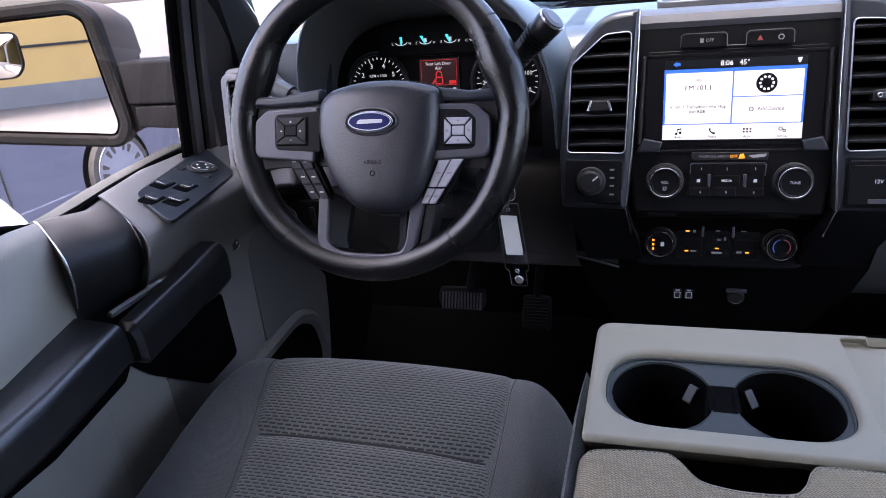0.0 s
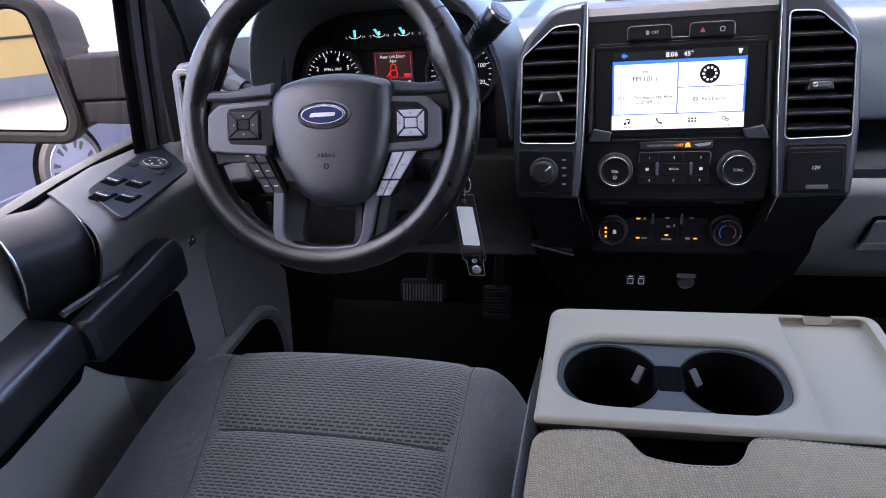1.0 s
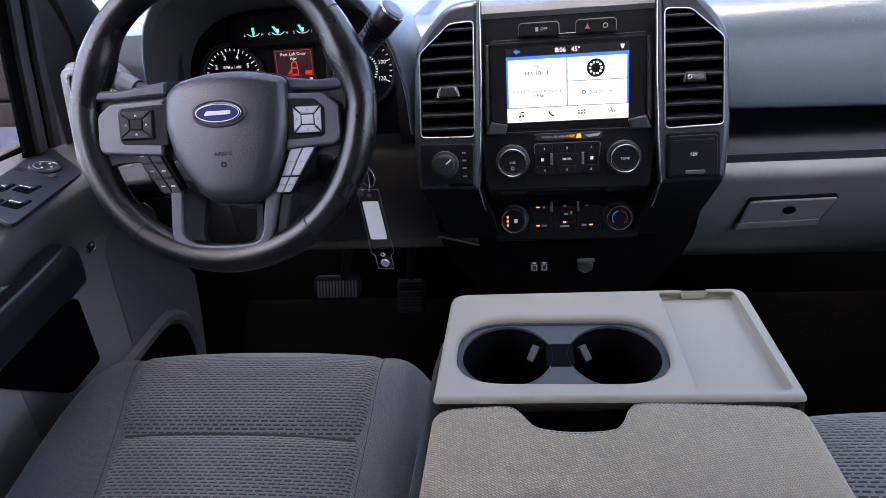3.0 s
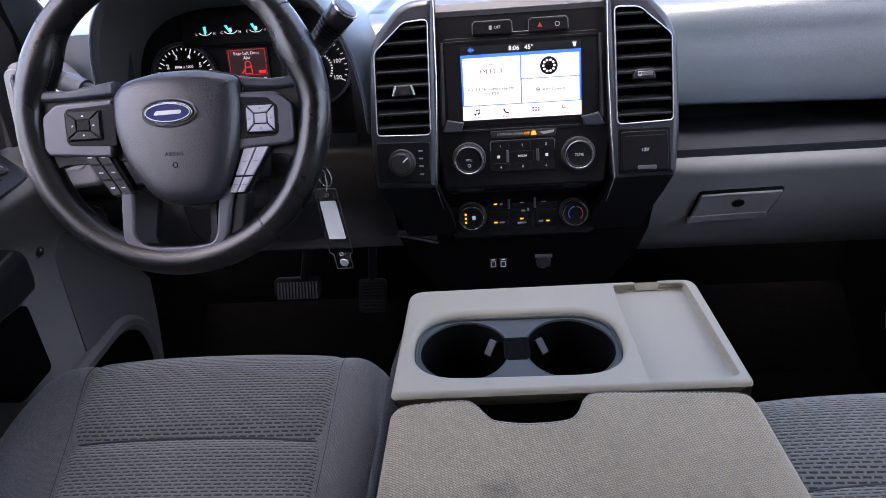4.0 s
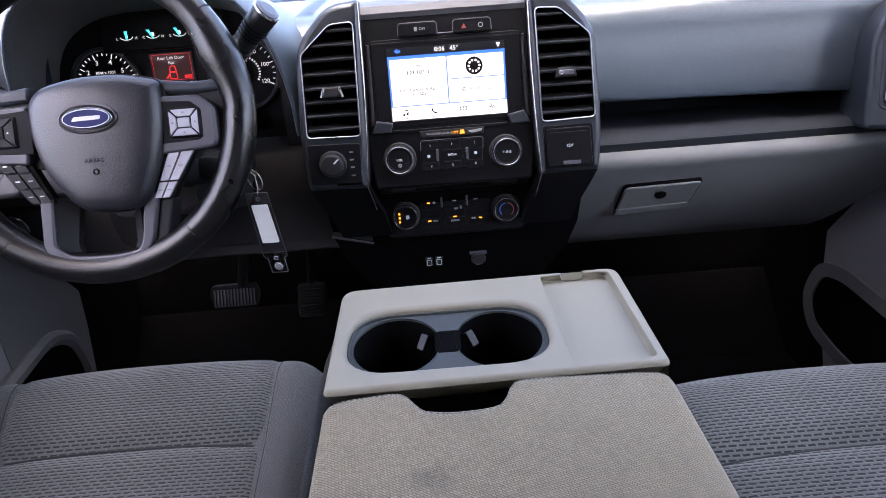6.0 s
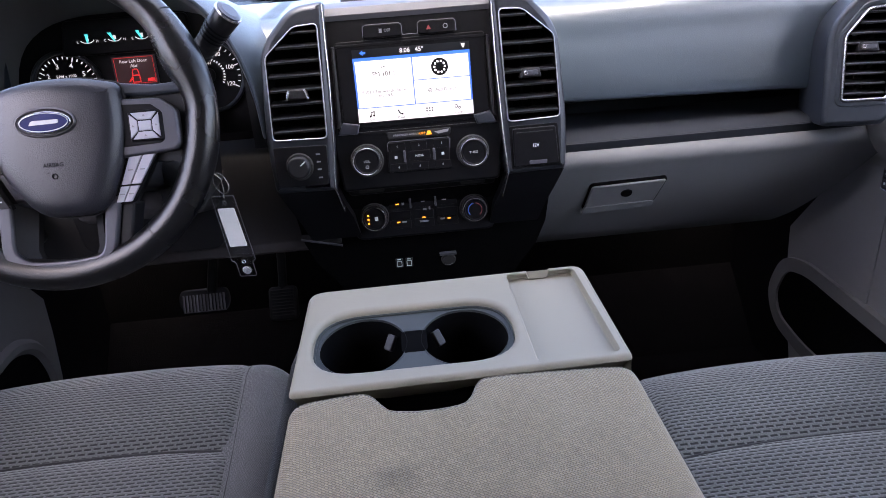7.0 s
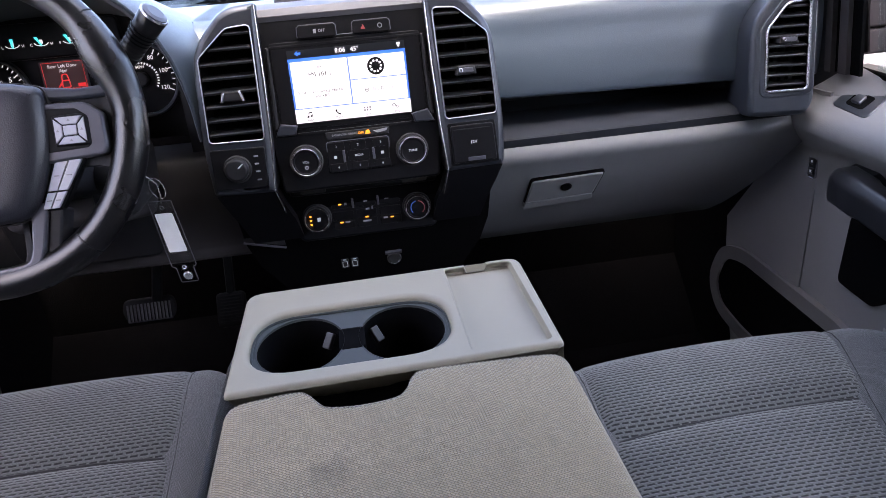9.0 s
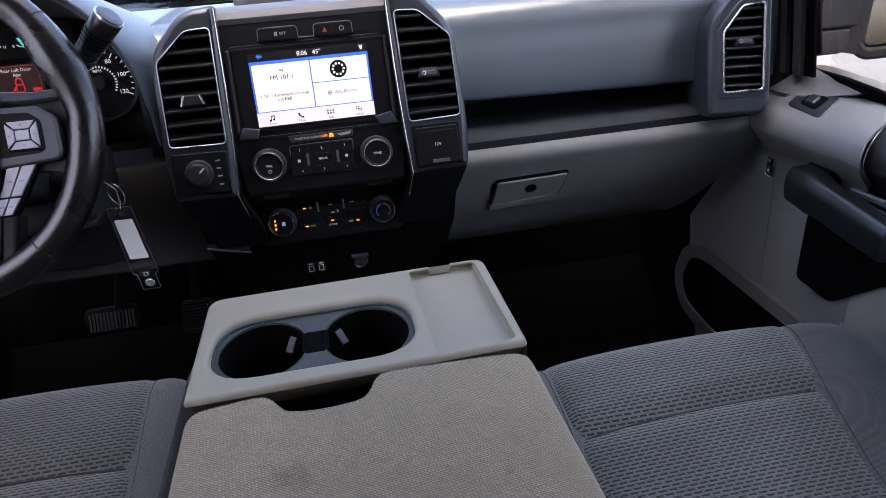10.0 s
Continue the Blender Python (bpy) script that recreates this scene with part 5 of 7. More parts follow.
for x_ in range(4):
    p = q0 + dq * (0.024 + 0.005 * x_)
    part("rib", tube([p, p + dq * 0.0018], 0.0146 + 0.0006 * x_, 20), PIANO, lv)
for k in range(3):
    p = q0 + dq * (0.002 + 0.007 * k)
    part("rib", tube([p, p + dq * 0.003], 0.0141, 20), RUBBER, lv)
sgl = part("turn_signal_stalk", tube([(-0.49, 1.11, 0.80), (-0.56, 1.11, 0.842), (-0.63, 1.12, 0.872)], [0.010, 0.011, 0.013], 14), BLACK, column, "black turn signal stalk")
part("stalk_band", tube([(-0.575, 1.111, 0.849), (-0.597, 1.115, 0.859)], 0.0137, 14), PODGREY, sgl, "grey ring with symbols")
ign = part("ignition_lock", tube([(-0.335, 1.12, 0.735), (-0.31, 1.10, 0.735), (-0.303, 1.095, 0.735)], [0.022, 0.022, 0.018], 24), BLACK, column, "ignition lock on the shroud")
part("lock_housing", loft([[(-0.336 + x, y, 0.712 + z) for x, z in fillet([(-0.03 * k, -0.042 * k), (0.028 * k, -0.042 * k), (0.034 * k, 0.036 * k), (-0.03 * k, 0.042 * k)], 0.012 * k)] for y, k in ((1.128, 0.82), (1.134, 0.95), (1.145, 1.0), (1.25, 1.0))]), BLACK, column, "rounded black housing of the lock")
for x in (-0.322, -0.309):
    part("lock_mark", hoop(circle(x, 0.7235, 0.0026, 12), 0.0006, 0.0, -0.001, 0.0006, 0.0002), DIMPRINT, ign, "", basis((0, 1.1276, 0), (1, 0, 0), (0, 0, 1)))
part("keyhole", tube([(-0.304, 1.096, 0.735), (-0.302, 1.0945, 0.735)], 0.012, 20), SATIN, ign)
part("key_head", prism(fillet([(-0.016, -0.012), (0.016, -0.012), (0.018, 0.010), (-0.018, 0.010)], 0.006), -0.004, 0.004, 0.002), BLACK, ign, "black key head", basis((-0.288, 1.085, 0.748), (0.5, 0.85, 0), (0, 0, 1)))

# key ring and clear tag hanging from the lock
tag = thing("key_tag", (-0.285, 1.19, 0.60), "clear plastic key tag with white label on a ring", "key tag")
KT = basis((-0.292, 1.19, 0.612), (0.99, 0.06, -0.05), (-0.09, -0.05, 1))
part("ring", tube([(0.004 + 0.0115 * math.cos(2 * math.pi * k / 28), 0.078 + 0.016 * math.sin(2 * math.pi * k / 28), 0.006 * math.cos(2 * math.pi * k / 28)) for k in range(28)], 0.0011, 8, True), CHROME, tag, "bright split ring", KT)
part("link", tube([(-0.004, 0.098, 0.003), (0.006, 0.085, 0.0), (0.005, 0.066, 0.0), (0.002, 0.055, 0.001)], 0.0012, 8), CHROME, tag, "", KT)
tg = fillet([(-0.0165, 0.058), (0.0165, 0.058), (0.0185, -0.052), (0.013, -0.054), (0.013, -0.080), (-0.013, -0.080), (-0.013, -0.054), (-0.0185, -0.052)], 0.003)
part("sleeve", prism(tg, -0.0012, 0.0012, 0.0004), PLASTIC, tag, "clear plastic sleeve", KT)
part("sleeve_edge", hoop(tg, 0.0010, 0.0, -0.0013, 0.0015, 0.0003), SATIN, tag, "", KT)
part("paper_label", prism(fillet([(-0.0125, 0.038), (0.0115, 0.038), (0.013, -0.026), (-0.0125, -0.026)], 0.002), -0.0006, 0.0018), LABEL, tag, "blank white label", KT)
part("eyelet", hoop(circle(0, 0.047, 0.0025, 16), 0.0008, 0.0008, -0.0014, 0.0018, 0.0003), SATIN, tag, "", KT)
part("snap", prism(circle(0.001, -0.068, 0.007, 24), 0.001, 0.0042, 0.0015), CHROME, tag, "chrome snap", KT)
part("snap", hoop(circle(0.0, -0.053, 0.003, 16), 0.001, 0.0005, 0.001, 0.0025, 0.0004), CHROME, tag, "", KT)

# light switch left of the column
ls = thing("light_switch", (-0.672, 1.262, 0.622), "round black headlamp switch in an oval panel", "light switch")
LSM = basis((-0.672, 1.256, 0.622), (1, 0, 0), (0, -0.12, 1))
part("panel", prism(stadium(-0.075, 0.065, -0.03, 0.03, 0.012), -0.01, 0.010, 0.003), PIANO, ls, "", LSM)
lk = part("knob", prism(circle(-0.03, 0, 0.022, 32), 0.01, 0.024, 0.004), BLACK, ls, "", LSM)
part("ring", hoop(circle(-0.03, 0, 0.022, 32), 0.0008, 0.0012, 0.01, 0.014, 0.0005), CHROME, lk, "", LSM)
part("dimmer", box(0.020, 0.028, -0.018, 0.018, 0.01, 0.014, 0.002, 0.001), BLACK, ls, "", LSM)

# pedals
PEDALRIB = mat("pale_pedal_rubber", (0.15, 0.15, 0.155), 0.5, bump=0.2)
bp_ = thing("brake_pedal", (-0.488, 1.57, 0.3), "black ribbed brake pedal with bright edge", "pedal")
BP = basis((-0.488, 1.55, 0.316), (1, 0, 0), (0, 0.45, 1))
pd = part("pad", prism(fillet([(-0.046, -0.025), (0.048, -0.025), (0.056, 0.000), (0.050, 0.026), (-0.050, 0.026), (-0.056, 0.000)], 0.012), -0.012, 0.0, 0.004), RUBBER, bp_, "", BP)
for k in range(13):
    x = -0.043 + 0.0072 * k
    part("rib", box(x - 0.0018, x + 0.0018, -0.022, 0.014, -0.001, 0.003, 0.0, 0.001), PEDALRIB, pd, "", BP)
part("trim", tube([(-0.045, -0.0235, 0.0), (0.047, -0.0235, 0.0)], 0.0012, 6), SATIN, pd, "", BP)
part("arm", tube([(-0.47, 1.56, 0.33), (-0.45, 1.60, 0.45), (-0.45, 1.62, 0.62)], 0.011, 10), BLACK, bp_)
ap = thing("accelerator_pedal", (-0.327, 1.60, 0.25), "black ribbed accelerator pedal", "pedal")
AP = basis((-0.327, 1.57, 0.262), (1, 0, 0), (0, 0.6, 1))
pd = part("pad", prism(stadium(-0.032, 0.032, -0.022, 0.055, 0.012), -0.012, 0.0, 0.004), RUBBER, ap, "", AP)
for k in range(9):
    y = -0.012 + 0.0072 * k
    part("rib", box(-0.025, 0.025, y - 0.0022, y + 0.0022, -0.001, 0.0025, 0.0, 0.001), RUBBER, pd, "", AP)
part("arm", tube([(-0.327, 1.60, 0.29), (-0.32, 1.66, 0.45), (-0.32, 1.68, 0.6)], 0.010, 10), BLACK, ap)

# ---- front seats ----
def lerp(x, table):
    for (a, p), (b, q) in zip(table, table[1:]):
        if x <= b:
            return p + (q - p) * max(0.0, (x - a) / (b - a))
    return table[-1][1]


NOSE = [(0.0, 0.345), (0.005, 0.392), (0.015, 0.430), (0.030, 0.454), (0.05, 0.468), (0.08, 0.474), (0.13, 0.470), (0.25, 0.453), (0.40, 0.436), (0.56, 0.42)]
OUTSEAM = [(0.0, 0.646), (0.03, 0.642), (0.10, 0.622), (0.19, 0.594), (0.30, 0.564), (0.56, 0.525)]
INSEAM = [(0.0, 0.256), (0.2, 0.247), (0.56, 0.238)]
OUTER = [(0.0, 0.664), (0.02, 0.692), (0.06, 0.722), (0.12, 0.742), (0.20, 0.748), (0.30, 0.746), (0.56, 0.735)]
INNER = [(0.0, 0.218), (0.02, 0.203), (0.06, 0.190), (0.12, 0.184), (0.56, 0.184)]


def front_seat(s, yf, label, dz=0.0, slim=0.0, cross=0.21):
    """s: -1 driver's side, 1 passenger's; yf: the y of the cushion's nose."""
    seat = thing("front_seat", (s * 0.46, yf - 0.3, 0.0), label, "seat", "front seats")
    inner = [(d, x - (0.016 if s < 0 else 0.0)) for d, x in INNER]
    inseam = [(d, x + (0.012 if s < 0 else -0.010)) for d, x in INSEAM]
    outseam = [(d, x - slim) for d, x in OUTSEAM]
    crest = [(d, z + dz) for d, z in NOSE]
    outer = OUTER if s < 0 else [(d, x + 0.022 * min(1.0, d / 0.05)) for d, x in OUTER]
    def nose(x):
        return yf - 0.030 * min(1.0, abs((x - 0.44) / 0.29)) ** 2.6

    ds = [0.0, 0.004, 0.009, 0.016, 0.026, 0.04, 0.06, 0.085, 0.115, 0.15, cross - 0.035, cross - 0.02, cross - 0.008, cross, cross + 0.008, cross + 0.02, cross + 0.04, 0.3, 0.36, 0.44, 0.56]

    def puff(d):
        return -0.0062 * math.exp(-((d - cross) / 0.011) ** 2) + 0.004 * math.exp(-((d - 0.13) / 0.05) ** 2)

    # side cloth: both bolsters, the nose and the skirt in one skin
    rings = []
    for d in ds:
        z, i0, i1, o0, o1 = lerp(d, crest), lerp(d, inner), lerp(d, inseam), lerp(d, outseam), lerp(d, outer)
        row = [(i0 + 0.012, 0.10), (i0 + 0.004, z - 0.14)]
        for k in range(9):
            f = k / 8
            row.append((i0 + (i1 - i0) * f, z + 0.006 - 0.085 * (1 - f) ** 2.6 + (0.006 * math.sin(math.pi * f)) * min(1, d / 0.12) - 0.006 * f))
        for k in range(1, 6):
            row.append((i1 + (o0 - i1) * k / 6, z - 0.012))
        for k in range(11):
            f = k / 10
            row.append((o0 + (o1 - o0) * f, z + 0.016 * min(1, d / 0.16) * math.sin(math.pi * min(1, f * 1.25)) - (0.085 if s < 0 else 0.070) * f ** 3.0))
        row += [(o1 - 0.002, z - 0.15), (o1 - 0.012, 0.10)]
        rings.append([(s * x, nose(x) - d, zz) for x, zz in row])
    bm = loft(rings, closed=False)
    bm.verts.ensure_lookup_table()
    bm.faces.new([bm.verts[i] for i in range(len(rings[0]))])
    part("cushion_side", bm, SEATSIDE, seat, "plain dark grey cloth bolsters")
    # dashed centre panel, slightly proud, with a cross seam
    rows = []
    for d in ds:
        z, i1, o0 = lerp(d, crest), lerp(d, inseam), lerp(d, outseam)
        row = []
        for k in range(25):
            f = k / 24
            edge = min(f, 1 - f) * (o0 - i1)
            lift = -0.004 * math.exp(-edge / 0.004) + 0.0045 * math.sin(math.pi * f) ** 0.6
            row.append((s * (i1 + (o0 - i1) * f), nose(i1 + (o0 - i1) * f) + 0.001 - d, z + lift + puff(d) * min(1, edge / 0.02 + 0.2)))
        rows.append(row)
    part("cushion_centre", loft(rows, closed=False), SEATDASH, seat, "grey cloth panel woven with dark dashes")
    for name, tab in (("side_seam", outseam), ("side_seam", inseam)):
        part(name, tube([(s * lerp(d, tab), nose(lerp(d, tab)) + 0.0005 - d, lerp(d, crest) - 0.0012) for d in ds], 0.0015, 6), DARKTHREAD, seat)
    xs = [lerp(cross, inseam) + (lerp(cross, outseam) - lerp(cross, inseam)) * k / 16 for k in range(17)]
    part("cross_seam", tube([(s * x, nose(x) - cross, lerp(cross, crest) - 0.0058 + 0.0045 * math.sin(math.pi * k / 16) ** 0.6) for k, x in enumerate(xs)], 0.0021, 6), DARKTHREAD, seat)
    part("seat_base", loft([[(s * 0.21, y, z), (s * 0.71, y, z), (s * 0.71, y + 0.0, z + 0.16), (s * 0.21, y, z + 0.16)] for y, z in ((yf - 0.05, 0.14), (yf - 0.54, 0.12))]), BLACK, seat, "black plastic seat base")
    for x in (0.26, 0.66):
        part("seat_rail", box(min(s * (x - 0.02), s * (x + 0.02)), max(s * (x - 0.02), s * (x + 0.02)), yf - 0.60, yf - 0.08, 0.0, 0.13, 0.0, 0.006), BLACK, seat)
    # backrest, leaning well back
    yb = yf - 0.56
    for nm, x0, x1, m, t in (("backrest", 0.205, 0.725, SEATSIDE, 0.0), ("back_centre", 0.29, 0.64, SEATDASH, 0.012)):
        sec = []
        for z, y in ((0.36, yb + 0.02), (0.50, yb - 0.03), (0.70, yb - 0.13), (0.90, yb - 0.23), (1.02, yb - 0.295), (1.05, yb - 0.33)):
            g = 0.0 if z < 1.0 else 0.03
            sec.append([(s * x, yy, z) for x, yy in fillet([(x0 + g, y + t), (x1 - g, y + t), (x1 - g, y - 0.11 * (1 if not t else 0.3)), (x0 + g, y - 0.11 * (1 if not t else 0.3))], 0.03)])
        part(nm, loft(sec), m, seat)
    part("headrest", loft([[(s * (0.465 + x), y - 0.335 + yb, z) for x, y in fillet([(-w, 0.05), (w, 0.05), (w, -0.05), (-w, -0.05)], 0.03)] for w, z in ((0.09, 1.10), (0.12, 1.13), (0.125, 1.22), (0.10, 1.27))]), SEATSIDE, seat)
    for x in (0.42, 0.51):
        part("headrest_post", tube([(s * x, yb - 0.33, 1.0), (s * x, yb - 0.335, 1.12)], 0.006, 8), CHROME, seat)
    return seat


front_seat(-1, 1.095, "grey cloth driver's seat with dashed centre panel")
front_seat(1, 0.985, "grey cloth passenger seat with dashed centre panel", -0.014, 0.030, 0.183)

# ---- folded middle seat with cup holders ----
con = thing("centre_console", (0.01, 0.7, 0.2), "light grey fold-down console with cup holders and cloth armrest", "console")
ZT = 0.632
TABGREY = mat("grey_rubber_tab", (0.027, 0.027, 0.0265), 0.6, bump=0.1)
XL, XR = -0.147, 0.168
CUP = [(-0.083, 0.8095), (0.020, 0.8095)]
well = stadium(-0.132, 0.069, 0.754, 0.867, 0.050, 8)


# the far rim of the tray has a gap between two undercut ends
G0, G1 = 0.1040, 0.1310
out = ccw(fillet([(XL, 0.728), (XR, 0.7335), (XR + 0.003, 0.927), (G1, 0.9262), (G1 - 0.003, 0.9261), (G0 + 0.003, 0.9256), (G0, 0.9255), (XL, 0.9215)], [0.006, 0.006, 0.018, 0, 0, 0, 0, 0.020], 6))
tray = ccw(fillet([(0.0800, 0.7395), (0.1595, 0.7425), (0.1595, 0.9190), (G1, 0.9190), (G1 - 0.003, 0.9170), (G0 + 0.003, 0.9165), (G0, 0.9185), (0.0795, 0.9180)], [0.006, 0.006, 0.008, 0, 0, 0, 0, 0.004], 4))
bm = bmesh.new()
w0 = ccw(well)
level = lambda p, d, z: [(x, y, z) for x, y in offset(p, d)]
holed(offset(out, -0.0055), [offset(w0, 0.0072), offset(tray, 0.0008)], ZT, bm)
# rounded outer shoulder, then the sides
loft([level(out, -0.0055, ZT)] + [level(out, -0.0045 * (1 - math.sin(radians(a))), ZT - 0.0055 * (1 - math.cos(radians(a)))) for a in range(0, 91, 15)] +
     [level(out, 0.0, ZT - 0.012), level(out, 0.001, ZT - 0.045), level(out, -0.004, 0.30)], cap0=False, cap1=False, bm=bm)
# rounded lip of the cup recess, and the tray with its steep walls
loft([level(w0, 0.0072, ZT)] + [level(w0, 0.0062 * (1 - math.sin(radians(a))), ZT - 0.005 * (1 - math.cos(radians(a)))) for a in range(0, 91, 18)] + [level(w0, 0.0, ZT - 0.009)], cap0=False, cap1=False, bm=bm)
loft([level(tray, 0.0008, ZT), level(tray, 0.0, ZT), level(tray, -0.0005, ZT - 0.0004), level(tray, -0.0008, ZT - 0.0012), level(tray, -0.0018, ZT - 0.0078), level(tray, -0.0030, ZT - 0.0090), level(tray, -0.0070, ZT - 0.0092)], cap0=False, cap1=True, bm=bm)
bmesh.ops.remove_doubles(bm, verts=bm.verts, dist=1e-5)
for v in bm.verts:
    # the near face leans in under its edge, and so do the walls at the far ends of the tray
    if v.co.y < 0.738 and v.co.z < ZT - 0.007:
        v.co.y += 1.3 * min(0.03, ZT - 0.006 - v.co.z)
    if v.co.y > 0.905 and 0.078 < v.co.x < 0.162 and ZT - 0.0095 < v.co.z < ZT - 0.006 and v.co.y < 0.92:
        v.co.y += 0.0055
    if G0 + 0.002 < v.co.x < G1 - 0.002 and v.co.y > 0.91:
        v.co.z = min(v.co.z, ZT - 0.0085)
part("console_top", bm, PALE, con, "light grey moulded top with a shallow tray")
# cup insert: dark plate with two wells
bm = bmesh.new()
zi = ZT - 0.009
holed(offset(w0, -0.0005), [circle(cx, cy, 0.0445, 40, 0.0530) for cx, cy in CUP], zi, bm)
ins = part("cup_insert", bm, INSERT, con, "slate grey insert plate between the cups")
part("insert_rim", hoop(w0, 0.0022, 0.0, zi - 0.002, zi + 0.0025, 0.0008), INSERT, ins)
for cx, cy in CUP:
    # the wells' near-black colour carries the shade of their depth
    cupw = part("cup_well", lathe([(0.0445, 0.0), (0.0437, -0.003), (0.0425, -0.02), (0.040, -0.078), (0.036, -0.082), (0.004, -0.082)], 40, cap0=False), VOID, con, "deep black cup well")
    cupw.data.transform(Matrix.Translation((cx, cy, zi)) @ Matrix.Diagonal((1, 0.0530 / 0.0445, 1, 1)))
    part("cup_rim", hoop(circle(cx, cy, 0.0445, 40, 0.0530), 0.0008, 0.0004, zi - 0.002, zi + 0.0008, 0.0003), INSERT, cupw)
    e = 1 if cx < 0 else -1
    turn = math.atan2(0.030, e * 0.027)
    part("spring_tab", prism(fillet([(-0.0085, -0.0048), (0.0085, -0.0048), (0.0085, 0.0048), (-0.0085, 0.0048)], 0.0015), -0.002, 0.003, 0.0012), TABGREY, cupw, "small grey rubber tab",
         Matrix.Translation((cx + e * 0.0265, cy + 0.0235, zi - 0.014)) @ Matrix.Rotation(turn, 4, "Z") @ Matrix.Rotation(radians(-52), 4, "Y"))
# flat black plate, standing for the shade between the cups
part("cup_slot_shade", prism(stadium(-0.0445, -0.0185, 0.790, 0.829, 0.005), zi - 0.03, zi + 0.0008, 0.0006), VOID, con, "flat black plate painting the shaded slot between the cups")

# cloth armrest behind the hard top
PW0, PW1 = -0.149, 0.170
front = [(PW0 + 0.002, 0.7235), (PW0 + 0.012, 0.7272), (-0.118, 0.7280), (-0.084, 0.7285), (-0.072, 0.7215), (-0.062, 0.7060), (-0.053, 0.6980), (-0.028, 0.6930), (0.003, 0.6955), (0.014, 0.7055), (0.022, 0.7235), (0.036, 0.7310), (0.10, 0.7322), (PW1 - 0.014, 0.7332), (PW1 - 0.002, 0.7300)]
fx = smooth([(x, y, 0) for x, y in front], 4)
rings = []
for t in (0.0, 0.003, 0.008, 0.015, 0.03, 0.06, 0.10, 0.16, 0.24, 0.33):
    row = []
    for v in fx:
        y = 0.728 - t + (v.y - 0.728) * max(0.0, 1 - t / 0.10)
        e = min(v.x - PW0, PW1 - v.x)
        z = ZT - 0.0085 - 0.0030 * math.exp(-t / 0.003) - 0.012 * math.exp(-e / 0.006) + 0.006 * math.sin(math.pi * (v.x - PW0) / (PW1 - PW0)) - 0.03 * t
        row.append((v.x, y, z))
    rings.append(row)
# sides and the rolled front edge
rings = [[(x, y + 0.0005, z - 0.05) for x, y, z in rings[0]], [(x, y + 0.001, z - 0.012) for x, y, z in rings[0]]] + rings
rings = [[(PW0 - 0.006, r[0][1], 0.30), (PW0 - 0.005, r[0][1], r[0][2] - 0.03)] + r + [(PW1 + 0.005, r[-1][1], r[-1][2] - 0.03), (PW1 + 0.006, r[-1][1], 0.30)] for r in rings]
part("armrest", loft(rings, closed=False), PADCLOTH, con, "light grey woven armrest with a scooped edge")
# black block and plate put the finger hollow's shade into colour
part("finger_scoop_shade", box(-0.09, 0.045, 0.660, 0.725, 0.40, ZT - 0.060), VOID, con, "black block painting the shade under the scooped edge")
part("scoop_shade_plate", prism(fillet([(-0.076, 0.768), (-0.076, 0.7265), (-0.062, 0.704), (-0.047, 0.698), (0.002, 0.6985), (0.016, 0.708), (0.026, 0.7275), (0.026, 0.768)], 0.004), ZT - 0.062, ZT - 0.042), VOID, con, "black plate painting the shade in the finger hollow")
# stitching along the scooped edge
pts = [Vector((v.x, v.y - 0.0050, 0)) for v in fx[3:-3]]
run, last = 0.0, pts[0]
for q in pts[1:]:
    n = max(1, int((q - last).length / 0.0034))
    for k in range(n):
        c = last.lerp(q, (k + 0.5) / n)
        d = (q - last).normalized() * 0.0011
        e = min(c.x - PW0, PW1 - c.x)
        z = ZT - 0.0088 - 0.012 * math.exp(-e / 0.006) + 0.006 * math.sin(math.pi * (c.x - PW0) / (PW1 - PW0)) + 0.0004
        part("stitch", tube([(c.x - d.x, c.y - d.y, z), (c.x + d.x, c.y + d.y, z)], 0.0004, 4), PADTHREAD, con)
    last = q
part("side_cloth", loft([[(-0.150, y, 0.28), (-0.161, y, 0.45), (-0.160, y, zt - 0.02), (-0.155, y, zt), (-0.146, y, zt - 0.02)] for y, zt in ((0.90, 0.57), (0.87, 0.60), (0.80, 0.615), (0.70, 0.615), (0.38, 0.60))]), SEATSIDE, con, "grey cloth side of the folded backrest")
part("side_cloth", loft([[(0.173, y, 0.28), (0.184, y, 0.45), (0.181, y, zt - 0.02), (0.171, y, zt), (0.165, y, zt - 0.02)] for y, zt in ((0.80, 0.54), (0.74, 0.56), (0.66, 0.57), (0.38, 0.56))]), SEATSIDE, con, "grey cloth side of the folded backrest")
part("seat_base", box(-0.165, 0.182, 0.36, 0.90, 0.02, 0.30, 0.03, 0.02), SEATSIDE, con, "grey cloth middle cushion under the console")

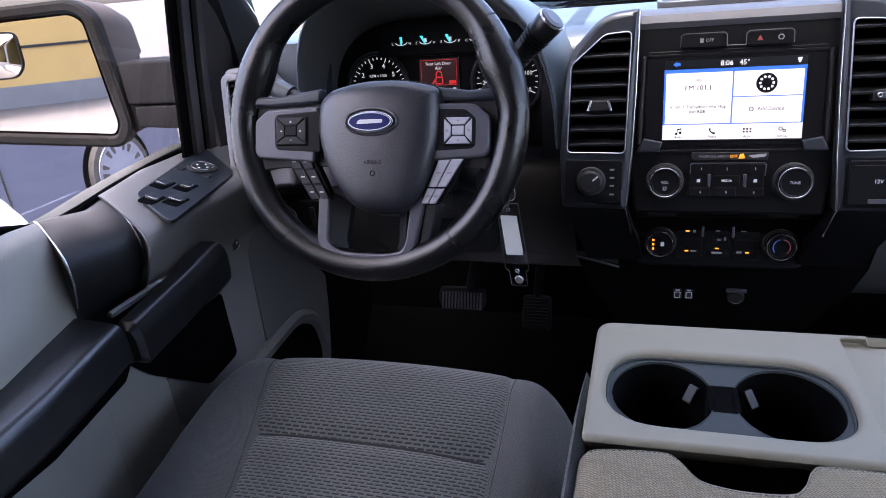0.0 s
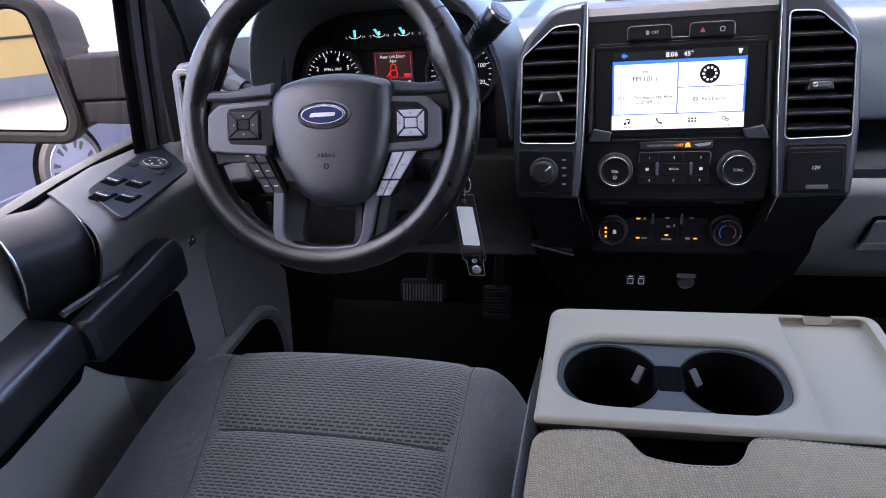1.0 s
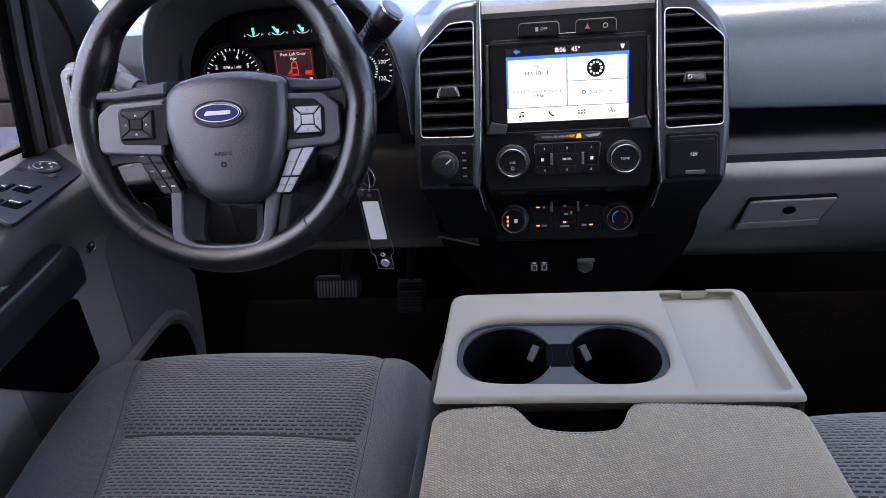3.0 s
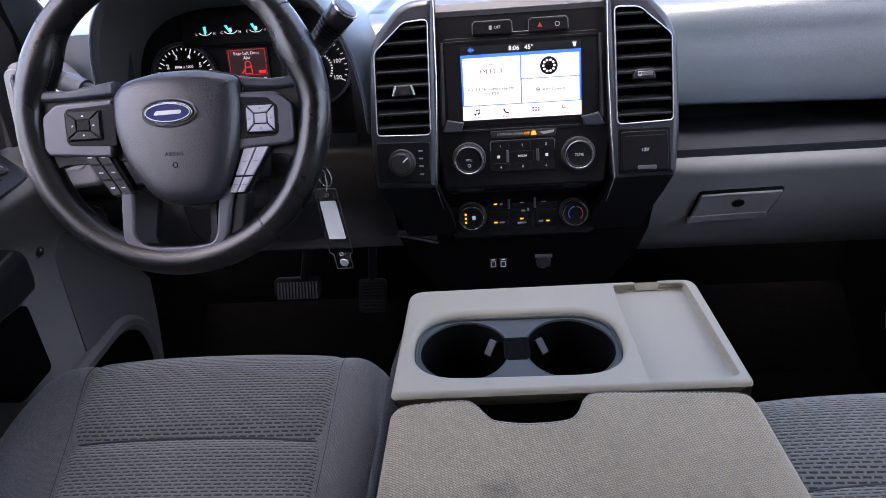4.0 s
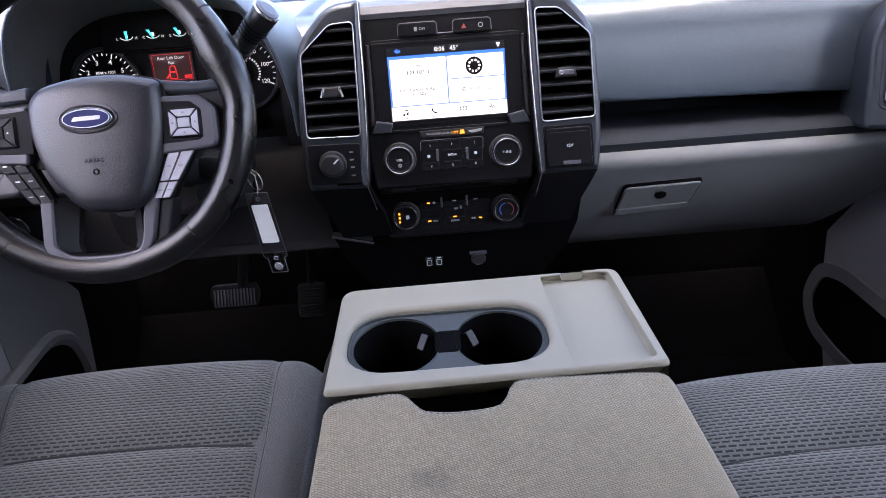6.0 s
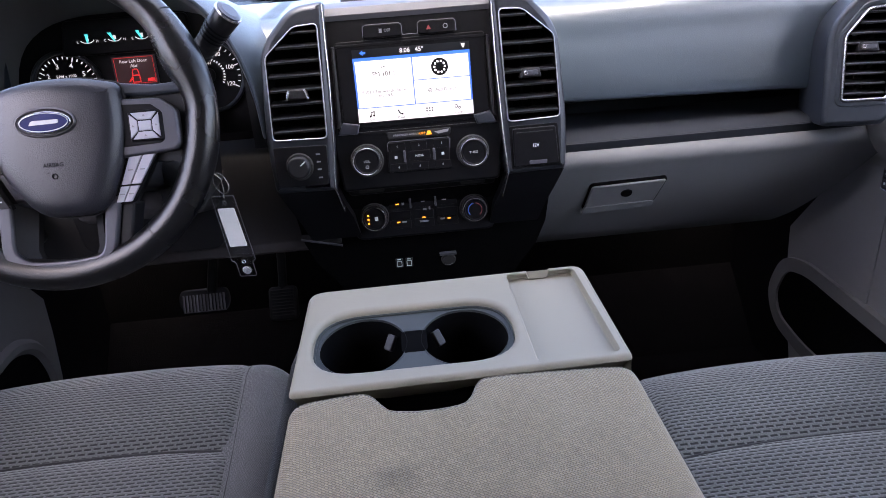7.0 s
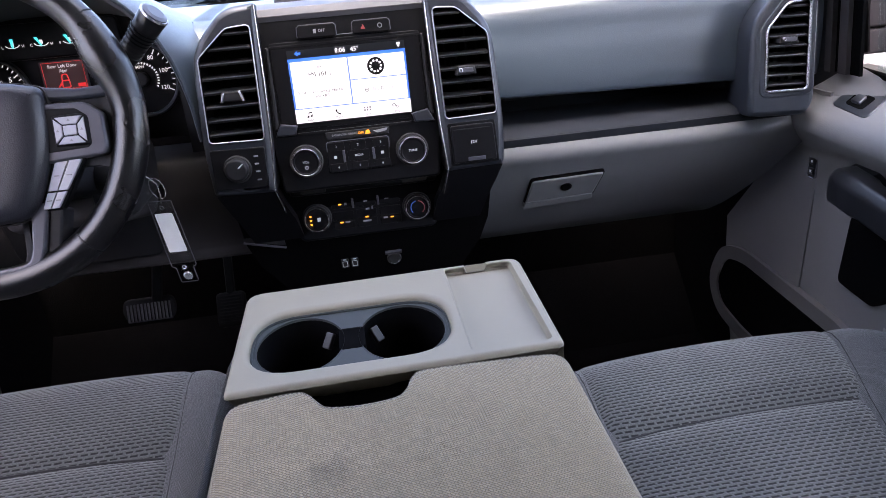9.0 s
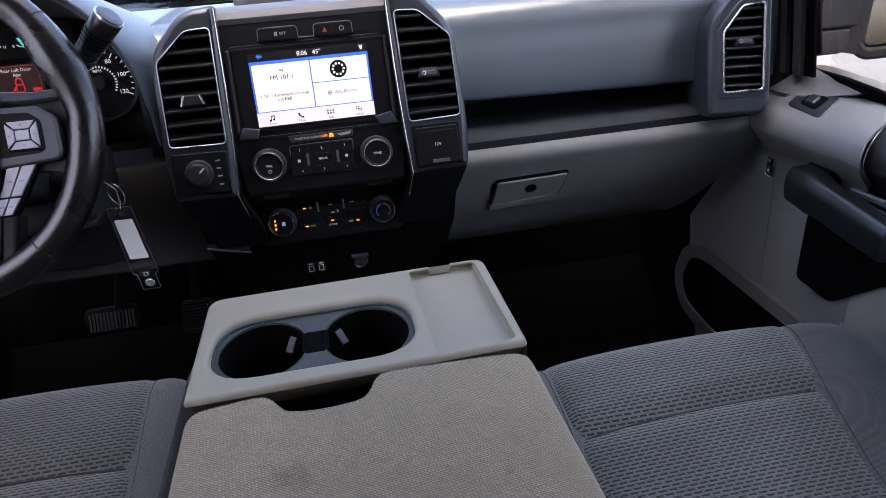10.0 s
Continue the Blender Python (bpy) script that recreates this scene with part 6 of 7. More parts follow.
# ---- front doors ----
def door(s, name):
    side = "driver's" if s < 0 else "passenger"
    dr = thing("front_door", (s * 0.84, 0.8, 0.0), f"grey {side} door with black armrest and grab handle", "door", "front doors")
    P = lambda x, y, z: (s * x, y, z)
    drop, yo = (0.0, 0.0) if s < 0 else (0.042, 0.028)

    def low(z, y=1.0):
        up = -0.016 * max(0.0, 1 - abs(y - 0.95) / 0.10) if s < 0 else 0.0
        return z + (up - drop) * min(1.0, max(0.0, (z - 0.60) / 0.09))

    def swell(x, y, z):
        return x - 0.042 * min(1.0, max(0.0, (0.87 - y) / 0.16)) * min(1.0, max(0.0, (0.72 - z) / 0.06))

    def panel(prof, ys, shear=0.0):
        rows = []
        for y in ys:
            rows.append([P(swell(x, y, z), y + shear * (x - 0.80), low(z, y)) for x, z in prof])
        return sheet(rows, 0.004)

    FRONT = [(v.x, v.y) for v in smooth([(0.874, 0.741, 0), (0.845, 0.742, 0), (0.775, 0.728, 0), (0.742, 0.7165, 0), (0.730, 0.705, 0), (0.731, 0.688, 0), (0.754, 0.645, 0), (0.784, 0.60, 0), (0.797, 0.55, 0), (0.800, 0.36, 0), (0.80, 0.06, 0)], 5)]
    MID = [(v.x, v.y) for v in smooth([(0.874, 0.735, 0), (0.845, 0.738, 0), (0.790, 0.725, 0), (0.762, 0.708, 0), (0.758, 0.68, 0), (0.780, 0.64, 0), (0.800, 0.60, 0), (0.803, 0.55, 0), (0.803, 0.36, 0), (0.80, 0.06, 0)], 5)]
    REAR = [(v.x, v.y) for v in smooth([(0.874, 0.733, 0), (0.850, 0.738, 0), (0.812, 0.73, 0), (0.796, 0.70, 0), (0.793, 0.65, 0), (0.797, 0.60, 0), (0.798, 0.50, 0), (0.800, 0.36, 0), (0.80, 0.06, 0)], 5)]
    if s > 0:
        FRONT = [(v.x, v.y) for v in smooth([(0.874, 0.741, 0), (0.845, 0.742, 0), (0.800, 0.7355, 0), (0.764, 0.7290, 0), (0.744, 0.7200, 0), (0.736, 0.705, 0), (0.739, 0.686, 0), (0.758, 0.645, 0), (0.785, 0.60, 0), (0.797, 0.55, 0), (0.800, 0.36, 0), (0.80, 0.06, 0)], 5)]
    yb1 = 0.987 if s < 0 else 1.036
    part("front_panel", panel(FRONT, (yb1 - 0.002, 1.08, 1.15, 1.24, 1.31), 0.55), GREY, dr, "warm grey moulded panel carrying the switches")
    def fore(z):
        return lerp(z, [(0.06, 1.43), (0.16, 1.47), (0.30, 1.50), (0.377, 1.509), (0.63, 1.312), (0.70, 1.30)])

    # shade on the driver's door front is put into its grey
    part("front_end", sheet([[P(0.803 if k == 0 else 0.7993, 1.25 + (fore(z) - 1.25) * k / 4, z) for k in range(5)] for z in (0.70, 0.63, 0.55, 0.46, 0.377, 0.34, 0.30, 0.2, 0.06)], 0.006), SHADEGREY if s < 0 else GREY, dr, "grey front end with a slanting edge, darkened for shade on the driver's side")
    part("lower_panel", panel([(x + 0.001, z) for x, z in MID if z < 0.57], (0.862, 0.91, 0.95, yb1 + 0.003), 0.6), DOORGREY, dr, "warm grey lower door panel")
    part("handle_bezel", sheet([[P(x, y + 0.6 * (x - 0.80), low(z, y)) for x, z in MID if z > 0.555] for y in (0.868, 0.91, 0.95, yb1)], 0.004), BLACK, dr, "black bezel round the inner release")
    part("rear_panel", panel(REAR, (0.02, 0.3, 0.6, 0.72, 0.78, 0.83, 0.868), 0.6), DOORGREY, dr, "warm grey upholstered upper panel")
    for prof, y in ((MID, 0.868), (MID, yb1)):
        part("chrome_strip", tube([P(x - 0.0005, y + 0.6 * (x - 0.80), low(z, y) + 0.001) for x, z in prof[2:26]], 0.0012, 8), CHROME, dr, "thin chrome strip")
    if s > 0:
        part("ledge_end", sheet([[P(0.776, 1.285, 0.684), P(0.80, 1.25, 0.692), P(0.83, 1.20, 0.699), P(0.87, 1.15, 0.710)],
                                 [P(0.781, 1.296, 0.688), P(0.808, 1.275, 0.703), P(0.83, 1.245, 0.714), P(0.865, 1.225, 0.722)],
                                 [P(0.785, 1.302, 0.692), P(0.812, 1.290, 0.710), P(0.83, 1.272, 0.730), P(0.862, 1.278, 0.735)]], 0.003), GREY, dr, "grey upswept front of the ledge")
    # window switches
    if s < 0:
        corners = [(0.800, 1.020), (0.840, 1.245), (0.738, 1.180), (0.708, 0.975)]
        SWM = basis(P(0.773, 1.105, 0.7275), (1, 0, -0.285), (0, 1, 0.0))
        cs = [((-x) + 0.773, y - 1.105) for x, y in corners]
        sp = part("switch_panel", prism(ccw(fillet(cs, 0.016)), -0.004, 0.0016, 0.001), SWITCHSLATE, dr, "slate black window switch panel", SWM)
        for dx, dy in ((0.002, -0.085), (0.030, -0.070), (-0.018, -0.035), (0.012, -0.022)):
            # flat black plates paint the shade of the cups round the switches
            part("switch_cup_shade", prism(fillet([(dx - 0.0125, dy - 0.017), (dx + 0.0125, dy - 0.017), (dx + 0.0125, dy + 0.016), (dx - 0.0125, dy + 0.016)], 0.004), 0.0, 0.0020), VOID, sp, "", SWM)
            part("window_switch", prism(fillet([(dx - 0.0095, dy - 0.004), (dx + 0.0095, dy - 0.004), (dx + 0.0095, dy + 0.013), (dx - 0.0095, dy + 0.013)], 0.003), 0.0005, 0.0055, 0.0022), SWITCHSLATE, sp, "", SWM)
            part("switch_edge", tube([(dx - 0.0092, dy + 0.003, 0.0045), (dx - 0.0088, dy - 0.0035, 0.0054), (dx + 0.0088, dy - 0.0035, 0.0054), (dx + 0.0092, dy + 0.000, 0.0048)], 0.0009, 6), RING, sp, "", SWM)
        part("mirror_pad", prism(circle(-0.012, 0.055, 0.023, 32), 0.000, 0.0050, 0.002), BLACK, sp, "round mirror pad", SWM)
        part("mirror_ring", hoop(circle(-0.012, 0.055, 0.0165, 32), 0.0006, 0.0006, 0.004, 0.0060, 0.0003), RING, sp, "", SWM)
        for a in range(4):
            part("mark", prism(circle(-0.012 + 0.009 * math.cos(a * math.pi / 2), 0.055 + 0.009 * math.sin(a * math.pi / 2), 0.0018, 8), 0.0045, 0.0056), PRINT, sp, "", SWM)
        for dx, dy in ((-0.035, 0.03), (0.012, 0.03)):
            part("fold_key", prism(stadium(dx - 0.007, dx + 0.007, dy - 0.005, dy + 0.005, 0.002), 0.000, 0.0036, 0.001), BLACK, sp, "", SWM)
    else:
        SWM = basis(P(0.808, 1.195, 0.7365 - drop), (1, 0, 0.17), (0, 1, 0.0))
        sp = part("switch_panel", prism(ccw(fillet([(-0.034, 0.019), (0.044, 0.073), (0.036, -0.020), (-0.045, -0.075)], 0.016, 6)), -0.006, 0.0016, 0.001), SWITCHSLATE, dr, "slate black window switch panel", SWM)
        # a flat plate again, its black standing for the recess's shade
        part("switch_cup_shade", prism(fillet([(-0.020, 0.006), (0.026, 0.036), (0.022, -0.012), (-0.026, -0.040)], 0.010, 5), 0.0, 0.0021), VOID, sp, "", SWM)
        part("window_switch", prism(fillet([(-0.012, 0.004), (0.016, 0.022), (0.014, -0.002), (-0.014, -0.020)], 0.005), 0.0005, 0.0060, 0.002), SWITCHSLATE, sp, "", SWM)
    # door lock switch on the inner face
    LK = basis(P(0.7965, 1.214 if s < 0 else 1.259, 0.589 if s < 0 else 0.568), (0, -s, 0), (0, 0, 1))
    lk_ = part("lock_switch", prism(stadium(-0.010, 0.010, -0.021, 0.021, 0.004), -0.003, 0.003, 0.001), PIANO, dr, "narrow black door lock switch", LK)
    part("lock_rim", hoop(stadium(-0.010, 0.010, -0.021, 0.021, 0.004), 0.0008, 0.0008, 0.0, 0.0042, 0.0004), RING, lk_, "", LK)
    for z in (-0.009, 0.009):
        part("lock_key", prism(stadium(-0.006, 0.006, z - 0.006, z + 0.006, 0.002), 0.003, 0.006, 0.001), BLACK, lk_, "", LK)
        part("mark", box(-0.002, 0.002, z - 0.002, z + 0.002, 0.006, 0.0064), PRINT, lk_, "", LK)
    # armrest
    def arm(y, zt, xi, h=0.055):
        return [P(x, y, z) for x, z in fillet([(0.80, zt + 0.004), (xi, zt), (xi - 0.004, zt - h), (0.80, zt - h - 0.01)], [0.004, 0.016, 0.012, 0.004])]
    part("armrest", loft([arm(0.866, 0.612, 0.728), arm(0.858, 0.620, 0.722), arm(0.80, 0.619, 0.708), arm(0.71, 0.616, 0.690), arm(0.60, 0.612, 0.682), arm(0.30, 0.606, 0.680), arm(0.08, 0.604, 0.69)]), ARMREST, dr, "padded black armrest")
    # black underside, its colour deepened for the shade below the armrest
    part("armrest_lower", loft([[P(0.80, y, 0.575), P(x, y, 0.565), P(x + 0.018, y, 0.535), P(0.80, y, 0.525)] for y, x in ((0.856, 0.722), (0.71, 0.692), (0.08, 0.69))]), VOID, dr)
    # grab handle: a thick bar from the armrest to the front panel, with a chrome release behind
    rings = []
    fy, fz = (0.0, 0.0) if s < 0 else (0.032, -0.016)
    for y, x, z, w, h in ((0.864, 0.726, 0.585, 0.014, 0.022), (0.872, 0.725, 0.586, 0.019, 0.030), (0.95, 0.730, 0.593, 0.0195, 0.031), (1.015, 0.735, 0.599, 0.020, 0.031), (1.030, 0.738, 0.600, 0.024, 0.033), (1.085, 0.743, 0.604, 0.024, 0.033), (1.100, 0.746, 0.603, 0.018, 0.026)):
        rings.append([P(x + a, y + fy, z + b * (1 if s < 0 else 0.84) + fz) for a, b in fillet([(-w, -h), (w, -h), (w * 0.8, h), (-w * 0.55, h), (-w, h * 0.45)], [0.008, 0.006, 0.005, 0.005, 0.006])])
    part("grab_handle", loft(rings), HANDLE, dr, "thick black grab handle")
    part("handle_mount", loft([[P(x, y, z) for x, y, z in r] for r in ([(0.745, 1.045 + fy, 0.575 + fz), (0.745, 1.09 + fy, 0.575 + fz), (0.745, 1.09 + fy, 0.625 + fz), (0.745, 1.045 + fy, 0.625 + fz)], [(0.80, 1.05 + fy, 0.575 + fz), (0.80, 1.11 + fy, 0.575 + fz), (0.80, 1.11 + fy, 0.635 + fz), (0.80, 1.05 + fy, 0.635 + fz)])]), BLACK, dr)
    part("release_lever", loft([[P(x, y, z) for x, z in ((0.757, 0.622 + fz), (0.753, 0.6265 + fz), (0.747, 0.6245 + fz), (0.751, 0.617 + fz))] for y in (0.874 + fy, 0.91 + fy, 0.985 + fy)]), CHROME, dr, "chrome inner release lever")
    # pull pocket and map pocket: flat black plates, the hollows' shade in their colour
    PK = basis(P(0.7955, 0.0, 0.0), (0, 1, 0), (0, 0, 1))
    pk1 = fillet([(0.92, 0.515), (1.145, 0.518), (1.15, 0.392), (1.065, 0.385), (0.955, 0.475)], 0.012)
    part("pull_pocket_shade", prism(pk1, -0.0035, 0.0035), VOID, dr, "flat black plate painting the shade under the grab handle", PK)
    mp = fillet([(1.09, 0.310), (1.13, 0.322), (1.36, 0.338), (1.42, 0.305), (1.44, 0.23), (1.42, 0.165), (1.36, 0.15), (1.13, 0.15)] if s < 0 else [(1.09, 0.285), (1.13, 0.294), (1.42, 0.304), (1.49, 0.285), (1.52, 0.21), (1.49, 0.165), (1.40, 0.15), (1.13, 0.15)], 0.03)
    part("map_pocket_shade", prism(mp, -0.0045, 0.0045), VOID, dr, "flat black plate painting the shaded map pocket", PK)
    # the lip's grey is darkened for the shade low on the door
    part("pocket_lip", hoop(mp, 0.002, 0.028, -0.01, 0.014, 0.009), SHADEGREY, dr, "grey rounded pocket lip", PK)
    # window surround; the sill of the driver's window steps down towards the front
    belt = ((0.03, 0.752), (0.60, 0.750), (0.80, 0.745), (0.862, 0.736), (0.90, 0.724), (0.94, 0.716), (0.99, 0.720), (1.06, 0.7295), (1.15, 0.737), (1.258, 0.744)) if s < 0 else ((0.03, 0.693), (0.95, 0.696), (1.114, 0.709), (1.20, 0.718), (1.300, 0.7255))
    part("window_seal", tube([P(0.872, y, z) for y, z in belt] + [ P(0.865, 1.272 + yo * 0.7, 0.85), P(0.845, 1.285 + yo * 0.4, 1.0), P(0.80, 1.12, 1.20), P(0.775, 0.95, 1.27), P(0.765, 0.3, 1.33), P(0.765, 0.03, 1.33)], 0.009, 8), VOID, dr, "black rubber window seal")
    part("window_frame", loft([[P(0.880, 1.250 + yo, 0.66), P(0.82, 1.268 + yo, 0.66), P(0.79, 1.37, 0.65), P(0.85, 1.39, 0.65)],
                               [P(0.855, 1.28 + yo * 0.7, 0.87), P(0.825, 1.28 + yo * 0.7, 0.87), P(0.81, 1.34, 0.87), P(0.84, 1.355, 0.87)],
                               [P(0.835, 1.285, 1.0), P(0.805, 1.285, 1.0), P(0.79, 1.32, 1.0), P(0.82, 1.335, 1.0)],
                               [P(0.80, 1.14, 1.20), P(0.77, 1.14, 1.20), P(0.765, 1.16, 1.22), P(0.79, 1.17, 1.23)]]), TRIM, dr, "dark grey door frame")
    fo, zo = (0.0, 0.745) if s < 0 else (0.050, 0.728)
    for nm, m, xi, a, b in (("run_seal", VOID, 0.823, 0.002, 0.024), ("frame_rib", TRIM, 0.815, 0.0245, 0.044), ("groove_seal", VOID, 0.821, 0.0445, 0.058), ("frame_rib", TRIM, 0.812, 0.0585, 0.074)):
        deep = 0.006 if a < 0.01 else 0.03
        part(nm, loft([[P(xi - c, y + fo + a, z), P(xi - c, y + fo + b, z), P(xi + deep - c, y + fo + b, z), P(xi + deep - c, y + fo + a, z)]
                       for y, z, c in ((1.182 - 0.17 * (0.80 - zo), zo, 0.0), (1.182, 0.80, 0.0), (1.197, 0.89, 0.0), (1.212, 0.985, 0.004), (1.19, 1.04, 0.012), (1.08, 1.20, 0.04))]), m, dr)
    part("glass_channel", tube([P(0.862, 1.268, 0.757), P(0.850, 1.288, 0.90), P(0.838, 1.295, 1.0)], 0.008, 8), VOID, dr)
    pane = part("window_pane", loft([[P(0.876, 0.03, 0.70), P(0.876, 1.24, 0.70), P(0.846, 1.275, 1.0), P(0.80, 1.12, 1.20), P(0.77, 0.9, 1.30), P(0.768, 0.03, 1.33)],
                                     [P(0.880, 0.03, 0.70), P(0.880, 1.24, 0.70), P(0.850, 1.275, 1.0), P(0.804, 1.12, 1.20), P(0.774, 0.9, 1.30), P(0.772, 0.03, 1.33)]]), GLASS if s < 0 else TINTED, dr, "clear side window")
    part("belt_strip", loft([[P(0.880, y, z + 0.004), P(0.900, y, z + 0.005), P(0.930, y, z - 0.003), P(0.938, y, z - 0.030), P(0.890, y, z - 0.034)] for y, z in belt]), BELT, dr, "weathered outer belt strip")
    # outer skin, also what the wing mirror is fixed to
    part("outer_skin", loft([[P(0.89, y, 0.70), P(0.96, y, 0.66), P(0.99, y, 0.5), P(0.98, y, 0.0), P(0.90, y, -0.05), P(0.86, y, 0.0), P(0.884, y, 0.69)] for y in (0.02, 0.7, 1.4)]), WHITEPAINT, dr, "white painted outer skin")
    return dr


CAPGREY = mat("grey_brown_mirror_cap", (0.035, 0.029, 0.027), 0.6, spec=0.1, bump=0.2)
BELT = mat("weathered_black_belt_rubber", (0.011, 0.0125, 0.013), 0.6, spec=0.25, vary=0.3, bump=0.2)
CAPDARK = mat("dark_grey_mirror_plastic", (0.0056, 0.0056, 0.0070), 0.7, spec=0.08, bump=0.2)
FACEBLACK = mat("black_mirror_frame_plastic", (0.0055, 0.0055, 0.0060), 0.7, spec=0.05, bump=0.2)
# door grey darkened: paints the shade on front end and pocket lips
SHADEGREY = mat("warm_grey_plastic_painted_shaded", (0.092, 0.088, 0.085), 0.65, grain=1300, bump=0.3, pebble=True)
DOORGREY = mat("pale_warm_grey_door_cloth", (0.270, 0.262, 0.238), 0.65, grain=1200, bump=0.25, pebble=True)
ARMREST = mat("black_padded_vinyl", (0.0105, 0.0105, 0.0125), 0.32, spec=0.8, grain=800, bump=0.3, pebble=True)
HANDLE = mat("satin_black_handle_plastic", (0.0105, 0.0108, 0.0125), 0.34, grain=1500, bump=0.2, pebble=True)
door(-1, "driver")
door(1, "passenger")


# ---- wing mirrors ----
JOINT = (0.010, 0.14)   # height of the cap's lower edge at its front, and its slope
def wing_mirror(s, face_turn, label):
    P = lambda x, y, z: Vector((s * x, y, z))
    mr = thing("wing_mirror", (s * 0.9, 1.28, 0.78), label, "mirror", "wing mirrors")
    c = P(1.163, 1.24, 0.868) if s < 0 else P(1.098, 1.245, 0.858)
    MM = basis(c, (math.cos(face_turn), math.sin(face_turn), 0), (0, 0.03, 1))
    f = 1 if s < 0 else -1
    outl = ccw([(f * x, y) for x, y in fillet([(-0.175, -0.062), (-0.15, -0.080), (0.130, -0.116), (0.145, -0.09), (0.125, 0.10), (0.10, 0.118), (-0.14, 0.112), (-0.17, 0.09)], 0.02)])
    part("face_frame", hoop(outl, 0.007, 0.014, -0.03, 0.008, 0.005), FACEBLACK, mr, "black frame round the glass", MM)
    q = offset(outl, 0.012)
    # grey cap above a slanting joint, black shell below it
    for above, nm, m, lab in ((True, "mirror_cap", CAPGREY, "grey-brown plastic mirror cap"), (False, "mirror_shell", CAPDARK, "black lower mirror shell")):
        g = 1.0 if above else 0.955
        bm = loft([[(x * g, y * g, -0.005) for x, y in q], [(x * 1.02 * g, y * 1.02 * g, -0.03) for x, y in q], [(x * g + f * 0.01, y * 0.98 * g, -0.09) for x, y in q], [(x * 0.88 * g + f * 0.02, y * 0.86 * g, -0.155) for x, y in q], [(x * 0.5 * g + f * 0.02, y * 0.5 * g, -0.195) for x, y in q]], cap0=False)
        bmesh.ops.bisect_plane(bm, geom=bm.verts[:] + bm.edges[:] + bm.faces[:], plane_co=(0, JOINT[0], -0.03), plane_no=(0, 1, JOINT[1]), clear_inner=above, clear_outer=not above)
        part(nm, bm, m, mr, lab, MM)
    gl = part("mirror_glass", prism(offset(outl, -0.011), -0.002, 0.002), MIRROR, mr, "flat mirror glass", MM)
    spot = ccw([(f * x, y) for x, y in fillet([(-0.165, 0.012), (-0.020, 0.012), (-0.004, 0.03), (-0.004, 0.086), (-0.165, 0.090)], 0.012)])
    part("spot_mirror", prism(spot, 0.0, 0.0045, 0.001, dome=0.010), MIRROR, gl, "small convex spot mirror", MM)
    part("spot_mirror_edge", hoop(spot, 0.0005, 0.0025, 0.0, 0.0055, 0.0005), FACEBLACK, gl, "", MM)
    # a block arm over a lower foot, with a dark joint between them
    za, zm, zb = (0.766, 0.811, 0.888) if s < 0 else (0.746, 0.791, 0.95)
    xo = 1.015 if s < 0 else 0.955
    part("arm", loft([[P(x, y, z) for y, z in fillet([(1.295, zm + 0.001), (1.365, zm + 0.001), (1.365, zb), (1.295, zb)], 0.006)] for x in (0.880, 0.93, xo)]), CAPDARK, mr, "dark grey mirror arm")
    part("foot", loft([[P(x, y, z) for y, z in fillet([(1.298, za + d), (1.36, za + d), (1.36, zm - 0.002), (1.298, zm - 0.002)], 0.005)] for x, d in ((0.868, 0.0), (0.93, 0.0), (xo - 0.01, 0.004))]), CAPDARK, mr, "dark mirror foot on the door")
    part("inner_shell", loft([[P(x, 1.26 + d, za - 0.012 + e), P(x, 1.37, za - 0.012 + e), P(x, 1.37, zb - 0.006), P(x, 1.26 + d, zb - 0.006)] for x, d, e in ((xo - 0.035, 0.055, 0.03), (xo - 0.01, 0.045, 0.012), (xo + 0.045, 0.045, 0.0))]), FACEBLACK, mr)
    return mr


wing_mirror(-1, radians(20), "driver's wing mirror with grey cap and black frame")
wing_mirror(1, radians(-30), "passenger wing mirror with dark frame")

# ---- outside ----
GZ = -0.60
setting("ground", box(-400, 400, -400, 400, GZ - 0.2, GZ), CONCRETE, "pale concrete car park ground", "ground")
bld = thing("building", (-8, -21, GZ), "ochre painted building with grey base behind the truck", "building")
part("wall", box(-34, -1.2, -21.7, -21.0, GZ + 0.61, 6.5), OCHRE, bld, "ochre painted wall")
part("wall_base", box(-34, -1.2, -21.7, -20.95, GZ, GZ + 0.61), GREYWALL, bld, "grey painted base")
part("joint", box(-34, -1.2, -21.0, -20.97, 1.05, 1.13), RUBBER, bld, "dark joint line")
part("roof_edge", box(-34.2, -1.0, -21.9, -20.8, 6.5, 6.8), GREYWALL, bld)


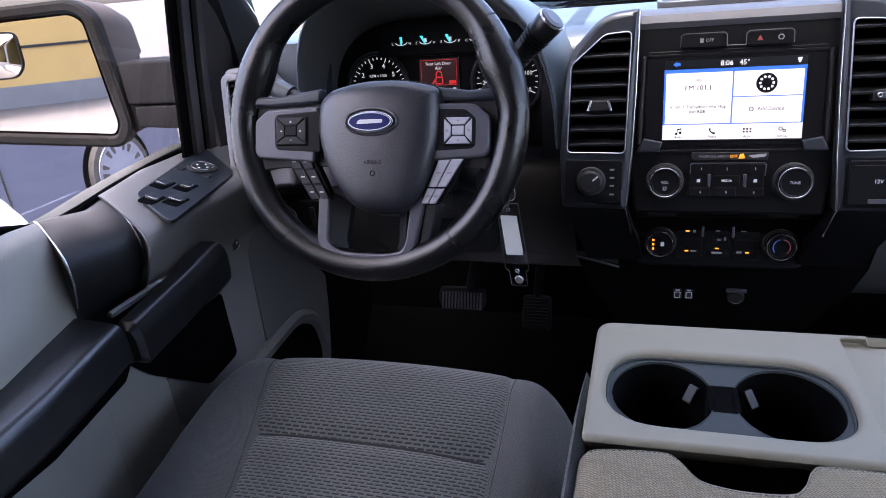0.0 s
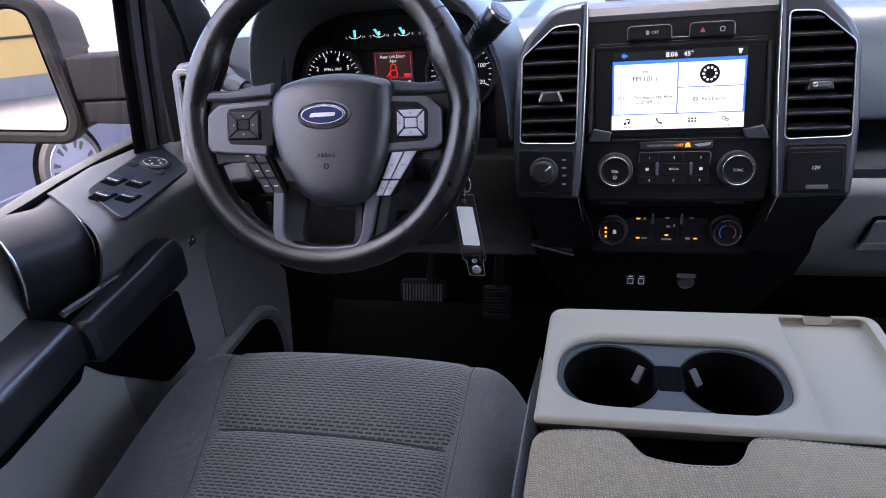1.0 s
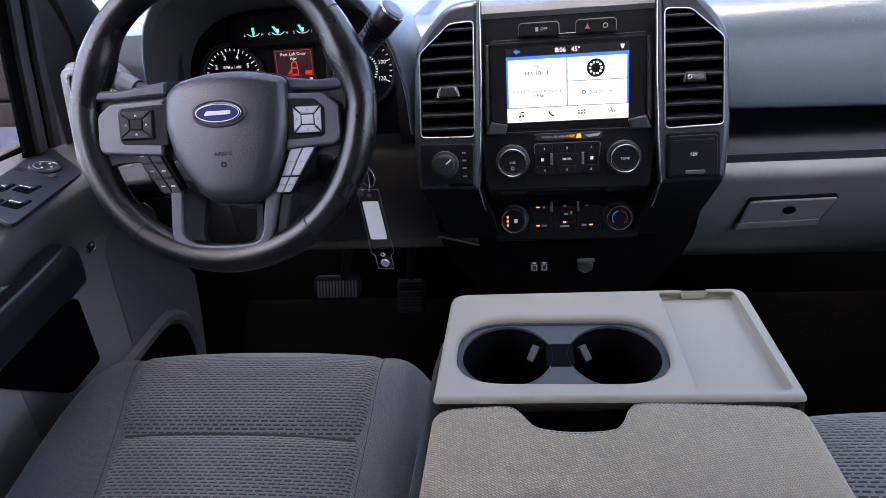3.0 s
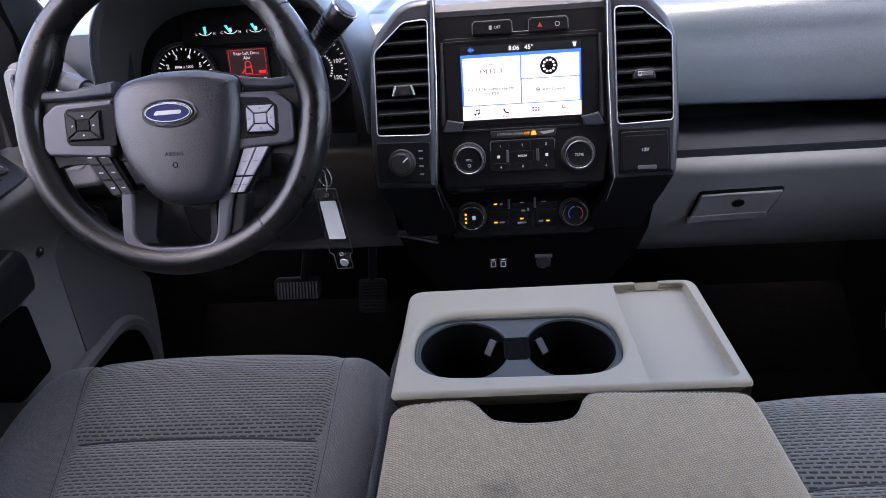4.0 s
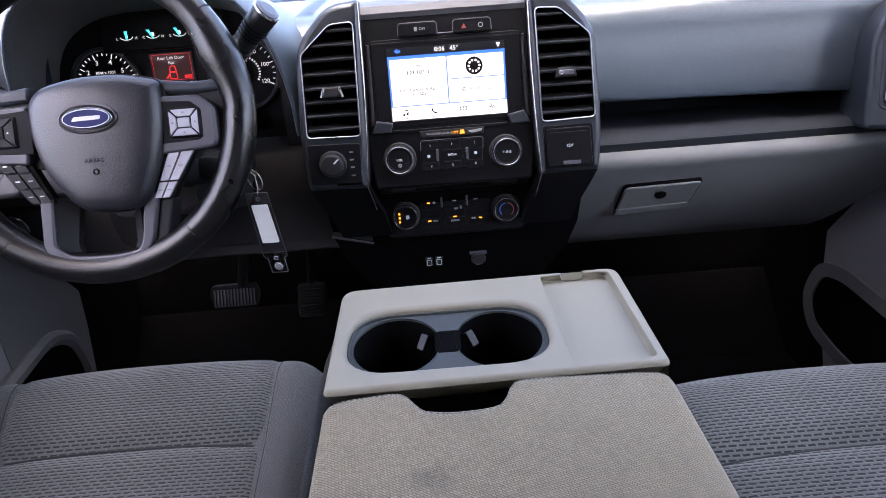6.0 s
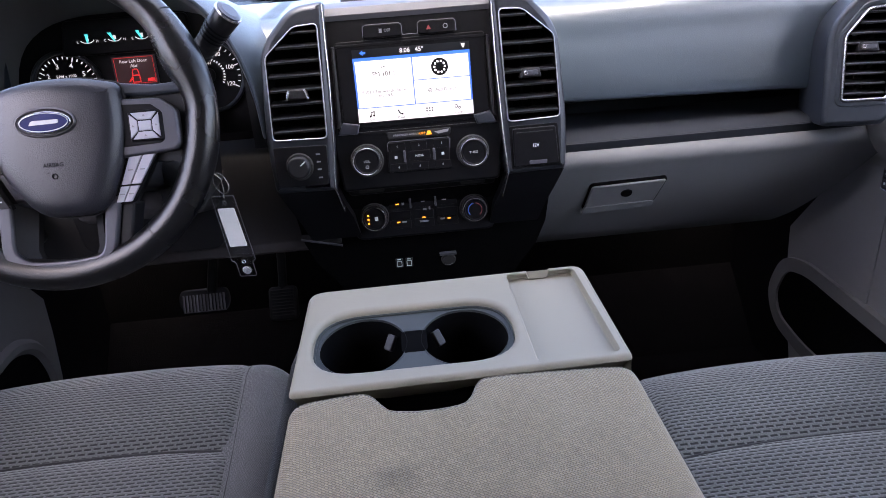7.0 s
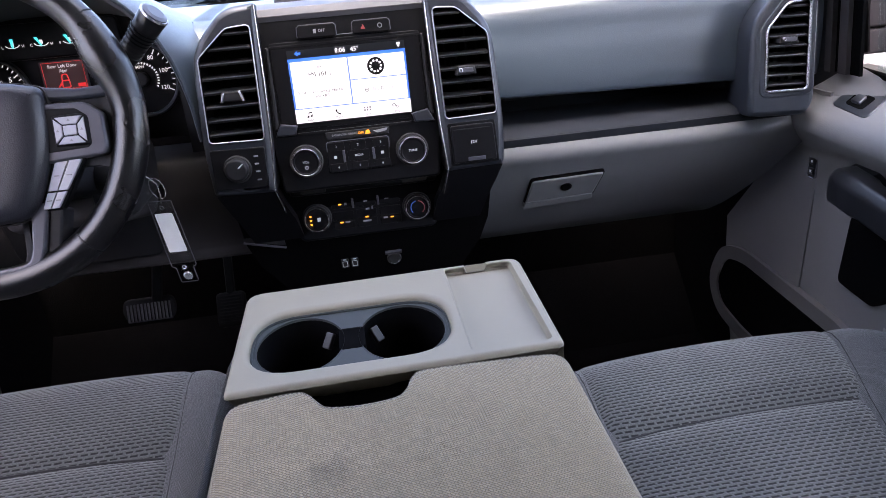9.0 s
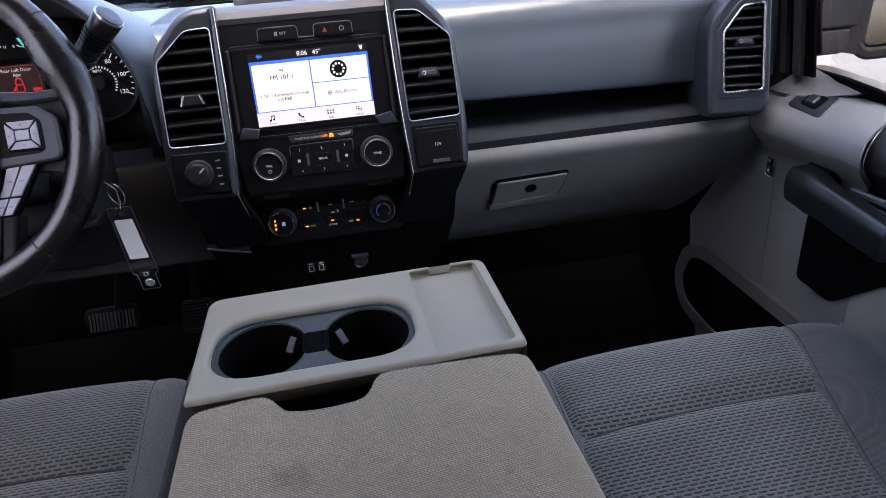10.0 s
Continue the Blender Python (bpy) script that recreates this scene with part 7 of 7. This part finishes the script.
def parked_car(x0, y0, paint, label, turn=0.0, tall=1.0):
    """A saloon facing ahead; x0 is its near side, y0 the front axle."""
    car = thing("parked_car", (0, 0, 0), label, "car", "parked cars")
    W, L = 1.78, 4.6
    prof = [(0.95, 0.32), (0.93, 0.55), (0.80, 0.72), (0.30, 0.86), (-0.45, 0.97), (-2.2, 1.02), (-3.3, 1.0), (-3.62, 0.85), (-3.66, 0.45), (-3.5, 0.25), (0.8, 0.20)]
    prof = [(y, z if z < 0.3 else 0.3 + (z - 0.3) * tall) for y, z in prof]
    ht = 0.70 * (tall - 1)
    p = fillet(prof, 0.08, 4)
    rings = []
    for f, sc, dz in ((0.0, 0.90, -0.06), (0.03, 0.97, -0.02), (0.10, 1.0, 0.0), (0.5, 1.0, 0.03), (0.90, 1.0, 0.0), (0.97, 0.97, -0.02), (1.0, 0.90, -0.06)):
        rings.append([(-W * f, -1.36 + (y + 1.36) * sc, max(0.2, z + dz * (z > 0.6))) for y, z in p])
    part("body", loft(rings), paint, car)
    cab = fillet([(-0.45, 0.95), (-1.25, 1.40), (-2.25, 1.44), (-3.0, 1.30), (-3.35, 0.98)], 0.12, 4)
    part("cabin_glass", loft([[(-W * f, y, ht + 0.95 + (z - 0.95) * g) for y, z in cab] for f, g in ((0.06, 0.2), (0.14, 0.93), (0.2, 0.97), (0.8, 0.97), (0.86, 0.93), (0.94, 0.2))]), CARGLASS, car, "dark green glazing")
    part("roof", loft([[(-W * f, y, z + ht) for y, z in fillet([(-1.2, 1.40), (-1.5, 1.44), (-2.3, 1.455), (-2.9, 1.36), (-2.9, 1.33), (-1.2, 1.37)], 0.03)] for f in (0.15, 0.5, 0.85)]), paint, car)
    for e in (0.07, 0.93):
        part("pillar", tube([(-W * e, -0.42, 0.96 + ht), (-W * (0.14 if e < 0.5 else 0.86), -1.28, 1.40 + ht)], 0.035, 8), BLACK, car)
    part("sill_trim", box(-0.02, 0.012, -2.3, -0.45, 0.22, 0.30, 0, 0.01), paint, car)
    part("door_gap", box(-0.001, 0.006, -1.02, -1.008, 0.30, 0.95), RUBBER, car)
    for wx in (0.01, -W - 0.01 + 0.02):
        for wy in (0.0, -2.7):
            sgn = 1 if wx > -0.5 else -1
            wm = Matrix.Translation((wx, wy, 0.32)) @ Matrix.Rotation(radians(90 * sgn), 4, "Y")
            ty = part("tyre", lathe([(0.20, -0.10), (0.30, -0.11), (0.322, -0.08), (0.322, 0.0), (0.305, 0.03), (0.262, 0.035)], 40), TYRE, car, "", wm)
            # flat black disc on the body paints the shade inside the arch
            part("wheel_arch_shade", prism(circle(0, 0, 0.37, 36), -0.15, -0.005), VOID, car, "", wm)
            hc = part("hubcap", lathe([(0.264, 0.02), (0.256, 0.040), (0.24, 0.036), (0.06, 0.048), (0.01, 0.050)], 40), ALLOY, ty, "silver hubcap", wm)
            hc.parent = ty
            for k in range(7):
                a = 2 * math.pi * k / 7
                for d in (-0.16, 0.16):
                    u = Vector((math.cos(a + d), math.sin(a + d)))
                    v = Vector((-u.y, u.x))
                    part("spoke_gap", prism(ccw(fillet([tuple(u * 0.16 + v * 0.009), tuple(u * 0.16 - v * 0.009), tuple(u * 0.225 - v * 0.020), tuple(u * 0.225 + v * 0.020)], 0.006)), 0.028, 0.0435), TYRE, ty, "", wm)
    part("headlamp", box(-0.35, -0.03, 0.70, 0.88, 0.56, 0.70, 0.03, 0.02), ALLOY, car)
    part("headlamp", box(-W + 0.03, -W + 0.35, 0.70, 0.88, 0.56, 0.70, 0.03, 0.02), ALLOY, car)
    part("side_mirror", box(-0.05, 0.17, -0.86, -0.76, 0.96 + ht, 1.10 + ht, 0.03, 0.03), paint, car)
    car.matrix_basis = pose(x0, y0, GZ, 0, 0, turn)
    return car


parked_car(-4.2, 4.55, SILVERPAINT, "pale silver saloon parked beside the truck")
parked_car(-2.22, 1.27, WHITEPAINT, "tall white car parked close beside the truck", 0.0, 1.6)
